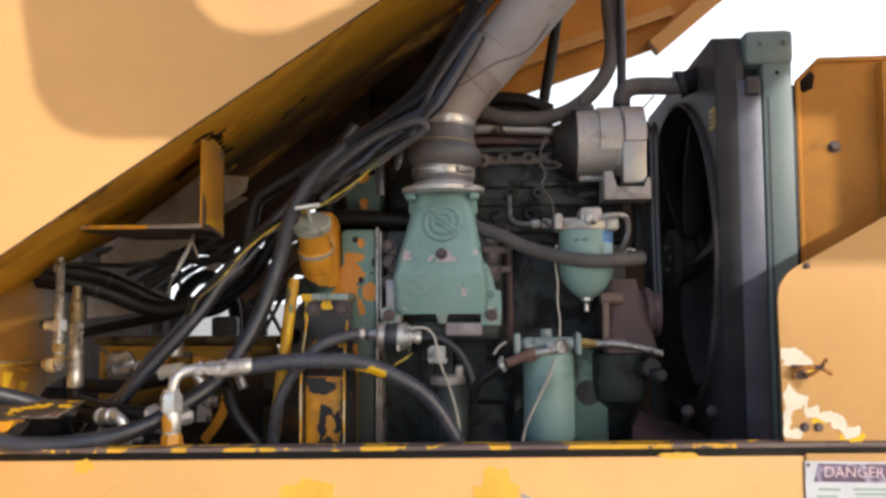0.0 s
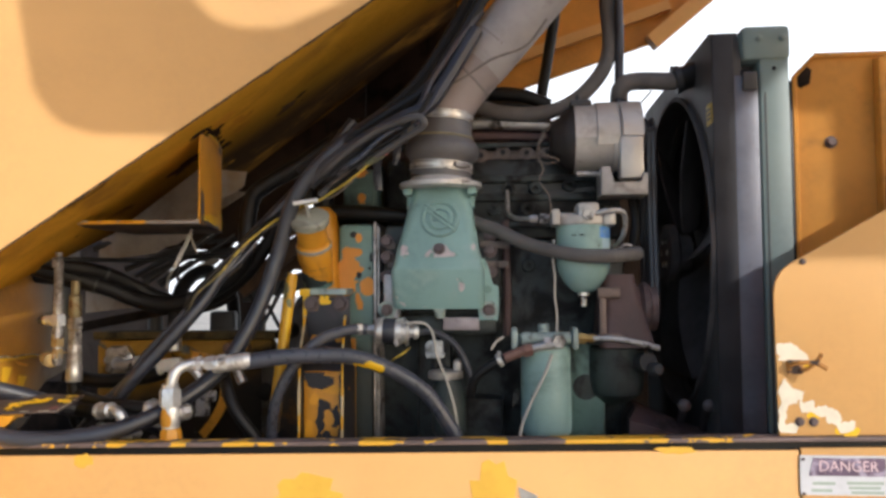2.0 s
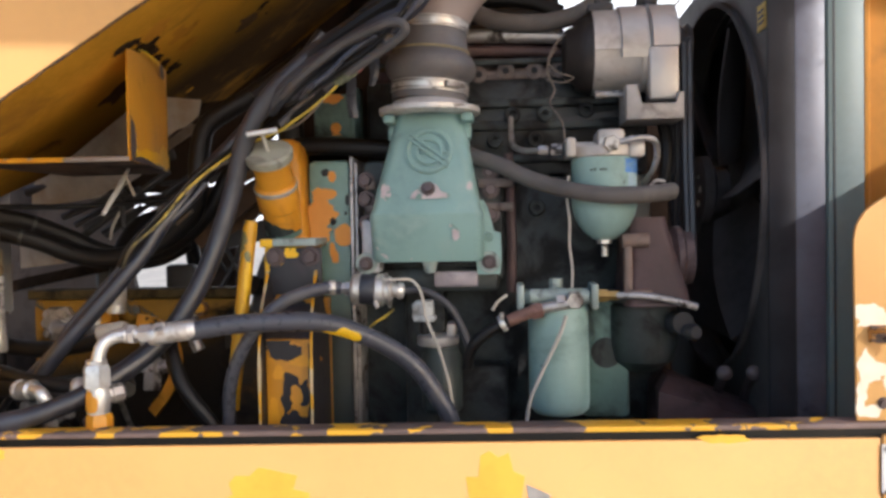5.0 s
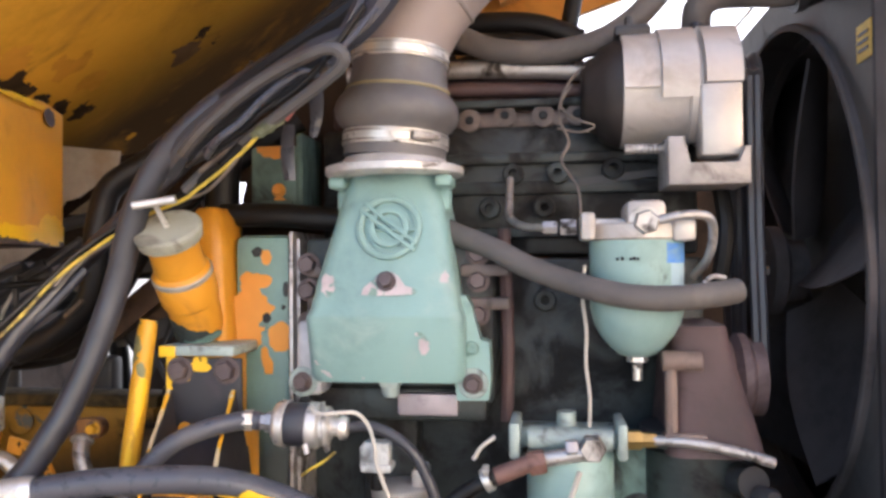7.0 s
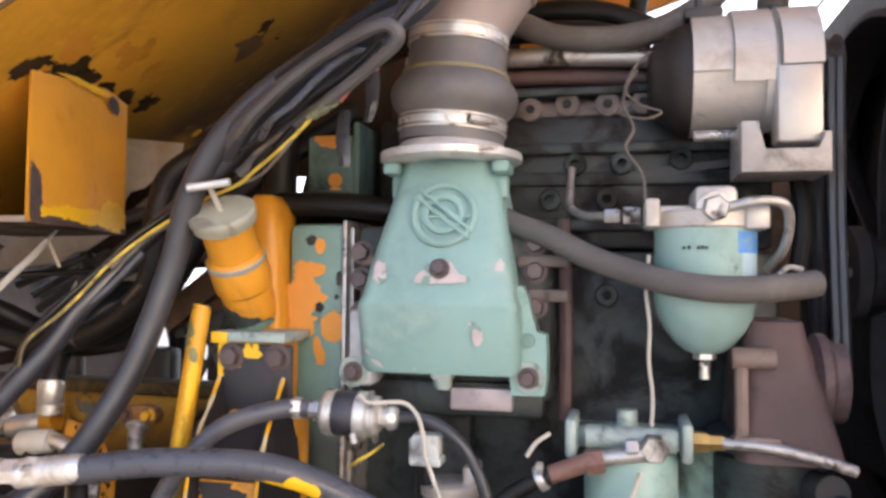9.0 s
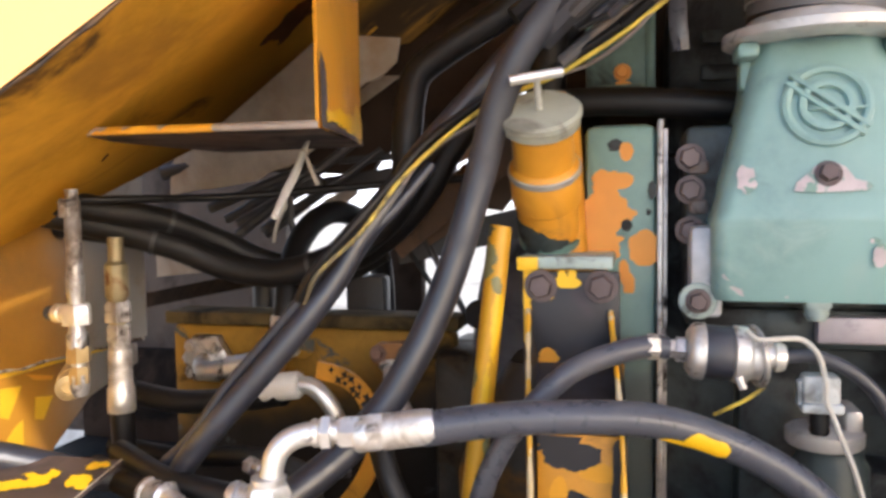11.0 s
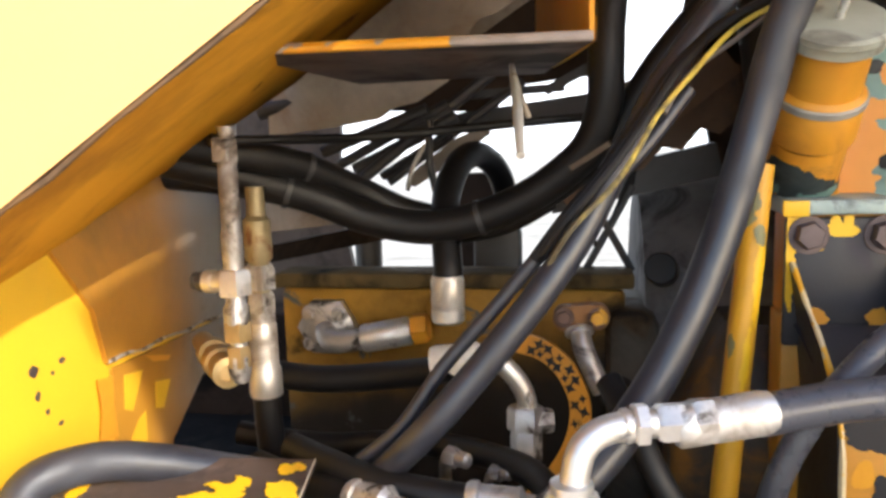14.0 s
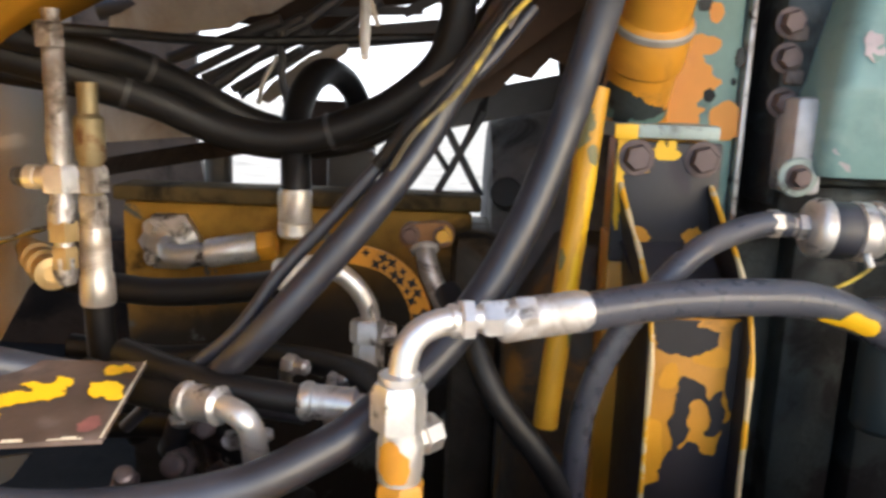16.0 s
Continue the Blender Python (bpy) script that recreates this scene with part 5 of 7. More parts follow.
loft(bm, [rounded(-0.312, 1.86, 0.078, 0.075, 0.03, z) for z in (1.0, 1.2, 1.28)] + [rounded(-0.305, 1.865, 0.068, 0.068, 0.03, 1.335), rounded(-0.295, 1.875, 0.055, 0.055, 0.025, 1.375), rounded(-0.285, 1.88, 0.045, 0.05, 0.02, 1.41)])
part("lower_casting", bm, surface("oily_brown_casting", (0.05, 0.034, 0.02), 0.5, var=0.4, big=12, bump=0.4, tint=((0.26, 0.12, 0.02), 0.5, 0.68, 8), grime=((0.014, 0.011, 0.009), 0.5, 0.7, 7)), fly, "oily brown casting with traces of orange paint")
bm = B()
disc(bm, 0.02, 0.03, at((-0.385, 1.965, 1.445), (-0.2, -1, 0.3)), 20)
part("inspection_plug", bm, rubber_black, fly)
for k in range(4):
    bolt(fly, (-0.236, 1.86, 1.30 + 0.11 * k), (-1, 0, 0), 0.009, 0.01)
bolt(fly, (-0.194, 1.89, 1.765), (0, -1, 0), 0.008, 0.007, bpy.data.materials["bare_orange_coat"], label="orange-painted bolt")

mount = thing("engine_mount", (-0.25, 1.76, 1.0), "steel engine mount with orange paint flaking off black", "bracket")
bm = B()
box(bm, (-0.297, 1.752, 1.0), (-0.19, 1.80, 1.438), 0.003)
box(bm, (-0.295, 1.752, 1.438), (-0.208, 1.80, 1.534), 0.003)
part("mount_plate", bm, orange_paint, mount)
bm = B()
box(bm, (-0.2725, 1.66, 1.0), (-0.1895, 1.667, 1.378), 0.002)
front_plate = part("front_plate", bm, orange_paint, mount, "orange front plate with ragged black patches")
bm = B()
loft(bm, [[(-0.275, 1.66, 1.379), (-0.192, 1.66, 1.379), (-0.192, 1.667, 1.381), (-0.275, 1.667, 1.381)], [(-0.289, 1.736, 1.43), (-0.20, 1.736, 1.43), (-0.20, 1.743, 1.432), (-0.289, 1.743, 1.432)]])
part("slope_plate", bm, surface("black_slope_with_orange_flakes", (0.03, 0.028, 0.032), 0.45, var=0.3, big=9, bump=0.12, tint=((0.075, 0.07, 0.08), 0.5, 0.7, 14), chips=((0.55, 0.25, 0.02), 0.63, 13, 0.45, 0.0)), mount, "sloping black plate with orange paint remains")
chip_bright = surface("bright_orange_paint", (0.72, 0.33, 0.02), 0.4, var=0.1, big=18, bump=0.08)
flaked = surface("flaked_black_coat", (0.022, 0.02, 0.024), 0.5, var=0.2, big=12, bump=0.08)
def mount_point(u, v):
    return Vector((-0.2725 + 0.083 * u, 1.66, 1.10 + 0.276 * v)), Vector((0, -1, 0))


flakes("black_patch", front_plate, mount_point, 80, 240,
       [(0.42, 0.93, 0.4, 0.06), (0.25, 0.99, 0.3, 0.03), (0.55, 0.72, 0.2, 0.08), (0.42, 0.64, 0.14, 0.1), (0.8, 0.66, 0.13, 0.09), (0.99, 0.85, 0.1, 0.16), (0.62, 0.45, 0.32, 0.13), (0.95, 0.45, 0.14, 0.2), (0.3, 0.3, 0.3, 0.12), (0.75, 0.2, 0.3, 0.16), (0.1, 0.05, 0.3, 0.1)],
       flaked, "black coat where the paint has flaked", 0.4, 46, 0.0011, holes=[(0.64, 0.66, 0.12, 0.055)])
flakes("bright_patch", front_plate, mount_point, 80, 240, [(0.72, 0.87, 0.2, 0.03), (0.25, 0.8, 0.14, 0.06), (0.15, 0.5, 0.1, 0.14)], chip_bright, "brighter orange paint", 0.5, 34, 0.0006)
bm = B()
box(bm, (-0.302, 1.735, 1.535), (-0.20, 1.82, 1.549), 0.003)
part("top_pad", bm, pale_green, mount, "pale green pad")
bm = B()
box(bm, (-0.303, 1.7335, 1.534), (-0.28, 1.737, 1.5485), 0.001)
part("paint_patch", bm, yellow_spot, mount, "yellow paint flake")
bm = B()
box(bm, (-0.298, 1.744, 1.41), (-0.193, 1.752, 1.532), 0.004)
part("bolt_plate", bm, surface("black_flaked_plate", (0.025, 0.024, 0.028), 0.45, var=0.2, big=9, bump=0.12, grime=((0.06, 0.05, 0.06), 0.5, 0.8, 20)), mount, "black plate with yellow flakes")
flakes("paint_patch", mount, lambda u, v: (Vector((-0.297 + 0.092 * u, 1.744, 1.42 + 0.114 * v)), Vector((0, -1, 0))), 64, 80,
       [(0.52, 0.88, 0.17, 0.06), (0.46, 0.95, 0.05, 0.06), (0.58, 0.95, 0.05, 0.06), (0.04, 0.6, 0.05, 0.4), (0.06, 0.95, 0.14, 0.06), (0.22, 0.74, 0.14, 0.03)], yellow_spot, "yellow paint flake", 0.3, 50)
for x in (-0.27, -0.214):
    bm = B()
    rnd = random.Random(int(-x * 1000))
    plate(bm, [((0.011 + rnd.uniform(-0.002, 0.003)) * math.cos(math.pi * i / 9), (0.0105 + rnd.uniform(-0.002, 0.002)) * math.sin(math.pi * i / 9)) for i in range(18)], 0.0012, at((x, 1.7435, 1.437), (0, -1, 0)))
    part("paint_patch", bm, orange_paint, mount, "orange paint spot")
web_mix = surface("black_web_with_orange_flakes", (0.022, 0.02, 0.022), 0.45, var=0.2, big=9, bump=0.12, chips=((0.6, 0.26, 0.02), 0.62, 9, 0.5, 0.0))
for dx, back_y in ((0.0, 1.79), (0.089, 1.76)):
    rows = [(-0.292, 1.742, 1.49), (-0.287, 1.707, 1.457), (-0.282, 1.672, 1.425), (-0.277, 1.642, 1.375), (-0.2755, 1.634, 1.3), (-0.2755, 1.632, 1.0)]
    bm = B()
    loft(bm, [[(x + dx - 0.002, y, z), (x + dx + 0.002, y, z), (x + dx + 0.002, back_y, z), (x + dx - 0.002, back_y, z)] for x, y, z in rows])
    web = part("side_web", bm, web_mix, mount, "web plate with orange paint flaking off black")
    bm = B()
    tube(bm, [(x + dx, y - 0.001, z) for x, y, z in rows], 0.0032, 6, 6, radii=lambda u: 0.8 + 0.3 * math.sin(u * 31) * math.cos(u * 13))
    part("worn_edge", bm, web_edge, web, "bright worn edge")
for p in ((-0.278, 1.744, 1.516), (-0.213, 1.744, 1.516)):
    bolt(mount, p, (0, -1, 0), 0.0135, 0.01)

# oil filler
fil = thing("oil_filler", (-0.26, 1.7, 1.55), "orange oil filler neck with grey cap and T-handle", "oil filler")
FB = Vector((-0.274, 1.80, 1.562))
mm = at(FB, (0.01, -0.58, 0.81)) @ Matrix.Diagonal((1, 1, 0.93, 1))
bm = B()
lathe(bm, [(0, 0), (0.024, 0.0), (0.032, 0.008), (0.034, 0.02), (0.0345, 0.06), (0.033, 0.061), (0.033, 0.063), (0.0375, 0.064), (0.0385, 0.07), (0.0385, 0.112), (0.036, 0.116), (0.033, 0.118), (0.0325, 0.168), (0, 0.168)], mm, 36)
neck = part("neck", bm, orange_paint, fil)


def neck_point(u, v):
    a = radians(-200 + 220 * u)
    h = 0.005 + 0.16 * v
    rr = 0.0345 if h < 0.062 else 0.0385 if h < 0.114 else 0.033
    n = (mm.to_3x3() @ Vector((math.cos(a), math.sin(a), 0))).normalized()
    return mm @ Vector((0, 0, h)) + n * rr, n


flakes("dark_patch", neck, neck_point, 90, 80, [(0.35, 0.1, 0.3, 0.13), (0.3, 0.22, 0.14, 0.05), (0.62, 0.04, 0.2, 0.05)], block_paint, "dark grime on the paint", 0.5, 45)
flakes("bare_patch", neck, neck_point, 90, 80, [(0.15, 0.05, 0.14, 0.08), (0.62, 0.02, 0.2, 0.05)], green_old, "green undercoat showing through", 0.5, 60, 0.0009)
bm = B()
ring(bm, 0.0375, 0.0398, 0.009, mm @ Matrix.Translation((0, 0, 0.104)), 32)
part("band", bm, surface("dull_strap_steel", (0.36, 0.33, 0.28), 0.5, 0.3, var=0.2, big=30, bump=0.15, grime=((0.1, 0.08, 0.06), 0.55, 0.75, 30)), fil, "grey steel band")
bm = B()
ring(bm, 0.033, 0.0352, 0.003, mm @ Matrix.Translation((0, 0, 0.0605)), 32)
part("seam", bm, rubber_black, fil, "dark oily seam")
bm = B()
lathe(bm, [(0, 0.166), (0.039, 0.166), (0.041, 0.168), (0.0415, 0.176), (0.043, 0.178), (0.043, 0.184), (0.04, 0.187), (0, 0.188)], mm, 36)
part("cap", bm, surface("grey_green_cap", (0.36, 0.36, 0.29), 0.6, var=0.12, big=20, bump=0.15, grime=((0.16, 0.15, 0.12), 0.5, 0.75, 22)), fil, "grey-green cap")
bm = B()
tube(bm, [mm @ Vector((0, 0, 0.184)), (-0.2715, 1.667, 1.73)], 0.0036, 10, smooth=False)
tube(bm, [(-0.2965, 1.66, 1.7275), (-0.246, 1.671, 1.7355)], 0.0052, 12, smooth=False)
part("handle", bm, steel, fil, "bright steel T-handle")
bm = B()
loft(bm, [rounded(-0.262, 1.835, 0.03, 0.04, 0.02, 1.548), rounded(-0.264, 1.835, 0.028, 0.042, 0.02, 1.60), rounded(-0.266, 1.835, 0.026, 0.042, 0.02, 1.68), rounded(-0.27, 1.835, 0.024, 0.04, 0.018, 1.722), rounded(-0.271, 1.835, 0.014, 0.03, 0.012, 1.735)])
part("side_casting", bm, orange_paint, fil)

bar = thing("dipstick_bar", (-0.352, 1.765, 1.15), "scratched yellow steel bar standing beside the engine mount", "bar")
bm = B()
tube(bm, [(-0.3215, 1.744, 1.582), (-0.323, 1.743, 1.572), (-0.3535, 1.716, 1.262), (-0.3545, 1.715, 1.243)], 0.0128, 12, smooth=False)
part("bar_body", bm, surface("scratched_yellow", (0.62, 0.32, 0.02), 0.4, var=0.12, big=12, bump=0.1, chips=((0.09, 0.1, 0.08), 0.6, 9, 0.5, 0.0)), bar)


def bar_point(u, v):
    a, b = Vector((-0.323, 1.743, 1.572)), Vector((-0.3535, 1.716, 1.262))
    d = (b - a).normalized()
    side = d.cross(Vector((0, 1, 0))).normalized()
    out = side.cross(d)
    if out.y > 0:
        out = -out
    w = radians(-80 + 160 * u)
    n = side * math.sin(w) + out * math.cos(w)
    return a.lerp(b, v) + n * 0.0127, n


flakes("bare_patch", bar, bar_point, 30, 240, [(0.25, 0.09, 0.3, 0.05), (0.6, 0.17, 0.2, 0.03), (0.2, 0.5, 0.12, 0.04), (0.8, 0.75, 0.1, 0.05)], surface("scratched_undercoat", (0.2, 0.19, 0.09), 0.5, var=0.2, big=30, bump=0.15), "grey-green scratched patch", 0.8, 70, 0.0008)
flakes("bright_patch", bar, bar_point, 30, 240, [(0.75, 0.3, 0.18, 0.12), (0.6, 0.55, 0.1, 0.1)], yellow_spot, "bright yellow patch", 0.5, 60, 0.0006)

# gearbox
gear = thing("gearbox", (-0.64, 2.2, 1.0), "mustard yellow grimy gearbox casting", "gearbox")
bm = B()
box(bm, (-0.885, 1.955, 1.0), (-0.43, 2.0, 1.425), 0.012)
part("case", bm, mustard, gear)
bm = B()
box(bm, (-0.89, 1.945, 1.425), (-0.42, 2.01, 1.445), 0.004)
part("cover_plate", bm, box_top, gear)
bm = B()
box(bm, (-0.455, 1.93, 1.0), (-0.39, 2.1, 1.40), 0.02)
part("end_casting", bm, surface("oily_grey_brown_casting", (0.075, 0.062, 0.048), 0.6, spec=0.25, var=0.35, big=10, bump=0.3, tint=((0.22, 0.12, 0.03), 0.56, 0.68, 9), grime=((0.02, 0.016, 0.013), 0.5, 0.7, 9)), gear, "oily grey-brown end casting")
for x in (-0.86, -0.78, -0.70, -0.62, -0.54, -0.46):
    bolt(gear, (x, 1.955, 1.435), (0, -1, 0), 0.006, 0.006)
bm = B()
lathe(bm, [(0, 0), (0.036, 0), (0.04, 0.005), (0.04, 0.02), (0.03, 0.026), (0, 0.026)], at((-0.815, 1.955, 1.375), (0, -1, 0)), 6)
part("port_flange", bm, zinc, gear, "grey port flange")
for dx, dz in ((-0.02, 0.02), (0.02, 0.02), (-0.02, -0.02), (0.02, -0.02)):
    bolt(gear, (-0.815 + dx, 1.93, 1.375 + dz), (0, -1, 0), 0.008, 0.007, zinc)
for x, z in ((-0.44, 1.30), (-0.66, 1.40)):
    bm = B()
    lathe(bm, [(0, 0), (0.02, 0), (0.022, 0.006), (0.012, 0.012), (0, 0.012)], at((x, 1.95 if x < -0.455 else 1.93, z), (0, -1, 0)), 20)
    part("plug", bm, mustard, gear)

# curved guard with star-shaped holes
cpl = thing("coupling_guard", (-0.53, 1.78, 1.2), "orange curved guard with rows of dark star-shaped holes", "guard")
BAND = glide([(-0.572, 1.80, 1.398), (-0.536, 1.79, 1.393), (-0.514, 1.785, 1.382), (-0.498, 1.78, 1.364), (-0.487, 1.78, 1.333), (-0.491, 1.78, 1.296), (-0.509, 1.78, 1.259), (-0.54, 1.785, 1.22)], 5)
FACE = Vector((-0.25, -1, 0.1)).normalized()
loops = []
for i, q in enumerate(BAND):
    d = (BAND[min(i + 1, len(BAND) - 1)] - BAND[max(i - 1, 0)]).normalized()
    w = FACE.cross(d).normalized() * 0.011
    loops.append([q + w, q - w, q - w - FACE * 0.006, q + w - FACE * 0.006])
bm = B()
loft(bm, loops)
part("guard_band", bm, surface("dark_orange_paint", (0.5, 0.22, 0.02), 0.45, var=0.2, big=14, bump=0.15, grime=((0.05, 0.035, 0.02), 0.56, 0.72, 24)), cpl)
for k in range(3, 20):
    q = BAND[int(k * 1.28)]
    d = (BAND[int(k * 1.28) + 1] - q).normalized()
    w = FACE.cross(d).normalized()
    m = at(q + w * (0.0045 if k % 2 else -0.005), FACE, 31 * k)
    size = 0.007 if k % 3 else 0.005
    bm = B()
    plate(bm, [(size * (1 if i % 2 == 0 else 0.45) * math.cos(math.pi * i / 4), size * (1 if i % 2 == 0 else 0.45) * math.sin(math.pi * i / 4)) for i in range(8)], 0.0008, m)
    part("star_hole", bm, rubber_black, cpl)
flanged = thing("flanged_pipe", (-0.46, 1.84, 1.33), "grey steel pipe stub bolted under a rusty flange", "pipe")
bm = B()
tube(bm, [(-0.49, 1.87, 1.402), (-0.4865, 1.85, 1.394), (-0.482, 1.838, 1.377), (-0.473, 1.832, 1.356), (-0.462, 1.83, 1.333)], 0.0118, 14)
part("pipe_stub", bm, zinc, flanged)
bm = B()
ring(bm, 0.0115, 0.0165, 0.006, at((-0.4875, 1.851, 1.397), (0.12, -0.6, -0.75)), 20, 0.0015)
part("pipe_collar", bm, steel, flanged, "worn bright collar")
bm = B()
plate(bm, arc(-0.502, 1.41, 0.015, 60, 300, 10) + arc(-0.468, 1.412, 0.015, -120, 120, 10), 0.02, Matrix.Translation((0, 1.866, 0)) @ pose(0, 0, 0, 90), 0.002)
part("flange", bm, surface("rusty_orange_flange", (0.22, 0.1, 0.03), 0.6, var=0.35, big=24, bump=0.3, grime=((0.05, 0.035, 0.025), 0.5, 0.7, 26)), flanged, "rusty orange flange")
for q in (-0.504, -0.467):
    bolt(flanged, (q, 1.845, 1.412), (0, -1, 0.1), 0.0085, 0.008, rusty, "flange_bolt")

# ---- pipe fittings ----
def fitting(name, pts, r, label, ferrule=None, nuts=(), material=None, hose_mat=None, base=None):
    """A rubber hose with optional steel ferrules and nuts: ferrule and nuts are (place, direction, radius, length)."""
    t = thing(name, base or pts[0], label, "hose")
    bm = B()
    tube(bm, pts, r, 18)
    part("hose_body", bm, hose_mat or rubber, t)
    for p, d, rr, ln in ferrule or ():
        bm = B()
        lathe(bm, [(0, 0), (rr * 0.86, 0), (rr, 0.003), (rr, ln * 0.3), (rr * 0.94, ln * 0.32), (rr, ln * 0.36), (rr, ln * 0.9), (rr * 0.9, ln), (0, ln)], at(p, d), 24)
        part("ferrule", bm, steel, t, "crimped steel ferrule")
    for p, d, rr, ln in nuts:
        bm = B()
        hexa(bm, rr, ln, at(p, d, 12))
        part("nut", bm, material or steel, t, "steel union nut")
    return t


main = fitting("pressure_hose", [(-0.36, 1.555, 1.407), (-0.29, 1.572, 1.4155), (-0.215, 1.588, 1.417), (-0.155, 1.603, 1.412), (-0.10, 1.622, 1.392), (-0.05, 1.637, 1.364), (-0.01, 1.646, 1.33), (0.022, 1.651, 1.283), (0.044, 1.655, 1.238), (0.055, 1.66, 1.15)], 0.0156,
               "thick satin grey hydraulic hose with steel elbow and yellow paint splash",
               [((-0.42, 1.5385, 1.403), (1, 0.24, 0.11), 0.0163, 0.072)],
               [((-0.394, 1.543, 1.4075), (-1, -0.24, -0.05), 0.0172, 0.015), ((-0.4145, 1.539, 1.4068), (-1, -0.22, -0.03), 0.0148, 0.019), ((-0.4395, 1.534, 1.406), (-1, -0.2, -0.02), 0.0158, 0.01)], hose_mat=rubber_mid)
bm = B()
tube(bm, [(-0.41, 1.54, 1.4068), (-0.45, 1.5315, 1.4055), (-0.472, 1.5245, 1.4015), (-0.485, 1.518, 1.39), (-0.49, 1.514, 1.37), (-0.4915, 1.512, 1.35)], 0.0106, 18)
ring(bm, 0.009, 0.0128, 0.006, at((-0.451, 1.5315, 1.4054), (-1, -0.3, -0.08)), 20, 0.001)
part("elbow", bm, steel, main, "bent steel elbow")
bm = B()
hexa(bm, 0.0208, 0.034, at((-0.492, 1.512, 1.328), (0, 0, 1), 8))
lathe(bm, [(0, 0), (0.014, 0), (0.0155, 0.003), (0.0155, 0.008), (0, 0.01)], at((-0.492, 1.512, 1.361)), 20)
part("nut", bm, steel, main, "steel union nut")


def splash_point(u, v):
    c = Vector((-0.165, 1.601, 1.4135)).lerp(Vector((-0.085, 1.627, 1.384)), u) + Vector((0, -0.001, 0.018 * u * (1 - u)))
    a = radians(-35 + 110 * v)
    t = Vector((0.055, 0.018, -0.02 - 0.008 * u)).normalized()
    n = Vector((0, -math.cos(a), -math.sin(a)))
    n = (n - t * n.dot(t)).normalized()
    return c + n * 0.0157, n


flakes("paint_splash", main, splash_point, 60, 40, [(0.62, 0.5, 0.24, 0.3), (0.36, 0.72, 0.22, 0.12)], yellow_spot, "yellow paint splash", 0.4, 60, 0.001)
bm = B()
lathe(bm, [(0, 0), (0.0165, 0), (0.0165, 0.006), (0.0175, 0.008), (0.0175, 0.03), (0.016, 0.034), (0.016, 0.042), (0, 0.042)], at((-0.49, 1.511, 1.287)), 22)
part("tee_block", bm, steel, main)
bm = B()
hexa(bm, 0.0195, 0.03, at((-0.489, 1.511, 1.256), (0, 0, 1), 30))
part("lower_nut", bm, orange_paint, main, "orange-painted lower nut")
bm = B()
lathe(bm, [(0, 0), (0.012, 0), (0.013, 0.008), (0.0155, 0.01), (0.0155, 0.024), (0.011, 0.028), (0, 0.028)], at((-0.484, 1.522, 1.312), (0.8, 0.75, 0.1)), 8)
part("tee_branch", bm, zinc, main, "grimy side branch")
flakes("paint_dab", main, lambda u, v: (Vector((-0.49, 1.511, 1.287 + 0.04 * v)) + Vector((math.cos(radians(200 + 120 * u)), math.sin(radians(200 + 120 * u)), 0)) * 0.0176, Vector((math.cos(radians(200 + 120 * u)), math.sin(radians(200 + 120 * u)), 0))), 50, 40, [(0.42, 0.5, 0.34, 0.36), (0.6, 0.3, 0.2, 0.2)], orange_paint, "orange paint dab", 0.35, 70, 0.0006)

loop = fitting("looped_hose", [(-0.02, 1.78, 2.0), (-0.09, 1.745, 1.943), (-0.155, 1.712, 1.893), (-0.212, 1.69, 1.845), (-0.25, 1.684, 1.808), (-0.28, 1.684, 1.773), (-0.301, 1.686, 1.738), (-0.317, 1.69, 1.70), (-0.334, 1.69, 1.635), (-0.359, 1.678, 1.547), (-0.382, 1.665, 1.484), (-0.402, 1.652, 1.442), (-0.427, 1.636, 1.399), (-0.466, 1.60, 1.354), (-0.52, 1.55, 1.314), (-0.555, 1.527, 1.296), (-0.61, 1.50, 1.279), (-0.695, 1.482, 1.269), (-0.782, 1.47, 1.273), (-0.855, 1.462, 1.297), (-0.905, 1.472, 1.328), (-0.908, 1.497, 1.353), (-0.878, 1.532, 1.357), (-0.838, 1.57, 1.342), (-0.782, 1.62, 1.312), (-0.70, 1.66, 1.29), (-0.60, 1.72, 1.25)], 0.0165,
               "long grey-black hydraulic hose looping down past the gearbox")
fitting("slanting_hose", [(-0.201, 1.827, 1.936), (-0.275, 1.808, 1.832), (-0.348, 1.774, 1.741), (-0.408, 1.729, 1.662), (-0.434, 1.699, 1.615), (-0.463, 1.675, 1.57), (-0.485, 1.66, 1.528), (-0.52, 1.64, 1.478), (-0.563, 1.622, 1.425), (-0.61, 1.61, 1.371), (-0.655, 1.625, 1.323), (-0.70, 1.67, 1.275), (-0.74, 1.72, 1.2)], 0.0135, "dusty black hydraulic hose slanting across the gearbox")
fitting("slanting_hose", [(-0.39, 1.71, 1.65), (-0.43, 1.69, 1.60), (-0.467, 1.672, 1.564), (-0.51, 1.66, 1.522), (-0.558, 1.65, 1.466), (-0.606, 1.64, 1.412), (-0.645, 1.632, 1.358), (-0.70, 1.64, 1.31), (-0.76, 1.66, 1.25)], 0.0065, "thin black hose slanting across the gearbox")
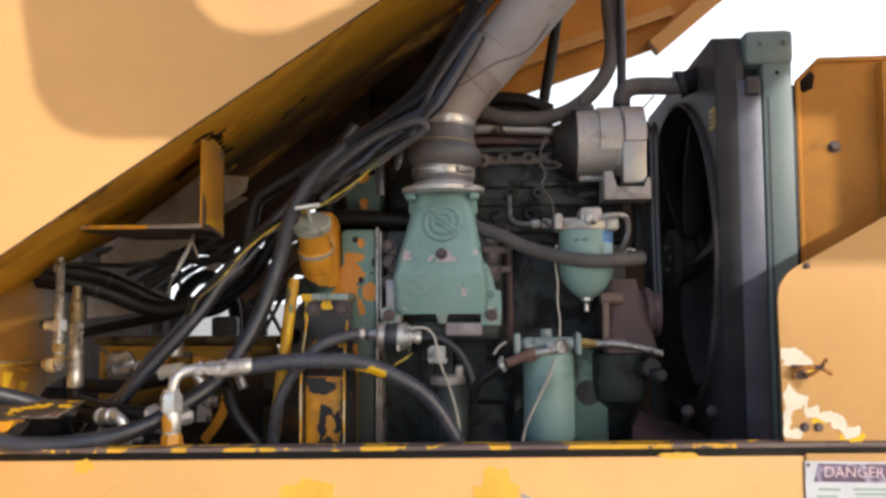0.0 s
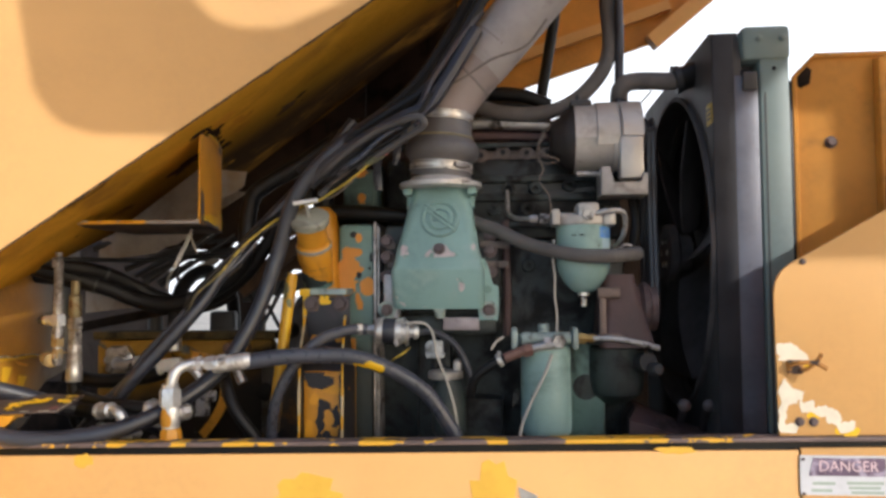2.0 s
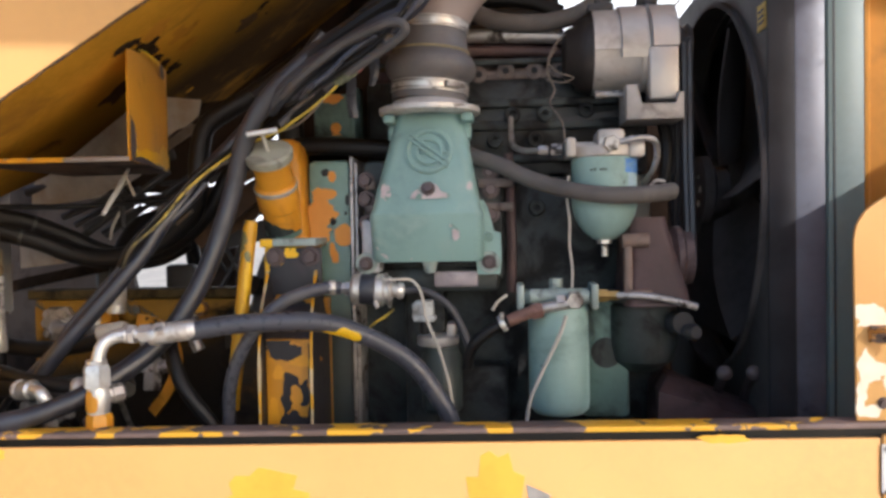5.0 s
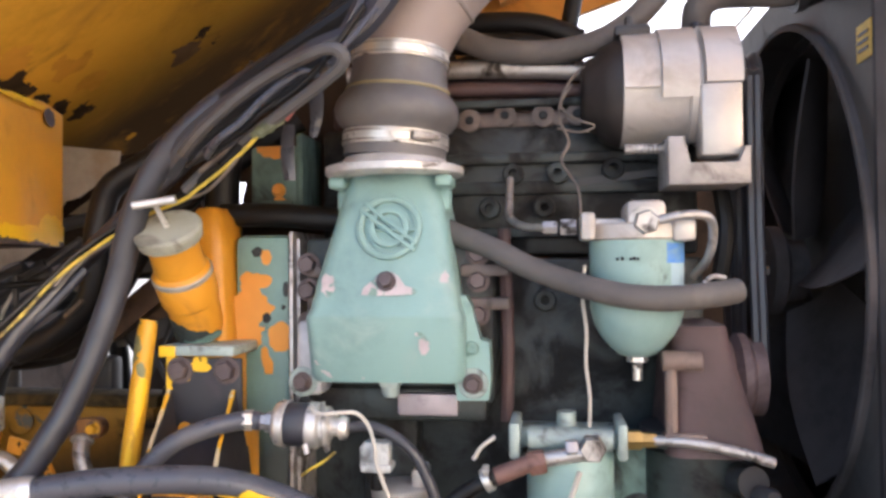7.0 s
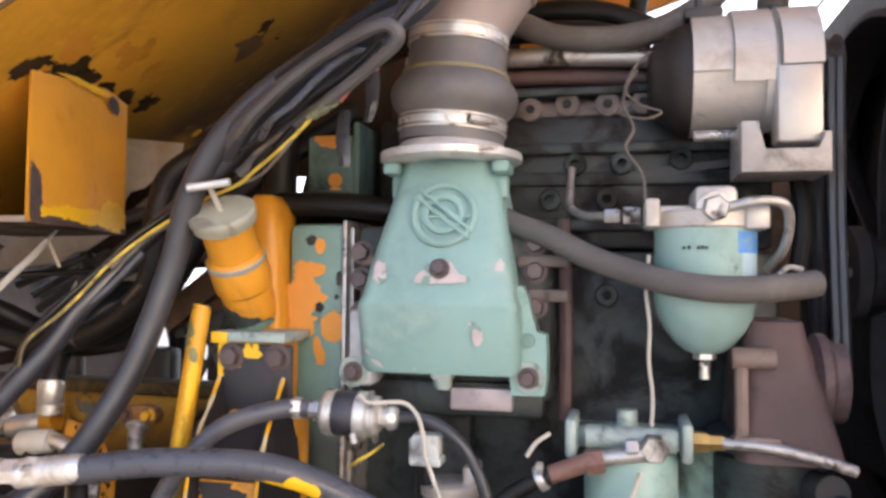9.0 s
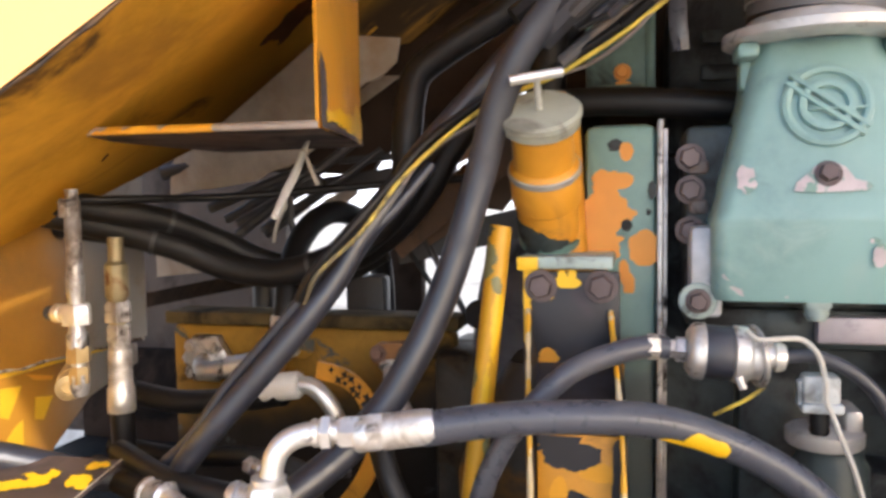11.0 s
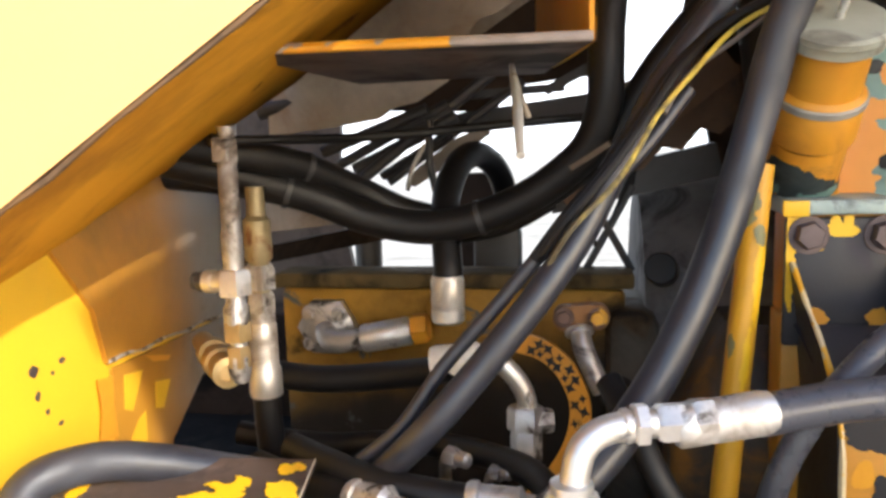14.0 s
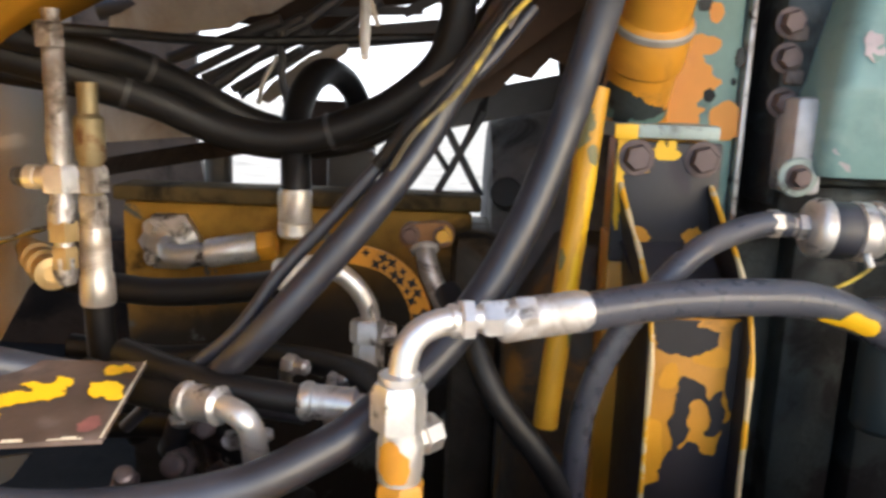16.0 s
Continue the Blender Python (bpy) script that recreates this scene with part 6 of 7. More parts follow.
u1 = fitting("sagging_hose", [(-0.97, 1.72, 1.615), (-0.902, 1.763, 1.595), (-0.844, 1.801, 1.574), (-0.783, 1.83, 1.552), (-0.729, 1.849, 1.527), (-0.665, 1.857, 1.515), (-0.601, 1.857, 1.524), (-0.532, 1.854, 1.554), (-0.479, 1.848, 1.598), (-0.46, 1.84, 1.645), (-0.458, 1.84, 1.69), (-0.456, 1.85, 1.737), (-0.448, 1.865, 1.775), (-0.41, 1.89, 1.81), (-0.35, 1.91, 1.85), (-0.28, 1.92, 1.90), (-0.2, 1.93, 1.95)], 0.0195, "thick black hose sagging above the gearbox", hose_mat=rubber_black)
u2 = fitting("sagging_hose", [(-0.97, 1.70, 1.63), (-0.89, 1.73, 1.615), (-0.837, 1.77, 1.603), (-0.792, 1.82, 1.588), (-0.741, 1.87, 1.557), (-0.69, 1.89, 1.53), (-0.632, 1.91, 1.518), (-0.56, 1.91, 1.53), (-0.495, 1.89, 1.568), (-0.445, 1.88, 1.62), (-0.40, 1.88, 1.69), (-0.34, 1.9, 1.76), (-0.27, 1.93, 1.82), (-0.18, 1.95, 1.88)], 0.0165, "thick black hose sagging above the gearbox", hose_mat=rubber_black)
fitting("sagging_hose", [(-0.97, 1.78, 1.585), (-0.88, 1.82, 1.57), (-0.80, 1.87, 1.545), (-0.73, 1.90, 1.512), (-0.66, 1.92, 1.50), (-0.58, 1.93, 1.51), (-0.52, 1.93, 1.54)], 0.014, "black hose sagging above the gearbox", hose_mat=rubber_black)
fitting("rising_hose", [(-0.275, 1.90, 1.58), (-0.28, 1.90, 1.66), (-0.29, 1.905, 1.75), (-0.285, 1.91, 1.83), (-0.25, 1.92, 1.92)], 0.026, "thick black hose rising behind the oil filler", hose_mat=rubber_black)
for hose, q, d, rr in ((u1, (-0.814, 1.816, 1.563), (0.061, 0.029, -0.022), 0.02), (u2, (-0.792, 1.82, 1.588), (0.096, 0.1, -0.046), 0.017), (u1, (-0.601, 1.857, 1.524), (0.13, 0, 0.04), 0.02)):
    bm = B()
    ring(bm, rr - 0.001, rr + 0.0008, 0.006, at(q, d), 20, 0.0003)
    part("tie_band", bm, black_metal, hose)
for pts, r in (([(-0.90, 1.85, 1.345), (-0.80, 1.84, 1.335), (-0.70, 1.83, 1.345), (-0.62, 1.80, 1.365)], 0.0165), ([(-0.88, 1.80, 1.28), (-0.78, 1.80, 1.27), (-0.66, 1.78, 1.285), (-0.55, 1.70, 1.30), (-0.50, 1.62, 1.30)], 0.0135), ([(-0.85, 1.72, 1.22), (-0.70, 1.70, 1.23), (-0.58, 1.62, 1.20)], 0.0125), ([(-0.46, 1.70, 1.385), (-0.439, 1.66, 1.353), (-0.411, 1.64, 1.301), (-0.368, 1.64, 1.244), (-0.33, 1.65, 1.18)], 0.0125)):
    fitting("low_hose", pts, r, "oily black hose low beside the gearbox", hose_mat=rubber_black)

# ferrules and elbows between the hoses
fit1 = thing("port_elbow", (-0.74, 1.96, 1.36), "steel elbow fitting on the gearbox port", "pipe fitting")
bm = B()
tube(bm, [(-0.815, 1.93, 1.372), (-0.80, 1.905, 1.366), (-0.775, 1.90, 1.366), (-0.72, 1.90, 1.376)], 0.014, 14)
part("elbow", bm, zinc, fit1)
bm = B()
lathe(bm, [(0, 0), (0.017, 0), (0.018, 0.003), (0.018, 0.06), (0.015, 0.065), (0, 0.065)], at((-0.755, 1.90, 1.37), (1, 0, 0.18)), 18)
part("ferrule", bm, steel, fit1)
bm = B()
hexa(bm, 0.02, 0.02, at((-0.69, 1.90, 1.382), (1, 0, 0.18)))
part("nut", bm, orange_paint, fit1)
fit2 = thing("hose_end", (-0.62, 1.8, 1.36), "white-painted hose ferrule with bent steel elbow", "pipe fitting")
bm = B()
lathe(bm, [(0, 0), (0.016, 0), (0.018, 0.004), (0.018, 0.05), (0.015, 0.055), (0, 0.055)], at((-0.648, 1.80, 1.37), (1, 0, 0.14)), 20)
part("ferrule", bm, surface("chipped_white_paint", (0.7, 0.68, 0.62), 0.5, var=0.08, big=30, bump=0.1, grime=((0.12, 0.1, 0.08), 0.58, 0.7, 30)), fit2, "white-painted ferrule")
bm = B()
tube(bm, [(-0.60, 1.80, 1.378), (-0.578, 1.80, 1.375), (-0.558, 1.80, 1.358), (-0.545, 1.80, 1.335), (-0.543, 1.80, 1.31)], 0.011, 14)
part("elbow", bm, steel, fit2)
bm = B()
hexa(bm, 0.021, 0.026, at((-0.545, 1.80, 1.297), (0, 0.1, 1)))
hexa(bm, 0.0175, 0.034, at((-0.545, 1.80, 1.262), (0, 0.1, 1)))
hexa(bm, 0.014, 0.03, at((-0.545, 1.80, 1.306), (1, 0.2, 0)))
part("nut", bm, zinc, fit2)
fit3 = thing("hose_end", (-0.66, 1.6, 1.27), "plated steel hose end with bent elbow", "pipe fitting")
bm = B()
lathe(bm, [(0, 0), (0.0155, 0), (0.0175, 0.004), (0.0175, 0.01), (0.0155, 0.012), (0.0155, 0.04), (0.017, 0.042), (0.012, 0.047), (0, 0.047)], at((-0.684, 1.605, 1.303), (1, -0.5, 0.1)), 20)
part("ferrule", bm, steel, fit3)
bm = B()
tube(bm, [(-0.648, 1.585, 1.307), (-0.635, 1.578, 1.307), (-0.623, 1.573, 1.302), (-0.6165, 1.574, 1.288), (-0.615, 1.58, 1.262), (-0.615, 1.588, 1.235), (-0.616, 1.60, 1.17)], 0.0112, 14)
part("elbow", bm, steel, fit3)
bm = B()
tube(bm, [(-0.80, 1.67, 1.30), (-0.74, 1.635, 1.30), (-0.682, 1.605, 1.303)], 0.0145, 14)
part("hose_tail", bm, rubber_black, fit3, "black rubber tail")
fit4 = thing("hose_end", (-0.57, 1.6, 1.31), "plated steel hose ferrule on a black hose", "pipe fitting")
bm = B()
lathe(bm, [(0, 0), (0.0145, 0), (0.017, 0.004), (0.017, 0.01), (0.015, 0.012), (0.015, 0.042), (0.0165, 0.046), (0.011, 0.05), (0.009, 0.07), (0, 0.07)], at((-0.582, 1.60, 1.309), (1, 0, -0.06)), 20)
part("ferrule", bm, steel, fit4)
bm = B()
tube(bm, [(-0.76, 1.66, 1.325), (-0.70, 1.63, 1.318), (-0.651, 1.61, 1.314), (-0.58, 1.60, 1.309)], 0.0135, 14)
part("hose_tail", bm, rubber_black, fit4, "black rubber tail")
# upright hose that arches over behind
fitting("arched_hose", [(-0.6355, 1.846, 1.445), (-0.6355, 1.85, 1.465), (-0.64, 1.87, 1.50), (-0.645, 1.905, 1.545), (-0.637, 1.955, 1.583), (-0.622, 2.01, 1.595), (-0.605, 2.06, 1.58), (-0.594, 2.10, 1.545), (-0.59, 2.12, 1.49), (-0.59, 2.13, 1.40)], 0.0172, "black hose rising from a steel ferrule and arching over", [((-0.636, 1.845, 1.405), (0.02, 0.02, 1), 0.0193, 0.055)], hose_mat=rubber_black)
# oily fittings deep in the bay
for px, py, pz, r, h, d in ((-0.712, 1.66, 1.262, 0.011, 0.03, (1, -0.2, 0.1)), (-0.685, 1.66, 1.256, 0.013, 0.02, (0.3, -1, 0.2)), (-0.663, 1.66, 1.24, 0.01, 0.04, (1, 0, 0.2)), (-0.641, 1.67, 1.25, 0.012, 0.025, (0, -1, 0.3)), (-0.673, 1.66, 1.205, 0.014, 0.03, (0.6, -1, 0.1)),
                           (-0.707, 1.66, 1.215, 0.016, 0.03, (0, -1, 0.4)), (-0.615, 1.70, 1.305, 0.011, 0.024, (1, -0.5, 0)), (-0.745, 1.62, 1.212, 0.013, 0.02, (0.2, -0.6, 1)), (-0.60, 1.68, 1.22, 0.013, 0.03, (0.2, -0.8, 0.6)), (-0.57, 1.70, 1.29, 0.009, 0.02, (1, -0.6, 0.2))):
    bm = B()
    hexa(bm, r, h * 0.5, at((px, py, pz), d, 20))
    lathe(bm, [(0, 0), (r * 0.7, 0), (r * 0.7, h), (r * 0.5, h * 1.1), (0, h * 1.1)], at((px, py, pz), d), 14)
    tube(bm, [(px, py, pz), (px - 0.01, py + 0.04, pz - 0.03), (px - 0.02, py + 0.1, pz - 0.1)], r * 0.6, 8)
    solo("union", bm, zinc if r < 0.0115 else bolt_steel, "oily steel pipe union deep in the bay", "pipe fitting", "oily pipe unions")

# two upright steel pipes with valve tee
pipes = thing("test_pipe", (-0.80, 1.64, 1.3), "upright steel pipe with valve tee and hex fittings", "pipe fitting")
px, py = -0.804, 1.653
bm = B()
lathe(bm, [(0, 1.39), (0.0082, 1.39), (0.01066, 1.40), (0.01066, 1.415), (0.0082, 1.42), (0.0082, 1.43), (0.0123, 1.432), (0.0123, 1.462), (0.00943, 1.466), (0.00943, 1.505), (0.01025, 1.51), (0.01025, 1.53), (0.00902, 1.535), (0.00902, 1.60), (0.00738, 1.605), (0.00738, 1.63), (0, 1.63)], Matrix.Translation((px, py, 0)), 18)
part("pipe", bm, zinc, pipes)
bm = B()
hexa(bm, 0.0165, 0.024, at((px, py, 1.474)))
lathe(bm, [(0, 0), (0.0098, 0), (0.0098, 0.02), (0.0112, 0.021), (0.0112, 0.03), (0, 0.03)], at((px, py, 1.486), (-1, 0.1, 0)), 16)
part("tee", bm, steel, pipes)
bm = B()
hexa(bm, 0.01, 0.012, at((px - 0.027, py + 0.003, 1.486), (-1, 0.1, 0)))
ring(bm, 0.0045, 0.0085, 0.006, at((px - 0.038, py + 0.004, 1.486), (-1, 0.1, 0)), 18)
part("end_cap", bm, black_metal, pipes, "black end cap")
for q in (0.0,):
    bm = B()
    hexa(bm, 0.0125, 0.022, at((px + q, py - 0.004 + q * 0.3, 1.598)))
    part("top_nut", bm, zinc, pipes)
bm = B()
hexa(bm, 0.014, 0.02, at((px, py, 1.43)))
hexa(bm, 0.012, 0.02, at((px, py, 1.405)))
part("brass_nut", bm, surface("dirty_brass", (0.42, 0.3, 0.14), 0.45, 0.7, var=0.2, big=40), pipes, "dirty brass nuts")
pipe2 = thing("riser_hose", (-0.782, 1.68, 1.25), "steel riser pipe with crimped ferrule and black hose", "pipe fitting")
qx, qy = -0.82, 1.746
bm = B()
lathe(bm, [(0, 1.45), (0.011, 1.45), (0.011, 1.49), (0.0145, 1.495), (0.0145, 1.535), (0.01, 1.54), (0.01, 1.57), (0, 1.57)], Matrix.Translation((qx, qy, 0)), 18)
part("pipe", bm, surface("yellowed_steel", (0.34, 0.28, 0.16), 0.45, 0.5, var=0.25, big=25, grime=((0.2, 0.08, 0.03), 0.5, 0.7, 25)), pipe2, "yellowed steel pipe")
bm = B()
hexa(bm, 0.0172, 0.026, at((qx, qy, 1.462)))
hexa(bm, 0.0155, 0.022, at((qx, qy, 1.437)))
lathe(bm, [(0, 0), (0.0135, 0), (0.0135, 0.012), (0, 0.012)], at((qx, qy, 1.426)), 18)
part("nut", bm, zinc, pipe2)
bm = B()
lathe(bm, [(0, 0), (0.0165, 0), (0.0178, 0.003), (0.0172, 0.03), (0.0152, 0.034), (0.0148, 0.078), (0.013, 0.082), (0, 0.082)], at((qx, qy, 1.345)), 24)
part("ferrule", bm, steel, pipe2, "crimped steel ferrule")
bm = B()
tube(bm, [(qx, qy, 1.36), (qx + 0.001, qy, 1.31), (qx + 0.006, qy + 0.003, 1.26), (qx + 0.03, qy + 0.02, 1.19)], 0.0148, 16)
part("hose_body", bm, rubber_black, pipe2)
bm = B()
CF = at((-0.90, 1.765, 1.398), (0.62, -0.85, 0.02))
lathe(bm, [(0, 0), (0.012, 0), (0.012, 0.05), (0.016, 0.052), (0.016, 0.07), (0.012, 0.072), (0.012, 0.09), (0.0165, 0.092), (0.0165, 0.112), (0.013, 0.114), (0.013, 0.13), (0.015, 0.132), (0.015, 0.15), (0.008, 0.152), (0.008, 0.146), (0, 0.146)], CF, 16)
solo("test_coupling", bm, bpy.data.materials["dirty_brass"], "dirty brass test coupling beside the pipe tee", "pipe fitting")

# chipped bracket plate under the loop
bp = thing("bracket_plate", (-0.80, 1.53, 1.32), "brown steel bracket plate with flakes of yellow paint", "bracket")
bm = B()
pts = [Vector(p) for p in ((-0.93, 1.445, 1.312), (-0.700, 1.485, 1.316), (-0.716, 1.608, 1.329), (-0.93, 1.575, 1.338))]
loft(bm, [[p + Vector((0, 0, 0.0025)) for p in pts], [p + Vector((0, 0, 0.006)) for p in pts]])
part("plate_body", bm, surface("brown_primer_flaking_yellow", (0.07, 0.048, 0.038), 0.55, 0.0, spec=0.3, var=0.25, big=12, bump=0.2, tint=((0.13, 0.095, 0.08), 0.52, 0.72, 26), grime=((0.045, 0.032, 0.028), 0.5, 0.75, 14), chips=((0.3, 0.27, 0.25), 0.72, 45, 0.4, 0.3)), bp)


def bracket_point(u, v):
    q = pts[0].lerp(pts[1], u).lerp(pts[3].lerp(pts[2], u), v) + Vector((0, 0, 0.006))
    return q, Vector((0, 0, 1))


flakes("paint_patch", bp, bracket_point, 120, 60, [(0.16, 0.72, 0.04, 0.25), (0.2, 0.92, 0.07, 0.09), (0.56, 0.34, 0.075, 0.16), (0.64, 0.5, 0.09, 0.12), (0.72, 0.62, 0.09, 0.1), (0.91, 0.6, 0.06, 0.13), (0.91, 0.86, 0.04, 0.07)], yellow_spot, "yellow paint flake", 1.0, 48)
bm = B()
plate(bm, [(1.43, 1.15), (1.60, 1.15), (1.60, 1.312), (1.45, 1.308)], 0.01, Matrix.Translation((-0.89, 0, 0)) @ pose(0, 0, 0, 90, 0, 90) )
part("gusset", bm, bright, bp, "yellow gusset")

flakes("bare_edge", bp, bracket_point, 160, 60, [(0.74, 0.01, 0.03, 0.025), (0.81, 0.01, 0.02, 0.03), (0.9, 0.01, 0.05, 0.02), (0.996, 0.5, 0.004, 0.5)], bare_white, "bare pale metal edge", 0.5, 60, 0.0009)
flakes("red_patch", bp, bracket_point, 120, 60, [(0.94, 0.17, 0.035, 0.09)], surface("faded_red_primer", (0.2, 0.075, 0.065), 0.6, var=0.2, big=40), "faded red primer patch", 0.3, 40, 0.0006)
bm = B()
plate(bm, [(-0.925, 1.312), (-0.775, 1.314), (-0.79, 1.296), (-0.812, 1.29), (-0.83, 1.28), (-0.86, 1.283), (-0.89, 1.268), (-0.925, 1.26)], 0.003, Matrix.Translation((0, 1.474, 0)) @ pose(0, 0, 0, 90))
part("torn_apron", bm, orange_paint, bp, "torn orange sheet edge")
bm = B()
plate(bm, [(-0.925, 1.258), (-0.89, 1.265), (-0.86, 1.279), (-0.83, 1.275), (-0.812, 1.286), (-0.79, 1.292), (-0.772, 1.31), (-0.745, 1.315), (-0.76, 1.295), (-0.80, 1.272), (-0.85, 1.262), (-0.925, 1.24)], 0.003, Matrix.Translation((0, 1.476, 0)) @ pose(0, 0, 0, 90))
part("torn_edge", bm, rubber_black, bp, "black oily torn edge")

latch = thing("latch_handle", (-0.80, 1.31, 1.38), "cream-yellow painted latch handle with chipped paint", "handle")
bm = B()
tube(bm, [(-0.94, 1.36, 1.46), (-0.87, 1.32, 1.436), (-0.835, 1.305, 1.422), (-0.81, 1.30, 1.411), (-0.787, 1.30, 1.4025), (-0.7645, 1.30, 1.388), (-0.748, 1.30, 1.377), (-0.735, 1.30, 1.366)], 0.0088, 16, radii=lambda u: 0.85 + 0.35 * u * (1 - u) + 0.12 * math.sin(u * 9))
part("arm", bm, surface("chipped_cream_paint", (0.72, 0.55, 0.28), 0.45, var=0.06, big=12, bump=0.1, chips=((0.13, 0.11, 0.12), 0.6, 30, 0.6, 0.2)), latch)
bm = B()
loft(bm, [rounded(-0.749, 1.30, 0.0075, 0.007, 0.005, 1.366), rounded(-0.746, 1.298, 0.0068, 0.006, 0.005, 1.385), rounded(-0.742, 1.298, 0.0066, 0.006, 0.005, 1.405), rounded(-0.739, 1.298, 0.0064, 0.006, 0.005, 1.419), rounded(-0.738, 1.298, 0.0052, 0.005, 0.0045, 1.4255), rounded(-0.738, 1.298, 0.003, 0.003, 0.0025, 1.4285)])
part("thumb_tab", bm, bpy.data.materials["chipped_cream_paint"], latch)

# ---- tray under the boom ----
tray = thing("tray", (-0.6, 1.72, 1.69), "folded orange sheet-metal tray welded under the boom", "bracket")
bm = B()
loft(bm, [[(-0.757, 1.585, 1.683), (-0.745, 1.90, 1.683), (-0.745, 1.90, 1.691), (-0.757, 1.585, 1.691)], [(-0.475, 1.605, 1.683), (-0.525, 1.862, 1.683), (-0.525, 1.862, 1.691), (-0.475, 1.605, 1.691)]])
part("shelf", bm, surface("oily_rusty_shelf", (0.06, 0.032, 0.018), 0.55, var=0.4, big=9, bump=0.25, tint=((0.2, 0.1, 0.03), 0.6, 0.75, 8), grime=((0.014, 0.011, 0.009), 0.46, 0.66, 8)), tray, "rust-brown shelf with worn edge")
bm = B()
loft(bm, [[(-0.478, 1.603, 1.684), (-0.474, 1.602, 1.684), (-0.5, 1.73, 1.684), (-0.528, 1.862, 1.684), (-0.533, 1.862, 1.684), (-0.505, 1.73, 1.684)],
          [(-0.478, 1.603, 1.875), (-0.474, 1.602, 1.875), (-0.5, 1.73, 1.90), (-0.528, 1.862, 1.885), (-0.533, 1.862, 1.885), (-0.505, 1.73, 1.90)]])
plate_paint = surface("tray_orange_paint", (0.68, 0.32, 0.03), 0.42, var=0.12, big=6, bump=0.08, grime=((0.2, 0.1, 0.03), 0.6, 0.9, 9))
end = part("end_plate", bm, plate_paint, tray, "orange end plate with worn lower edge")


def end_point(u, v):
    p, q = Vector((-0.4735, 1.6025, 1.684)), Vector((-0.5275, 1.862, 1.684))
    n = Vector((q.y - p.y, p.x - q.x, 0)).normalized()
    return p.lerp(q, u) + Vector((0.005 * math.sin(u * math.pi), 0, 0.2 * v)), n


flakes("worn_patch", end, end_point, 120, 80, [(0.5, 0.04, 0.5, 0.1), (0.85, 0.1, 0.2, 0.12)], yellow_spot, "bright yellow undercoat along the lower edge", 0.3, 30, 0.0012)
flakes("bare_patch", end, end_point, 120, 80, [(0.03, 0.2, 0.06, 0.22), (0.25, 0.0, 0.2, 0.05), (0.6, 0.0, 0.2, 0.03), (0.8, 0.93, 0.08, 0.06)], bolt_steel, "dark bare metal", 0.4, 45, 0.002)
flakes("worn_patch", end, end_point, 120, 80, [(0.45, 0.985, 0.35, 0.03)], yellow_spot, "bright yellow undercoat along the upper edge", 0.4, 40, 0.0014)
bm = B()
tube(bm, [(-0.757, 1.583, 1.687), (-0.475, 1.603, 1.687)], 0.0042, 8, smooth=False)
part("worn_edge", bm, surface("worn_edge_metal", (0.36, 0.31, 0.28), 0.45, 0.4, var=0.2, big=12, chips=((0.7, 0.33, 0.02), 0.55, 7, 0.4, 0.0)), tray, "worn metal edge")

for outline, y, lab in (([(-0.905, 1.625), (-0.86, 1.632), (-0.812, 1.636), (-0.75, 1.645), (-0.725, 1.66), (-0.697, 1.665), (-0.654, 1.691), (-0.646, 1.733), (-0.63, 1.745), (-0.616, 1.766), (-0.59, 1.772), (-0.568, 1.787), (-0.545, 1.793), (-0.52, 1.815), (-0.514, 1.849), (-0.70, 1.87), (-0.836, 1.82), (-0.848, 1.724), (-0.885, 1.711), (-0.904, 1.663)], 2.0, "dusty grey sheet panel behind the hoses"), ([(-0.95, 1.49), (-0.80, 1.505), (-0.90, 1.565), (-0.95, 1.57)], 2.02, "dusty beige sheet panel behind the hoses")):
    bm = B()
    plate(bm, outline, 0.004, Matrix.Translation((0, y, 0)) @ pose(0, 0, 0, 90))
    solo("sheet_panel", bm, dusty_panel, lab, "machine panel")
bm = B()
tube(bm, [(-1.0, 2.03, 1.445), (-0.89, 2.03, 1.467), (-0.687, 2.03, 1.505), (-0.6, 2.03, 1.52)], 0.017, 4)
solo("cross_tube", bm, dark_brown, "rusty brown cross tube behind the hoses", "machine frame")
bm = B()
tube(bm, [(-0.845, 1.70, 1.618), (-0.80, 1.74, 1.618), (-0.71, 1.85, 1.62), (-0.54, 1.90, 1.632), (-0.40, 1.92, 1.64)], 0.0055, 10)
solo("control_rod", bm, rubber_black, "black control rod under the tray", "rod")
bm = B()
tube(bm, [(-0.546, 1.72, 1.672), (-0.54, 1.725, 1.652), (-0.533, 1.73, 1.631)], 0.0026, 8)
solo("pointer_bar", bm, dusty_panel, "thin dusty strip hanging under the tray", "bar")
bm = B()
plate(bm, [(-0.728, 1.556), (-0.715, 1.551), (-0.655, 1.588), (-0.607, 1.622), (-0.605, 1.638), (-0.66, 1.615), (-0.71, 1.578)], 0.004, Matrix.Translation((0, 2.055, 0)) @ pose(0, 0, 0, 90))
solo("strip", bm, dusty_panel, "dusty tan sheet strip behind the sagging hoses", "bar")
bm = B()
tube(bm, [(-0.704, 1.955, 1.552), (-0.698, 1.95, 1.572), (-0.69, 1.95, 1.59), (-0.678, 1.95, 1.61)], 0.0032, 8)
solo("wire_loop", bm, pale_wire, "pale curved wire behind the sagging hoses", "wire")
bm = B()
tube(bm, [(-0.55, 1.745, 1.684), (-0.546, 1.72, 1.667), (-0.541, 1.69, 1.645), (-0.537, 1.655, 1.622), (-0.533, 1.62, 1.597)], 0.0036, 8, radii=lambda u: 0.6 + 0.7 * math.sin(u * 2.6))
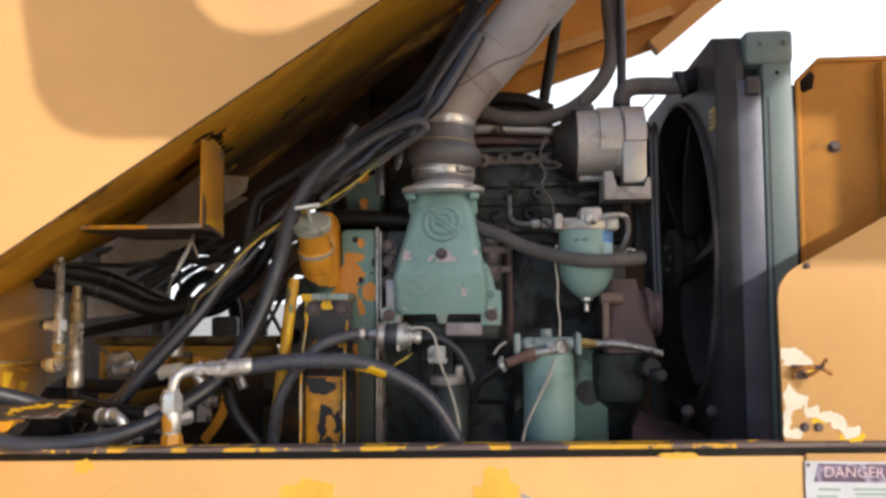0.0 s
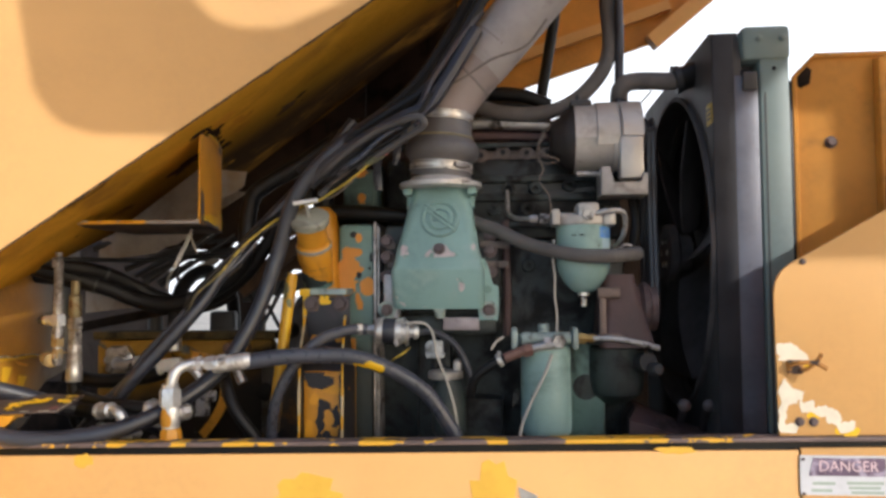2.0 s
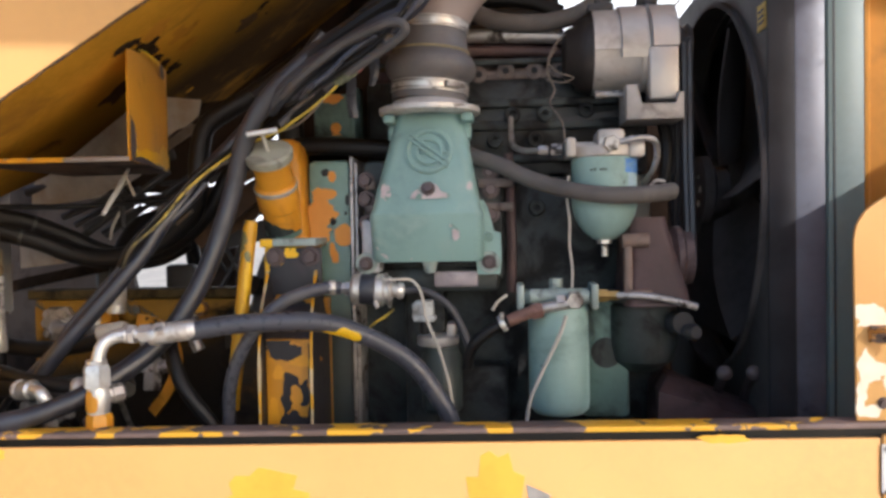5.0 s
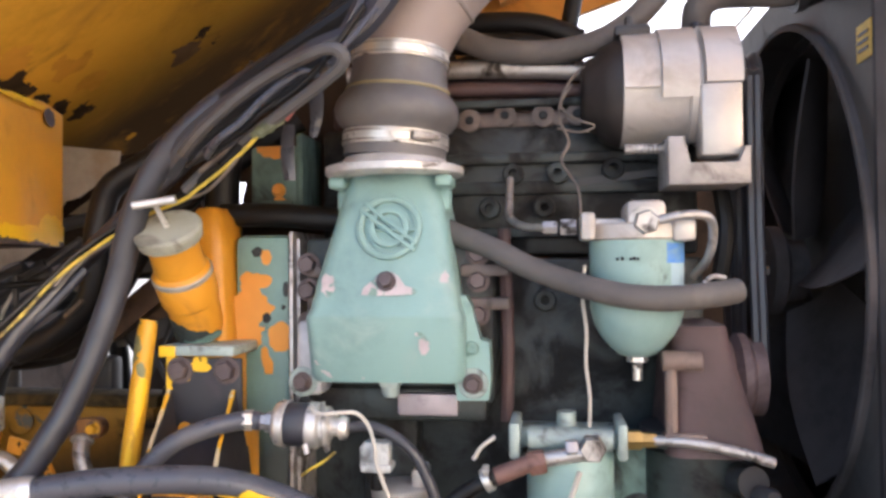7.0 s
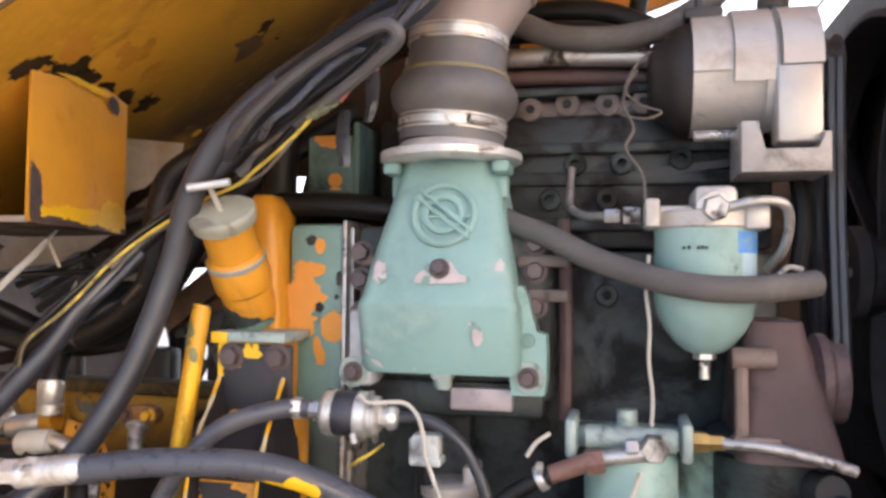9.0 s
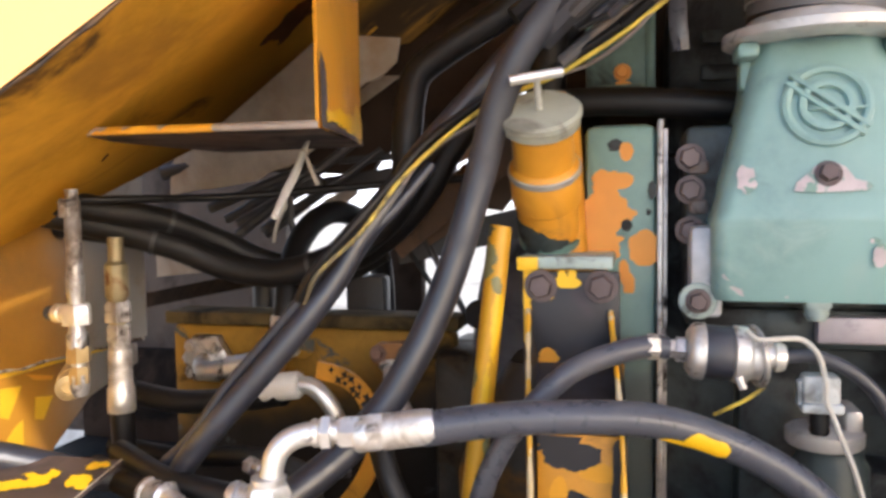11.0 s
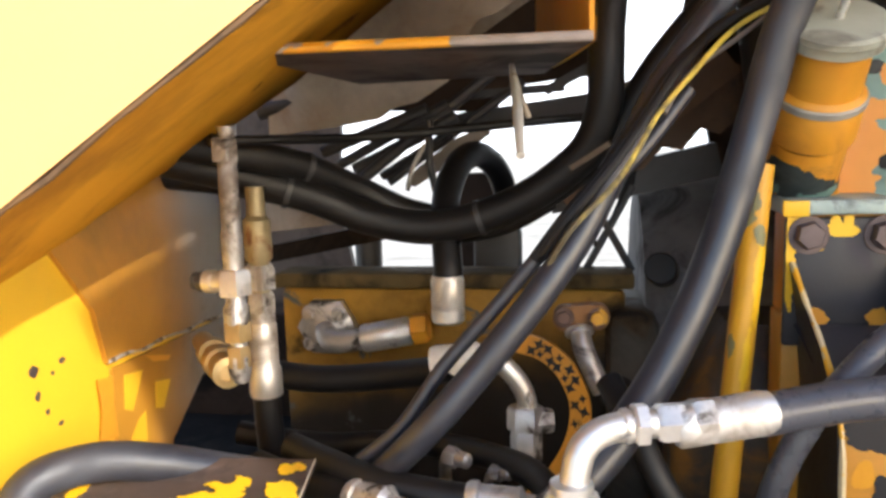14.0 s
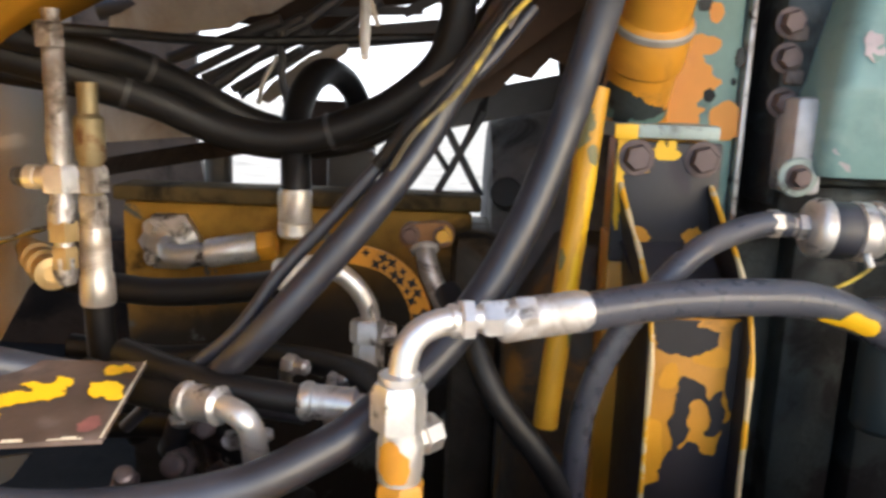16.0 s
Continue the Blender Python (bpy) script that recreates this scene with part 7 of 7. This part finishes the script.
solo("wire_loop", bm, pale_wire, "pale curved strip hanging under the tray", "wire")
dull_strip = surface("dull_brown_strip", (0.14, 0.11, 0.085), 0.6, var=0.3, big=25, bump=0.2)
bm = B()
tube(bm, [(-0.455, 1.80, 1.605), (-0.475, 1.81, 1.592), (-0.495, 1.82, 1.58)], 0.004, 4, smooth=False)
solo("strip", bm, dull_strip, "dull brown sheet strip among the hoses", "bar")
# dark levers and rods in the gap
for pts, r in (([(-0.92, 2.0, 1.66), (-0.6, 2.05, 1.74)], 0.012), ([(-0.78, 1.98, 1.56), (-0.60, 2.02, 1.70)], 0.008), ([(-0.74, 2.0, 1.56), (-0.56, 2.04, 1.69)], 0.006), ([(-0.80, 2.1, 1.0), (-0.80, 2.1, 1.52)], 0.02), ([(-0.808, 2.0, 1.585), (-0.656, 2.0, 1.662)], 0.007), ([(-0.786, 2.0, 1.578), (-0.645, 2.0, 1.645)], 0.009), ([(-0.752, 2.01, 1.568), (-0.66, 2.01, 1.622)], 0.006), ([(-0.824, 1.98, 1.603), (-0.68, 1.98, 1.655)], 0.008), ([(-0.673, 1.95, 1.64), (-0.673, 1.95, 1.583), (-0.661, 1.95, 1.53)], 0.005), ([(-0.48, 2.0, 1.44), (-0.42, 2.0, 1.55)], 0.005), ([(-0.42, 2.0, 1.44), (-0.48, 2.0, 1.55)], 0.005)):
    bm = B()
    tube(bm, pts, r, 10, smooth=False)
    solo("lever_rod", bm, black_metal, "black control rod behind the hoses", "rod", "control rods")

# ---- solenoid and small lines ----
sol = thing("fuel_solenoid", (-0.09, 1.69, 1.45), "plated cylindrical fuel shut-off solenoid with dark band", "engine part")
SM = at((-0.150, 1.69, 1.462), (1, 0.05, -0.06))
bm = B()
lathe(bm, [(0, 0.022), (0.02, 0.022), (0.026, 0.026), (0.028, 0.03), (0.028, 0.038), (0.025, 0.039), (0, 0.039)], SM, 28)
part("end_cup", bm, steel, sol)
bm = B()
lathe(bm, [(0, 0.064), (0.025, 0.064), (0.028, 0.066), (0.028, 0.078), (0.024, 0.082), (0.024, 0.09), (0.016, 0.094), (0, 0.094)], SM, 28)
part("end_cup", bm, steel, sol)
bm = B()
lathe(bm, [(0, 0.038), (0.0255, 0.038), (0.0265, 0.04), (0.0265, 0.063), (0.0255, 0.065), (0, 0.065)], SM, 28)
part("band", bm, rubber, sol, "dark rubber band")
bm = B()
hexa(bm, 0.01, 0.014, SM)
hexa(bm, 0.013, 0.01, SM @ Matrix.Translation((0, 0, 0.012)))
part("inlet_connector", bm, zinc, sol)
bm = B()
lathe(bm, [(0, 0), (0.011, 0), (0.0115, 0.012), (0.0145, 0.014), (0.0145, 0.018), (0.0125, 0.023), (0.006, 0.025), (0, 0.025)], SM @ Matrix.Translation((0, 0, 0.09)), 20)
part("outlet_connector", bm, steel, sol)
bm = B()
tube(bm, [(-0.045, 1.70, 1.453), (-0.03, 1.70, 1.456), (-0.01, 1.70, 1.4565), (0.018, 1.70, 1.446), (0.043, 1.70, 1.425), (0.059, 1.70, 1.397), (0.069, 1.70, 1.372), (0.076, 1.703, 1.345)], 0.0068, 12)
part("outlet_line", bm, rubber, sol)
bm = B()
box(bm, (-0.02, 1.695, 1.41), (0.0135, 1.72, 1.438), 0.004)
box(bm, (-0.0215, 1.692, 1.402), (0.0165, 1.722, 1.412), 0.003)
box(bm, (-0.024, 1.70, 1.407), (-0.019, 1.715, 1.432), 0.002)
plug_body = part("plug", bm, surface("pale_plastic", (0.46, 0.48, 0.48), 0.5, var=0.15, big=30, grime=((0.2, 0.2, 0.19), 0.52, 0.7, 30)), sol, "pale grey plastic plug")
bm = B()
lathe(bm, [(0, 0), (0.008, 0), (0.0095, 0.004), (0.0085, 0.008), (0.0095, 0.012), (0.0085, 0.016), (0.0095, 0.024), (0, 0.024)], at((-0.003, 1.707, 1.379)), 16)
part("plug_boot", bm, rubber_black, plug_body, "ribbed black rubber boot")
bm = B()
ring(bm, 0.0275, 0.0305, 0.006, at((-0.067, 1.689, 1.457), (1, 0.25, 0.1)), 24)
ring(bm, 0.012, 0.0145, 0.004, at((-0.055, 1.684, 1.462), (0.9, -0.5, 0.3)), 20)
tube(bm, [(-0.082, 1.667, 1.441), (-0.078, 1.664, 1.43)], 0.004, 8)
part("strap", bm, zinc, sol)
small = fitting("fuel_line", [(-0.145, 1.69, 1.462), (-0.165, 1.686, 1.4635), (-0.198, 1.67, 1.458), (-0.237, 1.652, 1.443), (-0.27, 1.642, 1.413), (-0.302, 1.64, 1.37), (-0.325, 1.64, 1.318), (-0.334, 1.645, 1.258), (-0.335, 1.65, 1.15)], 0.0115, "grey rubber fuel line curving down from the solenoid", hose_mat=rubber_mid, nuts=(((-0.165, 1.6865, 1.4635), (1, 0.1, 0), 0.013, 0.012),))

cool = fitting("coolant_hose", [(0.07, 1.81, 1.70), (0.09, 1.797, 1.69), (0.131, 1.78, 1.674), (0.182, 1.76, 1.648), (0.237, 1.73, 1.628), (0.294, 1.695, 1.6145), (0.345, 1.69, 1.6115), (0.395, 1.708, 1.615), (0.425, 1.727, 1.619)], 0.0148, "dusty grey rubber coolant hose crossing the fuel filter", hose_mat=rubber_pale)
bm = B()
tube(bm, [(0.385, 1.71, 1.628), (0.395, 1.712, 1.636), (0.41, 1.716, 1.634)], 0.003, 8)
part("hose_clip", bm, zinc, cool)
back = fitting("crossover_hose", [(-0.27, 1.86, 1.727), (-0.185, 1.86, 1.726), (-0.08, 1.86, 1.716), (0.0, 1.87, 1.71)], 0.0175, "black rubber hose behind the air housing", hose_mat=rubber_black)
fitting("heater_hose", [(0.03, 1.95, 2.02), (0.075, 1.93, 1.995), (0.13, 1.93, 1.972), (0.212, 1.925, 1.964), (0.285, 1.925, 1.978), (0.345, 1.935, 2.02), (0.392, 1.955, 2.085), (0.408, 1.98, 2.16), (0.404, 2.0, 2.27), (0.40, 2.0, 2.5)], 0.018, "grey rubber hose curving up past the alternator", hose_mat=rubber_pale)
fitting("upper_hose", [(0.225, 2.05, 1.95), (0.237, 2.05, 2.01), (0.261, 2.05, 2.142), (0.284, 2.05, 2.289), (0.30, 2.05, 2.5)], 0.014, "dark rubber hose rising behind the alternator", hose_mat=rubber_black)
fitting("upper_hose", [(0.42, 1.93, 1.98), (0.425, 1.95, 2.06), (0.43, 1.97, 2.2), (0.43, 2.0, 2.4)], 0.011, "dark rubber hose rising behind the alternator", hose_mat=rubber)
mani = thing("manifold_pipe", (0.15, 1.95, 1.93), "oily brown pipes running along the engine top", "pipe")
for y, z, r, mat in ((1.945, 1.945, 0.014, zinc), (1.95, 1.915, 0.011, brown_cast), (1.97, 1.99, 0.016, rubber_black), (2.0, 2.03, 0.018, rubber_black)):
    bm = B()
    tube(bm, [(-0.1, y, z), (0.06, y, z + 0.004), (0.18, y, z), (0.26, y, z - 0.006 if z < 1.96 else z - 0.03)], r, 12)
    part("pipe_run", bm, mat, mani)

# ---- wires ----
dull_wire = surface("grimy_wire", (0.16, 0.13, 0.11), 0.6, var=0.3, big=30)
def wire(pts, r, mat, label, name="wire", group=""):
    bm = B()
    tube(bm, pts, r, 8, 8)
    return solo(name, bm, mat, label, "wire", group)


WP = [(-0.129, 1.66, 1.816), (-0.15, 1.661, 1.797), (-0.184, 1.672, 1.771), (-0.225, 1.695, 1.752), (-0.262, 1.718, 1.738), (-0.312, 1.731, 1.722), (-0.352, 1.728, 1.701), (-0.391, 1.698, 1.664), (-0.416, 1.677, 1.63), (-0.438, 1.656, 1.599), (-0.459, 1.641, 1.572), (-0.488, 1.63, 1.538), (-0.512, 1.64, 1.505)]
wire([(x + 0.003 * math.sin(i * 2.1), y - 0.003 * math.cos(i * 1.7), z) for i, (x, y, z) in enumerate(WP)], 0.0024, yellow_wire, "dirty yellow sleeved wire running beside the hoses")
wire([(x + 0.002 - 0.004 * math.sin(i * 2.1 + 1), y + 0.002, z - 0.003 + 0.003 * math.cos(i * 1.9)) for i, (x, y, z) in enumerate(WP[1:9])], 0.0022, dull_wire, "grimy grey wire running beside the hoses")
wire([(x - 0.006, y + 0.004, z + 0.007) for x, y, z in WP[2:]], 0.004, rubber_black, "black wire running beside the hoses")
wire([(x - 0.012, y + 0.012, z + 0.003) for x, y, z in WP[1:]], 0.006, rubber_black, "black wire running beside the hoses")
plug = thing("wire_connector", (-0.12, 1.66, 1.82), "dirty olive-green wire connector with red wire tails", "wire")
bm = B()
tube(bm, [(-0.143, 1.66, 1.807), (-0.128, 1.66, 1.816), (-0.103, 1.66, 1.832)], 0.0075, 8, radii=lambda u: 0.6 + 0.5 * math.sin(u * 2.6) + 0.12 * math.sin(u * 23))
part("connector_body", bm, surface("dirty_olive_plastic", (0.12, 0.13, 0.08), 0.6, var=0.4, big=60, bump=0.3, chips=((0.4, 0.38, 0.25), 0.6, 60, 0.6, 0.0)), plug)
for dx, dz in ((0, 0), (0.004, -0.006), (-0.003, 0.005)):
    bm = B()
    tube(bm, [(-0.104 + dx, 1.659, 1.831 + dz), (-0.086, 1.655 + dx, 1.846 + dz * 0.6), (-0.07, 1.66, 1.86), (-0.06, 1.675, 1.866)], 0.0021, 8)
    part("wire_tail", bm, red_wire, plug, "faded red wire tail")
for pts, r, mat in (([(-0.20, 1.66, 1.785), (-0.172, 1.63, 1.80), (-0.146, 1.63, 1.818), (-0.119, 1.63, 1.844), (-0.093, 1.632, 1.864), (-0.07, 1.635, 1.876), (-0.055, 1.645, 1.87)], 0.0045, rubber_mid), ([(-0.215, 1.665, 1.785), (-0.185, 1.65, 1.803), (-0.146, 1.65, 1.829), (-0.119, 1.652, 1.855), (-0.093, 1.66, 1.879), (-0.06, 1.68, 1.91)], 0.0035, rubber), ([(-0.23, 1.67, 1.775), (-0.19, 1.655, 1.79), (-0.15, 1.645, 1.812), (-0.118, 1.64, 1.836), (-0.085, 1.64, 1.856), (-0.05, 1.64, 1.86)], 0.003, rubber_black), ([(-0.034, 1.61, 1.875), (-0.026, 1.615, 1.884), (-0.017, 1.62, 1.90), (-0.005, 1.63, 1.918), (0.012, 1.65, 1.95)], 0.004, rubber_mid)):
    wire(pts, r, mat, "grey-black cable strand inside the folded loop", "cable")
for pts in ([(-0.09, 1.745, 1.885), (-0.088, 1.74, 1.862), (-0.088, 1.738, 1.84), (-0.093, 1.74, 1.818)], [(-0.134, 1.765, 1.84), (-0.135, 1.76, 1.80), (-0.131, 1.76, 1.765)]):
    bm = B()
    loft(bm, [[(x - w, y, z), (x, y - 0.003, z), (x + w, y, z), (x, y + 0.003, z)] for (x, y, z), w in zip(glide(pts, 4), [0.0075, 0.009, 0.009, 0.0095, 0.0095, 0.009, 0.009, 0.0085, 0.008, 0.0075, 0.007, 0.006, 0.005])])
    solo("rubber_strap", bm, rubber_mid, "grey rubber strap hanging behind the cables", "strap")
wire([(-0.235, 1.668, 1.79), (-0.20, 1.648, 1.815), (-0.155, 1.635, 1.845), (-0.112, 1.63, 1.871), (-0.045, 1.60, 1.888), (-0.019, 1.594, 1.888), (-0.014, 1.60, 1.874), (-0.045, 1.62, 1.858), (-0.09, 1.645, 1.838), (-0.15, 1.67, 1.81), (-0.20, 1.69, 1.785), (-0.25, 1.705, 1.75)], 0.0075, surface("dusty_cable_sheath", (0.075, 0.07, 0.07), 0.4, var=0.3, big=12, bump=0.1, grime=((0.16, 0.14, 0.13), 0.6, 0.8, 9)), "dusty grey cable folded back in a loop", "cable")
wire([(-0.27, 1.70, 1.775), (-0.23, 1.675, 1.805), (-0.185, 1.668, 1.838), (-0.12, 1.66, 1.873), (-0.06, 1.645, 1.90), (-0.01, 1.65, 1.925), (0.03, 1.68, 1.99), (0.09, 1.71, 2.1)], 0.0155, rubber, "thick black sheathed cable bundle beside the duct", "cable")
wire([(-0.20, 1.655, 1.79), (-0.15, 1.648, 1.823), (-0.10, 1.64, 1.845), (-0.06, 1.63, 1.87), (-0.03, 1.625, 1.90), (0.0, 1.64, 1.95)], 0.004, rubber_black, "black wire running beside the hoses")
wire([(-0.26, 1.68, 1.80), (-0.19, 1.69, 1.86), (-0.10, 1.68, 1.915), (-0.02, 1.68, 1.965), (0.02, 1.70, 2.03), (0.06, 1.72, 2.1), (0.12, 1.73, 2.2)], 0.012, rubber_black, "black cable climbing beside the duct", "cable")
wire([(-0.24, 1.70, 1.79), (-0.16, 1.70, 1.85), (-0.06, 1.69, 1.905), (-0.023, 1.66, 1.935), (-0.004, 1.68, 1.985), (0.035, 1.70, 2.05), (0.1, 1.73, 2.15)], 0.009, rubber, "black cable climbing beside the duct", "cable")
wire([(-0.30, 1.72, 1.80), (-0.21, 1.74, 1.87), (-0.12, 1.74, 1.93), (-0.04, 1.74, 2.0), (0.02, 1.75, 2.09), (0.08, 1.76, 2.2)], 0.014, rubber_black, "black cable climbing beside the duct", "cable")
wire([(-0.22, 1.68, 1.77), (-0.15, 1.675, 1.815), (-0.09, 1.67, 1.85), (-0.05, 1.66, 1.885), (-0.03, 1.655, 1.91), (0.006, 1.68, 1.961), (0.06, 1.695, 1.993), (0.122, 1.69, 2.03), (0.194, 1.70, 2.06), (0.24, 1.71, 2.12)], 0.0026, dull_wire, "thin grimy wire lying over the duct")
wire([(-0.075, 1.672, 1.484), (-0.064, 1.668, 1.477), (-0.043, 1.676, 1.477), (-0.024, 1.685, 1.475), (-0.01, 1.685, 1.462), (-0.003, 1.687, 1.439), (-0.001, 1.688, 1.415), (0.004, 1.687, 1.404), (0.014, 1.687, 1.377), (0.024, 1.687, 1.351), (0.04, 1.69, 1.29), (0.05, 1.69, 1.2)], 0.0026, pale_wire, "pale wire hanging from the solenoid")
wire([(0.25, 1.735, 1.65), (0.247, 1.735, 1.61), (0.251, 1.735, 1.57), (0.25, 1.735, 1.53), (0.254, 1.732, 1.49), (0.253, 1.73, 1.455)], 0.0022, pale_wire, "pale wire hanging beside the fuel filter")
wire([(0.24, 1.695, 1.41), (0.225, 1.692, 1.37), (0.195, 1.69, 1.31), (0.175, 1.69, 1.26), (0.168, 1.69, 1.2)], 0.0032, pale_wire, "pale wire hanging in front of the oil filter")
wire([(0.115, 1.70, 1.42), (0.125, 1.70, 1.435), (0.14, 1.71, 1.445)], 0.0025, pale_wire, "short pale wire end near the engine")
wire([(-0.1, 1.71, 1.392), (-0.087, 1.70, 1.402), (-0.07, 1.70, 1.412), (-0.055, 1.70, 1.424)], 0.002, yellow_wire, "short yellow wire end near the solenoid")
wire([(0.29, 1.88, 1.95), (0.24, 1.87, 1.91), (0.222, 1.86, 1.86), (0.235, 1.85, 1.82), (0.225, 1.83, 1.79), (0.245, 1.80, 1.75), (0.248, 1.78, 1.70)], 0.002, dull_wire, "thin wire looping behind the alternator")
wire([(0.22, 1.86, 1.84), (0.25, 1.85, 1.832), (0.27, 1.85, 1.84), (0.245, 1.85, 1.85), (0.225, 1.85, 1.87), (0.24, 1.86, 1.90)], 0.0015, dull_wire, "thin wire looping behind the alternator")
wire([(0.462, 1.90, 1.973), (0.476, 1.90, 1.989), (0.491, 1.90, 2.006)], 0.0022, pale_wire, "short pale wire end near the engine")


# frame bars behind the hoses
bm = B()
plate(bm, [(-0.47, 1.545), (-0.435, 1.566), (-0.408, 1.572), (-0.385, 1.598), (-0.362, 1.594), (-0.34, 1.62), (-0.318, 1.612), (-0.285, 1.64), (-0.28, 1.69), (-0.34, 1.705), (-0.42, 1.66), (-0.49, 1.59)], 0.004, Matrix.Translation((0, 1.985, 0)) @ pose(0, 0, 0, 90))
solo("sheet_panel", bm, rusty_beam, "rusty brown web plate behind the slanting hoses", "machine panel")
for pts, r, mat, lab in (
        ([(-0.513, 1.96, 1.546), (-0.315, 1.96, 1.7)], 0.021, rusty_beam, "rusty brown beam slanting behind the hoses"),
        ([(-0.526, 2.02, 1.536), (-0.314, 2.02, 1.582)], 0.023, black_metal, "black frame bar behind the hoses"),
        ([(-0.673, 2.08, 1.636), (-0.453, 2.08, 1.661)], 0.015, black_metal, "black frame bar behind the hoses"),
        ([(-0.648, 2.08, 1.677), (-0.506, 2.08, 1.683)], 0.006, black_metal, "black frame bar behind the hoses"),
        ([(-0.533, 2.08, 1.678), (-0.472, 2.08, 1.709)], 0.007, black_metal, "black frame bar behind the hoses"),
        ([(-0.432, 1.98, 1.669), (-0.349, 1.98, 1.709)], 0.009, dusty_panel, "dusty grey frame bar behind the hoses"),
):
    bm = B()
    tube(bm, pts, r * 1.3, 4, smooth=False)
    solo("frame_bar", bm, mat, lab, "machine frame", "frame bars behind the hoses")
for pts in ([(-0.512, 2.0, 1.542), (-0.491, 2.0, 1.513), (-0.464, 2.0, 1.472)], [(-0.422, 2.0, 1.563), (-0.439, 2.0, 1.519), (-0.461, 2.0, 1.472)], [(-0.413, 2.0, 1.614), (-0.417, 2.0, 1.582), (-0.421, 2.0, 1.551)]):
    wire(pts, 0.004, rubber_black, "thin black cable hanging behind the hoses", "cable")
bm = B()
plate(bm, [(-0.677, 1.75), (-0.639, 1.751), (-0.544, 1.811), (-0.583, 1.813)], 0.003, Matrix.Translation((0, 2.1, 0)) @ pose(0, 0, 0, 90))
solo("sheet_panel", bm, dusty_panel, "pale dusty sheet strip above the tray", "machine panel")
bm = B()
box(bm, (-0.636, 2.06, 1.0), (-0.568, 2.1, 1.492), 0.01)
solo("frame_post", bm, black_metal, "black post standing behind the gearbox", "machine frame")
# Added post, set at the depth where it blanks one bright gap.
bm = B()
box(bm, (-0.752, 2.5, 1.0), (-0.632, 2.54, 1.553), 0.008)
solo("frame_post", bm, dark_brown, "dark post added to close a gap beyond the gearbox", "machine frame")
